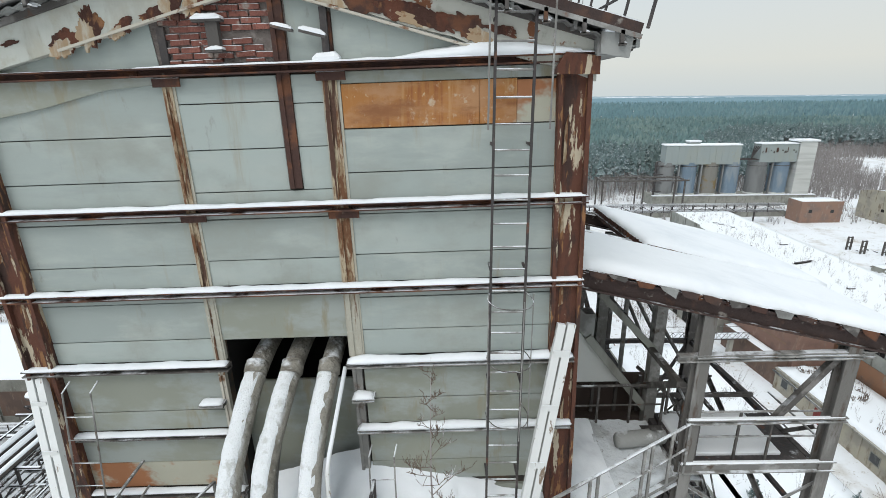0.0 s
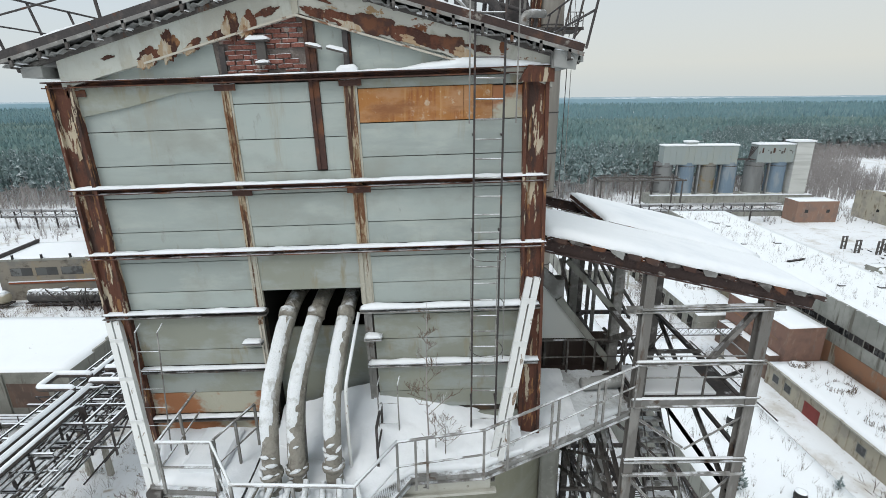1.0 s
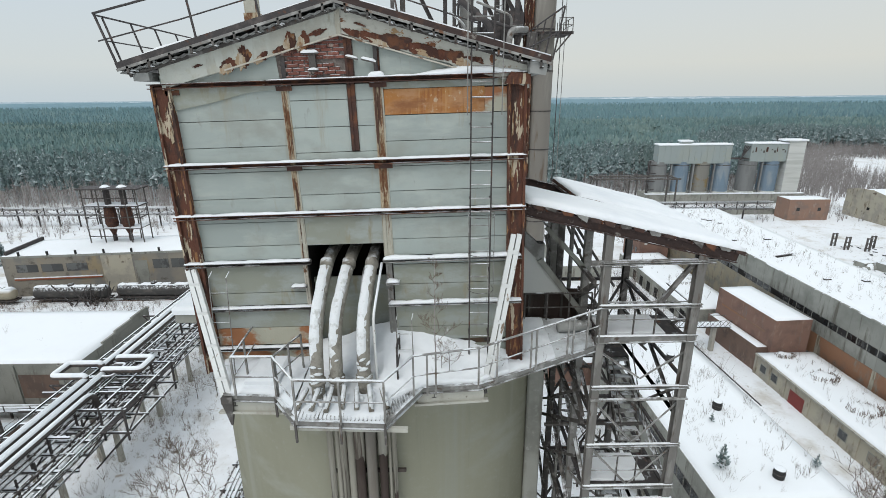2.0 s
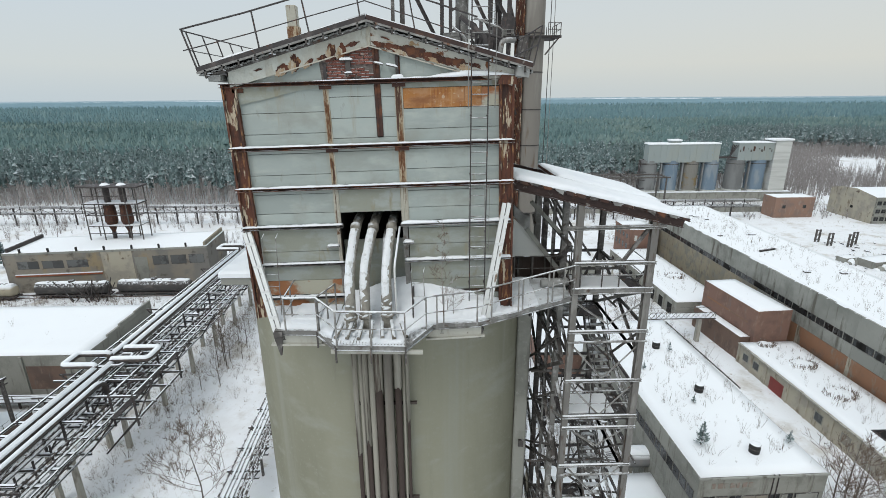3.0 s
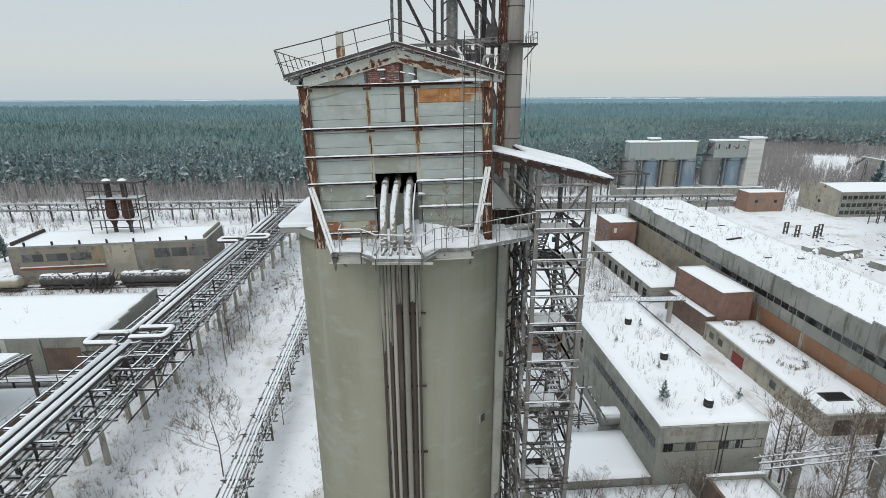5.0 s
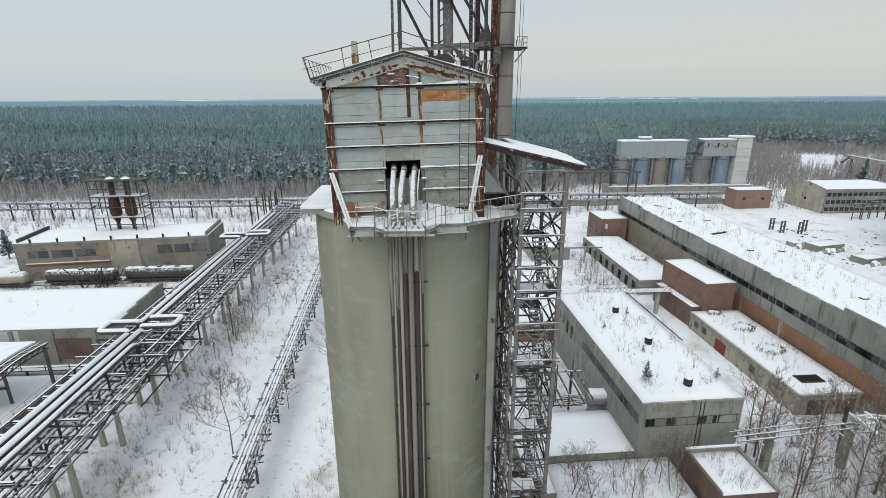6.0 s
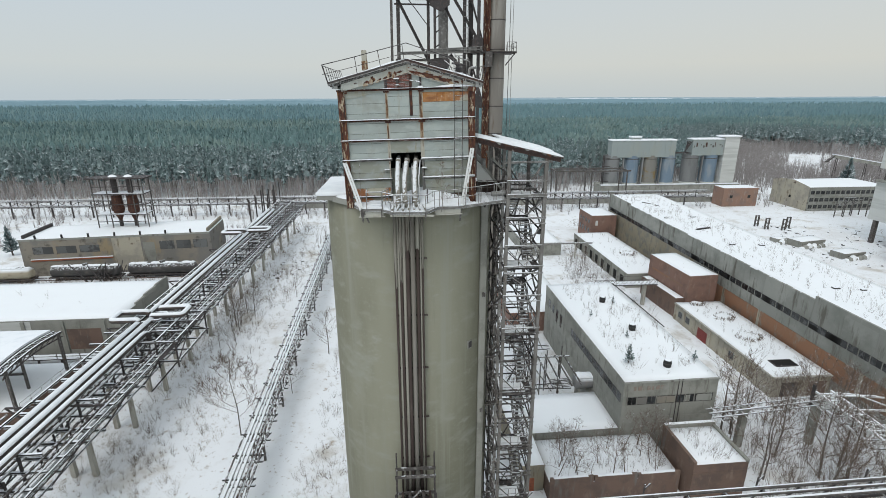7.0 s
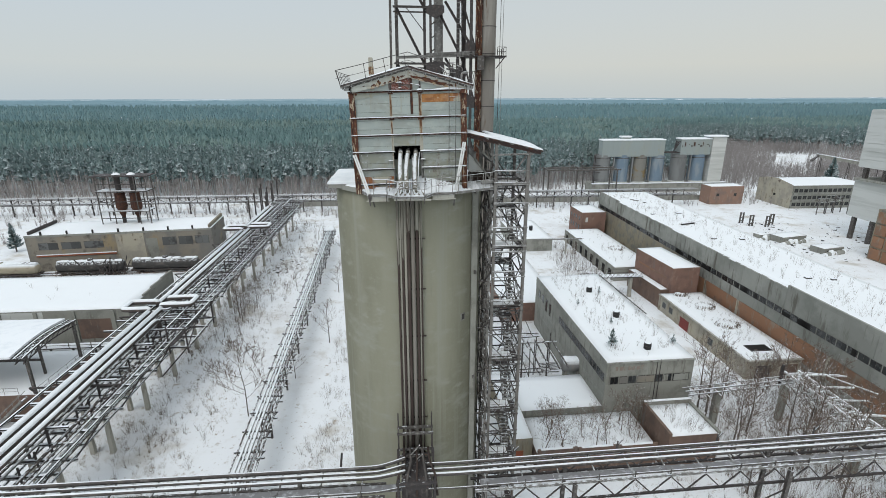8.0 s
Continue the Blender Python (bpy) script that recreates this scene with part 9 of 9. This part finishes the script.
for k in range(17000):
    x, y = rr.uniform(-56, 62), rr.uniform(-5, 200)
    if not clear(x, y):
        continue
    d = noise.noise((x * 0.05, y * 0.05, 7)) + 0.6 * noise.noise((x * 0.17, y * 0.17, 9))
    path = abs(x + 33 - 0.02 * y) < 4.5
    if d > 0.06 and not path and not -31 < x < -17:
        grass.append((x, y, GROUND, rr.uniform(0.3, 1.0)))
    if -52 < x < -36 and rr.random() < 0.8:
        grass.append((x, y, GROUND, rr.uniform(0.3, 0.9)))
    if d > 0.22 and not path and not -31 < x < -17 and rr.random() < 0.35:
        bush.append((x, y, GROUND, rr.uniform(0.8, 2.4)))
for k in range(2600):
    x = rr.uniform(-230, 170)
    y = rr.uniform(132, 222)
    if clear(x, y) and noise.noise((x * 0.03, y * 0.03, 5)) > -0.15:
        edge_bush.append((x, y, GROUND, rr.uniform(1.5, 5.5)))
thicket = []
for k in range(10500):
    x, y = rr.uniform(162, 460), rr.uniform(206, 390)
    if noise.noise((x * 0.015, y * 0.015, 6)) > (-0.34 if x < 232 else -0.22 if y < 320 else 0.02) and clear(x, y):
        thicket.append((x, y, GROUND, rr.uniform(5, 13)))
for k in range(620):
    x = rr.uniform(-260, 160)
    thicket.append((x, wood_edge(x) - rr.uniform(-6, 12), GROUND, rr.uniform(5, 14)))
for k in range(1000):
    x, y = rr.uniform(37, 75), rr.uniform(-6, 40)
    if clear(x, y):
        bush.append((x, y, GROUND, rr.uniform(1.5, 5.0)))
for k in range(1300):
    x, y = rr.uniform(-46, -10), rr.uniform(8, 130)
    if clear(x, y) and not -32 < x < -18:
        bush.append((x, y, GROUND, rr.uniform(0.6, 2.2)))
for k in range(9000):
    x, y = rr.uniform(-54, -7), rr.uniform(-4, 125)
    if not -30 < x < -18 and clear(x, y) and noise.noise((x * 0.11, y * 0.07, 15)) > (0.0 if x < -31 else 0.12):
        grass.append((x, y, GROUND, rr.uniform(0.35, 1.0)))
for k in range(260):
    bush.append((rr.uniform(-128, -58), rr.uniform(97, 103), GROUND, rr.uniform(0.8, 2.6)))
for k in range(420):
    x, y = rr.uniform(83, 165), rr.uniform(84, 168)
    if noise.noise((x * 0.06, y * 0.06, 12)) > -0.05:
        (grass if k % 3 else bush).append((x, y, GROUND, rr.uniform(0.4, 1.5)))
for k in range(160):
    x, y = rr.uniform(38, 50), rr.uniform(66, 120)
    if clear(x, y):
        bush.append((x, y, GROUND, rr.uniform(1.5, 4)))
shrubs("dry_grass", grass, DRY_GRASS, 1, "tufts of dry grass sticking through the snow", (5, 10), 0.85, 0.0075, False)
shrubs("shrubs", bush, TWIG, 2, "leafless brown shrubs in the snow", (6, 11), 0.5, 0.0078)
shrubs("thicket", thicket, FROST_TWIG, 7, "brown leafless birch thicket before the dark wood", (3, 5), 0.12, 0.022)
shrubs("edge_shrubs", edge_bush, FROST_TWIG, 3, "leafless shrubs before the wood", (5, 9), 0.28, 0.02)
roof_weeds = []
for x0, x1, y0, y1, z, n in ((26, 37, 32, 64, 11.3, 170), (55.5, 64, 47, 70, 4.25, 85), (66, 79, 22, 134, 14.1, 520), (14, 29, 23, 30, 3.1, 160), (-150, -62, 64, 80, 8.5, 20), (31, 36, 22, 28, 5.8, 70), (52, 62, 90, 124, 4.3, 40)):
    for k in range(n):
        roof_weeds.append((rr.uniform(x0, x1), rr.uniform(y0, y1), z, rr.uniform(0.4, 2.0)))
shrubs("roof_weeds", roof_weeds, TWIG, 5, "thin weeds and saplings growing on the snowy roofs", (3, 7), 0.5, 0.008)
platform_weeds = [(rr.uniform(-1.3, 2.3), rr.uniform(5.0, 6.0), DZ, rr.uniform(0.25, 0.5)) for k in range(26)]
shrubs("platform_weeds", [w for w in platform_weeds if w[1] > 4.95 + 0.55 * max(0, w[0] - 0.4)], FROST_TWIG, 11, "dry weed stalks poking through the platform snow", (1, 4), 0.4, 0.006)
r2 = random.Random(21)
for k in range(22):
    bare_tree(r2.uniform(14, 28.8), r2.uniform(22.9, 29.8), 3.0, r2.uniform(3.0, 5.6), 100 + k, "leafless young tree on the annex roof", (r2.uniform(-0.3, 0.3), r2.uniform(-0.2, 0.2)), depth=3, reach=r2.uniform(0.8, 1.35), bark=TWIG)
for k, (x, y, h) in enumerate(((-22.6, 47.5, 6), (-18.6, 60, 9), (-39.8, 73, 9), (-38.6, 71, 8), (-41, 76, 9.5), (-37.5, 78, 7.5), (-12.4, 48, 7), (-13.5, 60, 6), (-30.5, 88, 6), (-20, 86, 8), (-19, 95, 7), (-21, 110, 9),
                               (42.5, 33, 13), (45.5, 28, 12), (48.5, 24, 13), (40.5, 24, 11), (57, 22, 11), (51, 18, 12), (44, 18, 12), (60, 30, 10), (38.4, 44, 7), (47, 36, 9), (54, 33, 9), (38, 17, 9), (62, 36, 9))):
    bare_tree(x, y, GROUND, h, 41 + k, depth=3)
bare_tree(-27.6, 37.4, GROUND, 13.0, 40, "wide leafless birch with fine grey twigs", r=0.10, depth=4, reach=1.15)


for k in range(26):
    x, y = r2.uniform(39, 62), r2.uniform(2, 39)
    bare_tree(x, y, GROUND, r2.uniform(7, 13), 140 + k, depth=3)
for k in range(14):
    bare_tree(r2.uniform(41, 49), r2.uniform(86, 118), GROUND, r2.uniform(3, 6), 200 + k, depth=2)
for k in range(9):
    bare_tree(r2.uniform(-42, -35), r2.uniform(58, 92), GROUND, r2.uniform(4, 7), 230 + k, depth=3)


def young_pine(x, y, z, h, seed):
    rr = random.Random(seed)
    t = thing("young_pine", "small dark green pine dusted with snow", "tree", group="young pines", at=Matrix.Translation((x, y, z)))
    part("trunk", Geo().pipe([(0, 0, -0.1), (0, 0, h)], [h * 0.025, h * 0.004], 6), BARK, t)
    v, f = [], []
    for k in range(int(60 + 14 * h)):
        u = rr.uniform(0.12, 1.0)
        a = rr.uniform(0, 6.28)
        ln = h * 0.32 * (1.08 - u) * rr.uniform(0.6, 1.2)
        z0 = h * u
        d = Vector((math.cos(a), math.sin(a), rr.uniform(0.0, 0.5))).normalized()
        s = Vector((-math.sin(a), math.cos(a), 0))
        w = ln * 0.25
        n0 = len(v)
        v += [tuple(d * 0.02 + Vector((0, 0, z0))), tuple(d * ln * 0.6 + s * w + Vector((0, 0, z0))), tuple(d * ln + Vector((0, 0, z0 + 0.04 * h))), tuple(d * ln * 0.6 - s * w + Vector((0, 0, z0 - 0.03 * h)))]
        f += [(n0, n0 + 1, n0 + 2), (n0, n0 + 2, n0 + 3)]
    part("crown", Geo().add(v, f), PINE_EDGE, t)


for k, (x, y, z, h) in enumerate(((27.3, 35.2, 11.3, 2.9), (36.8, 35.2, 11.3, 1.6), (27.3, 50.2, 11.3, 1.3), (33.0, 55, 11.3, 1.5), (30.2, 42.5, 11.3, 1.2), (-125, 128, GROUND, 9), (-150, 140, GROUND, 8), (221, 214, GROUND, 15))):
    young_pine(x, y, z, h, k)
for k in range(14):
    bk = thing("ground_scrap", "dark block of scrap lying in the snow", "scrap", group="scrap blocks")
    x, y = r2.uniform(-41, -34), r2.uniform(98, 116)
    part("block", Geo().soft_box(x, x + r2.uniform(0.4, 0.9), y, y + r2.uniform(0.3, 0.6), GROUND - 0.1, GROUND + r2.uniform(0.15, 0.4), 0.05), STEEL_SNOWY, bk)
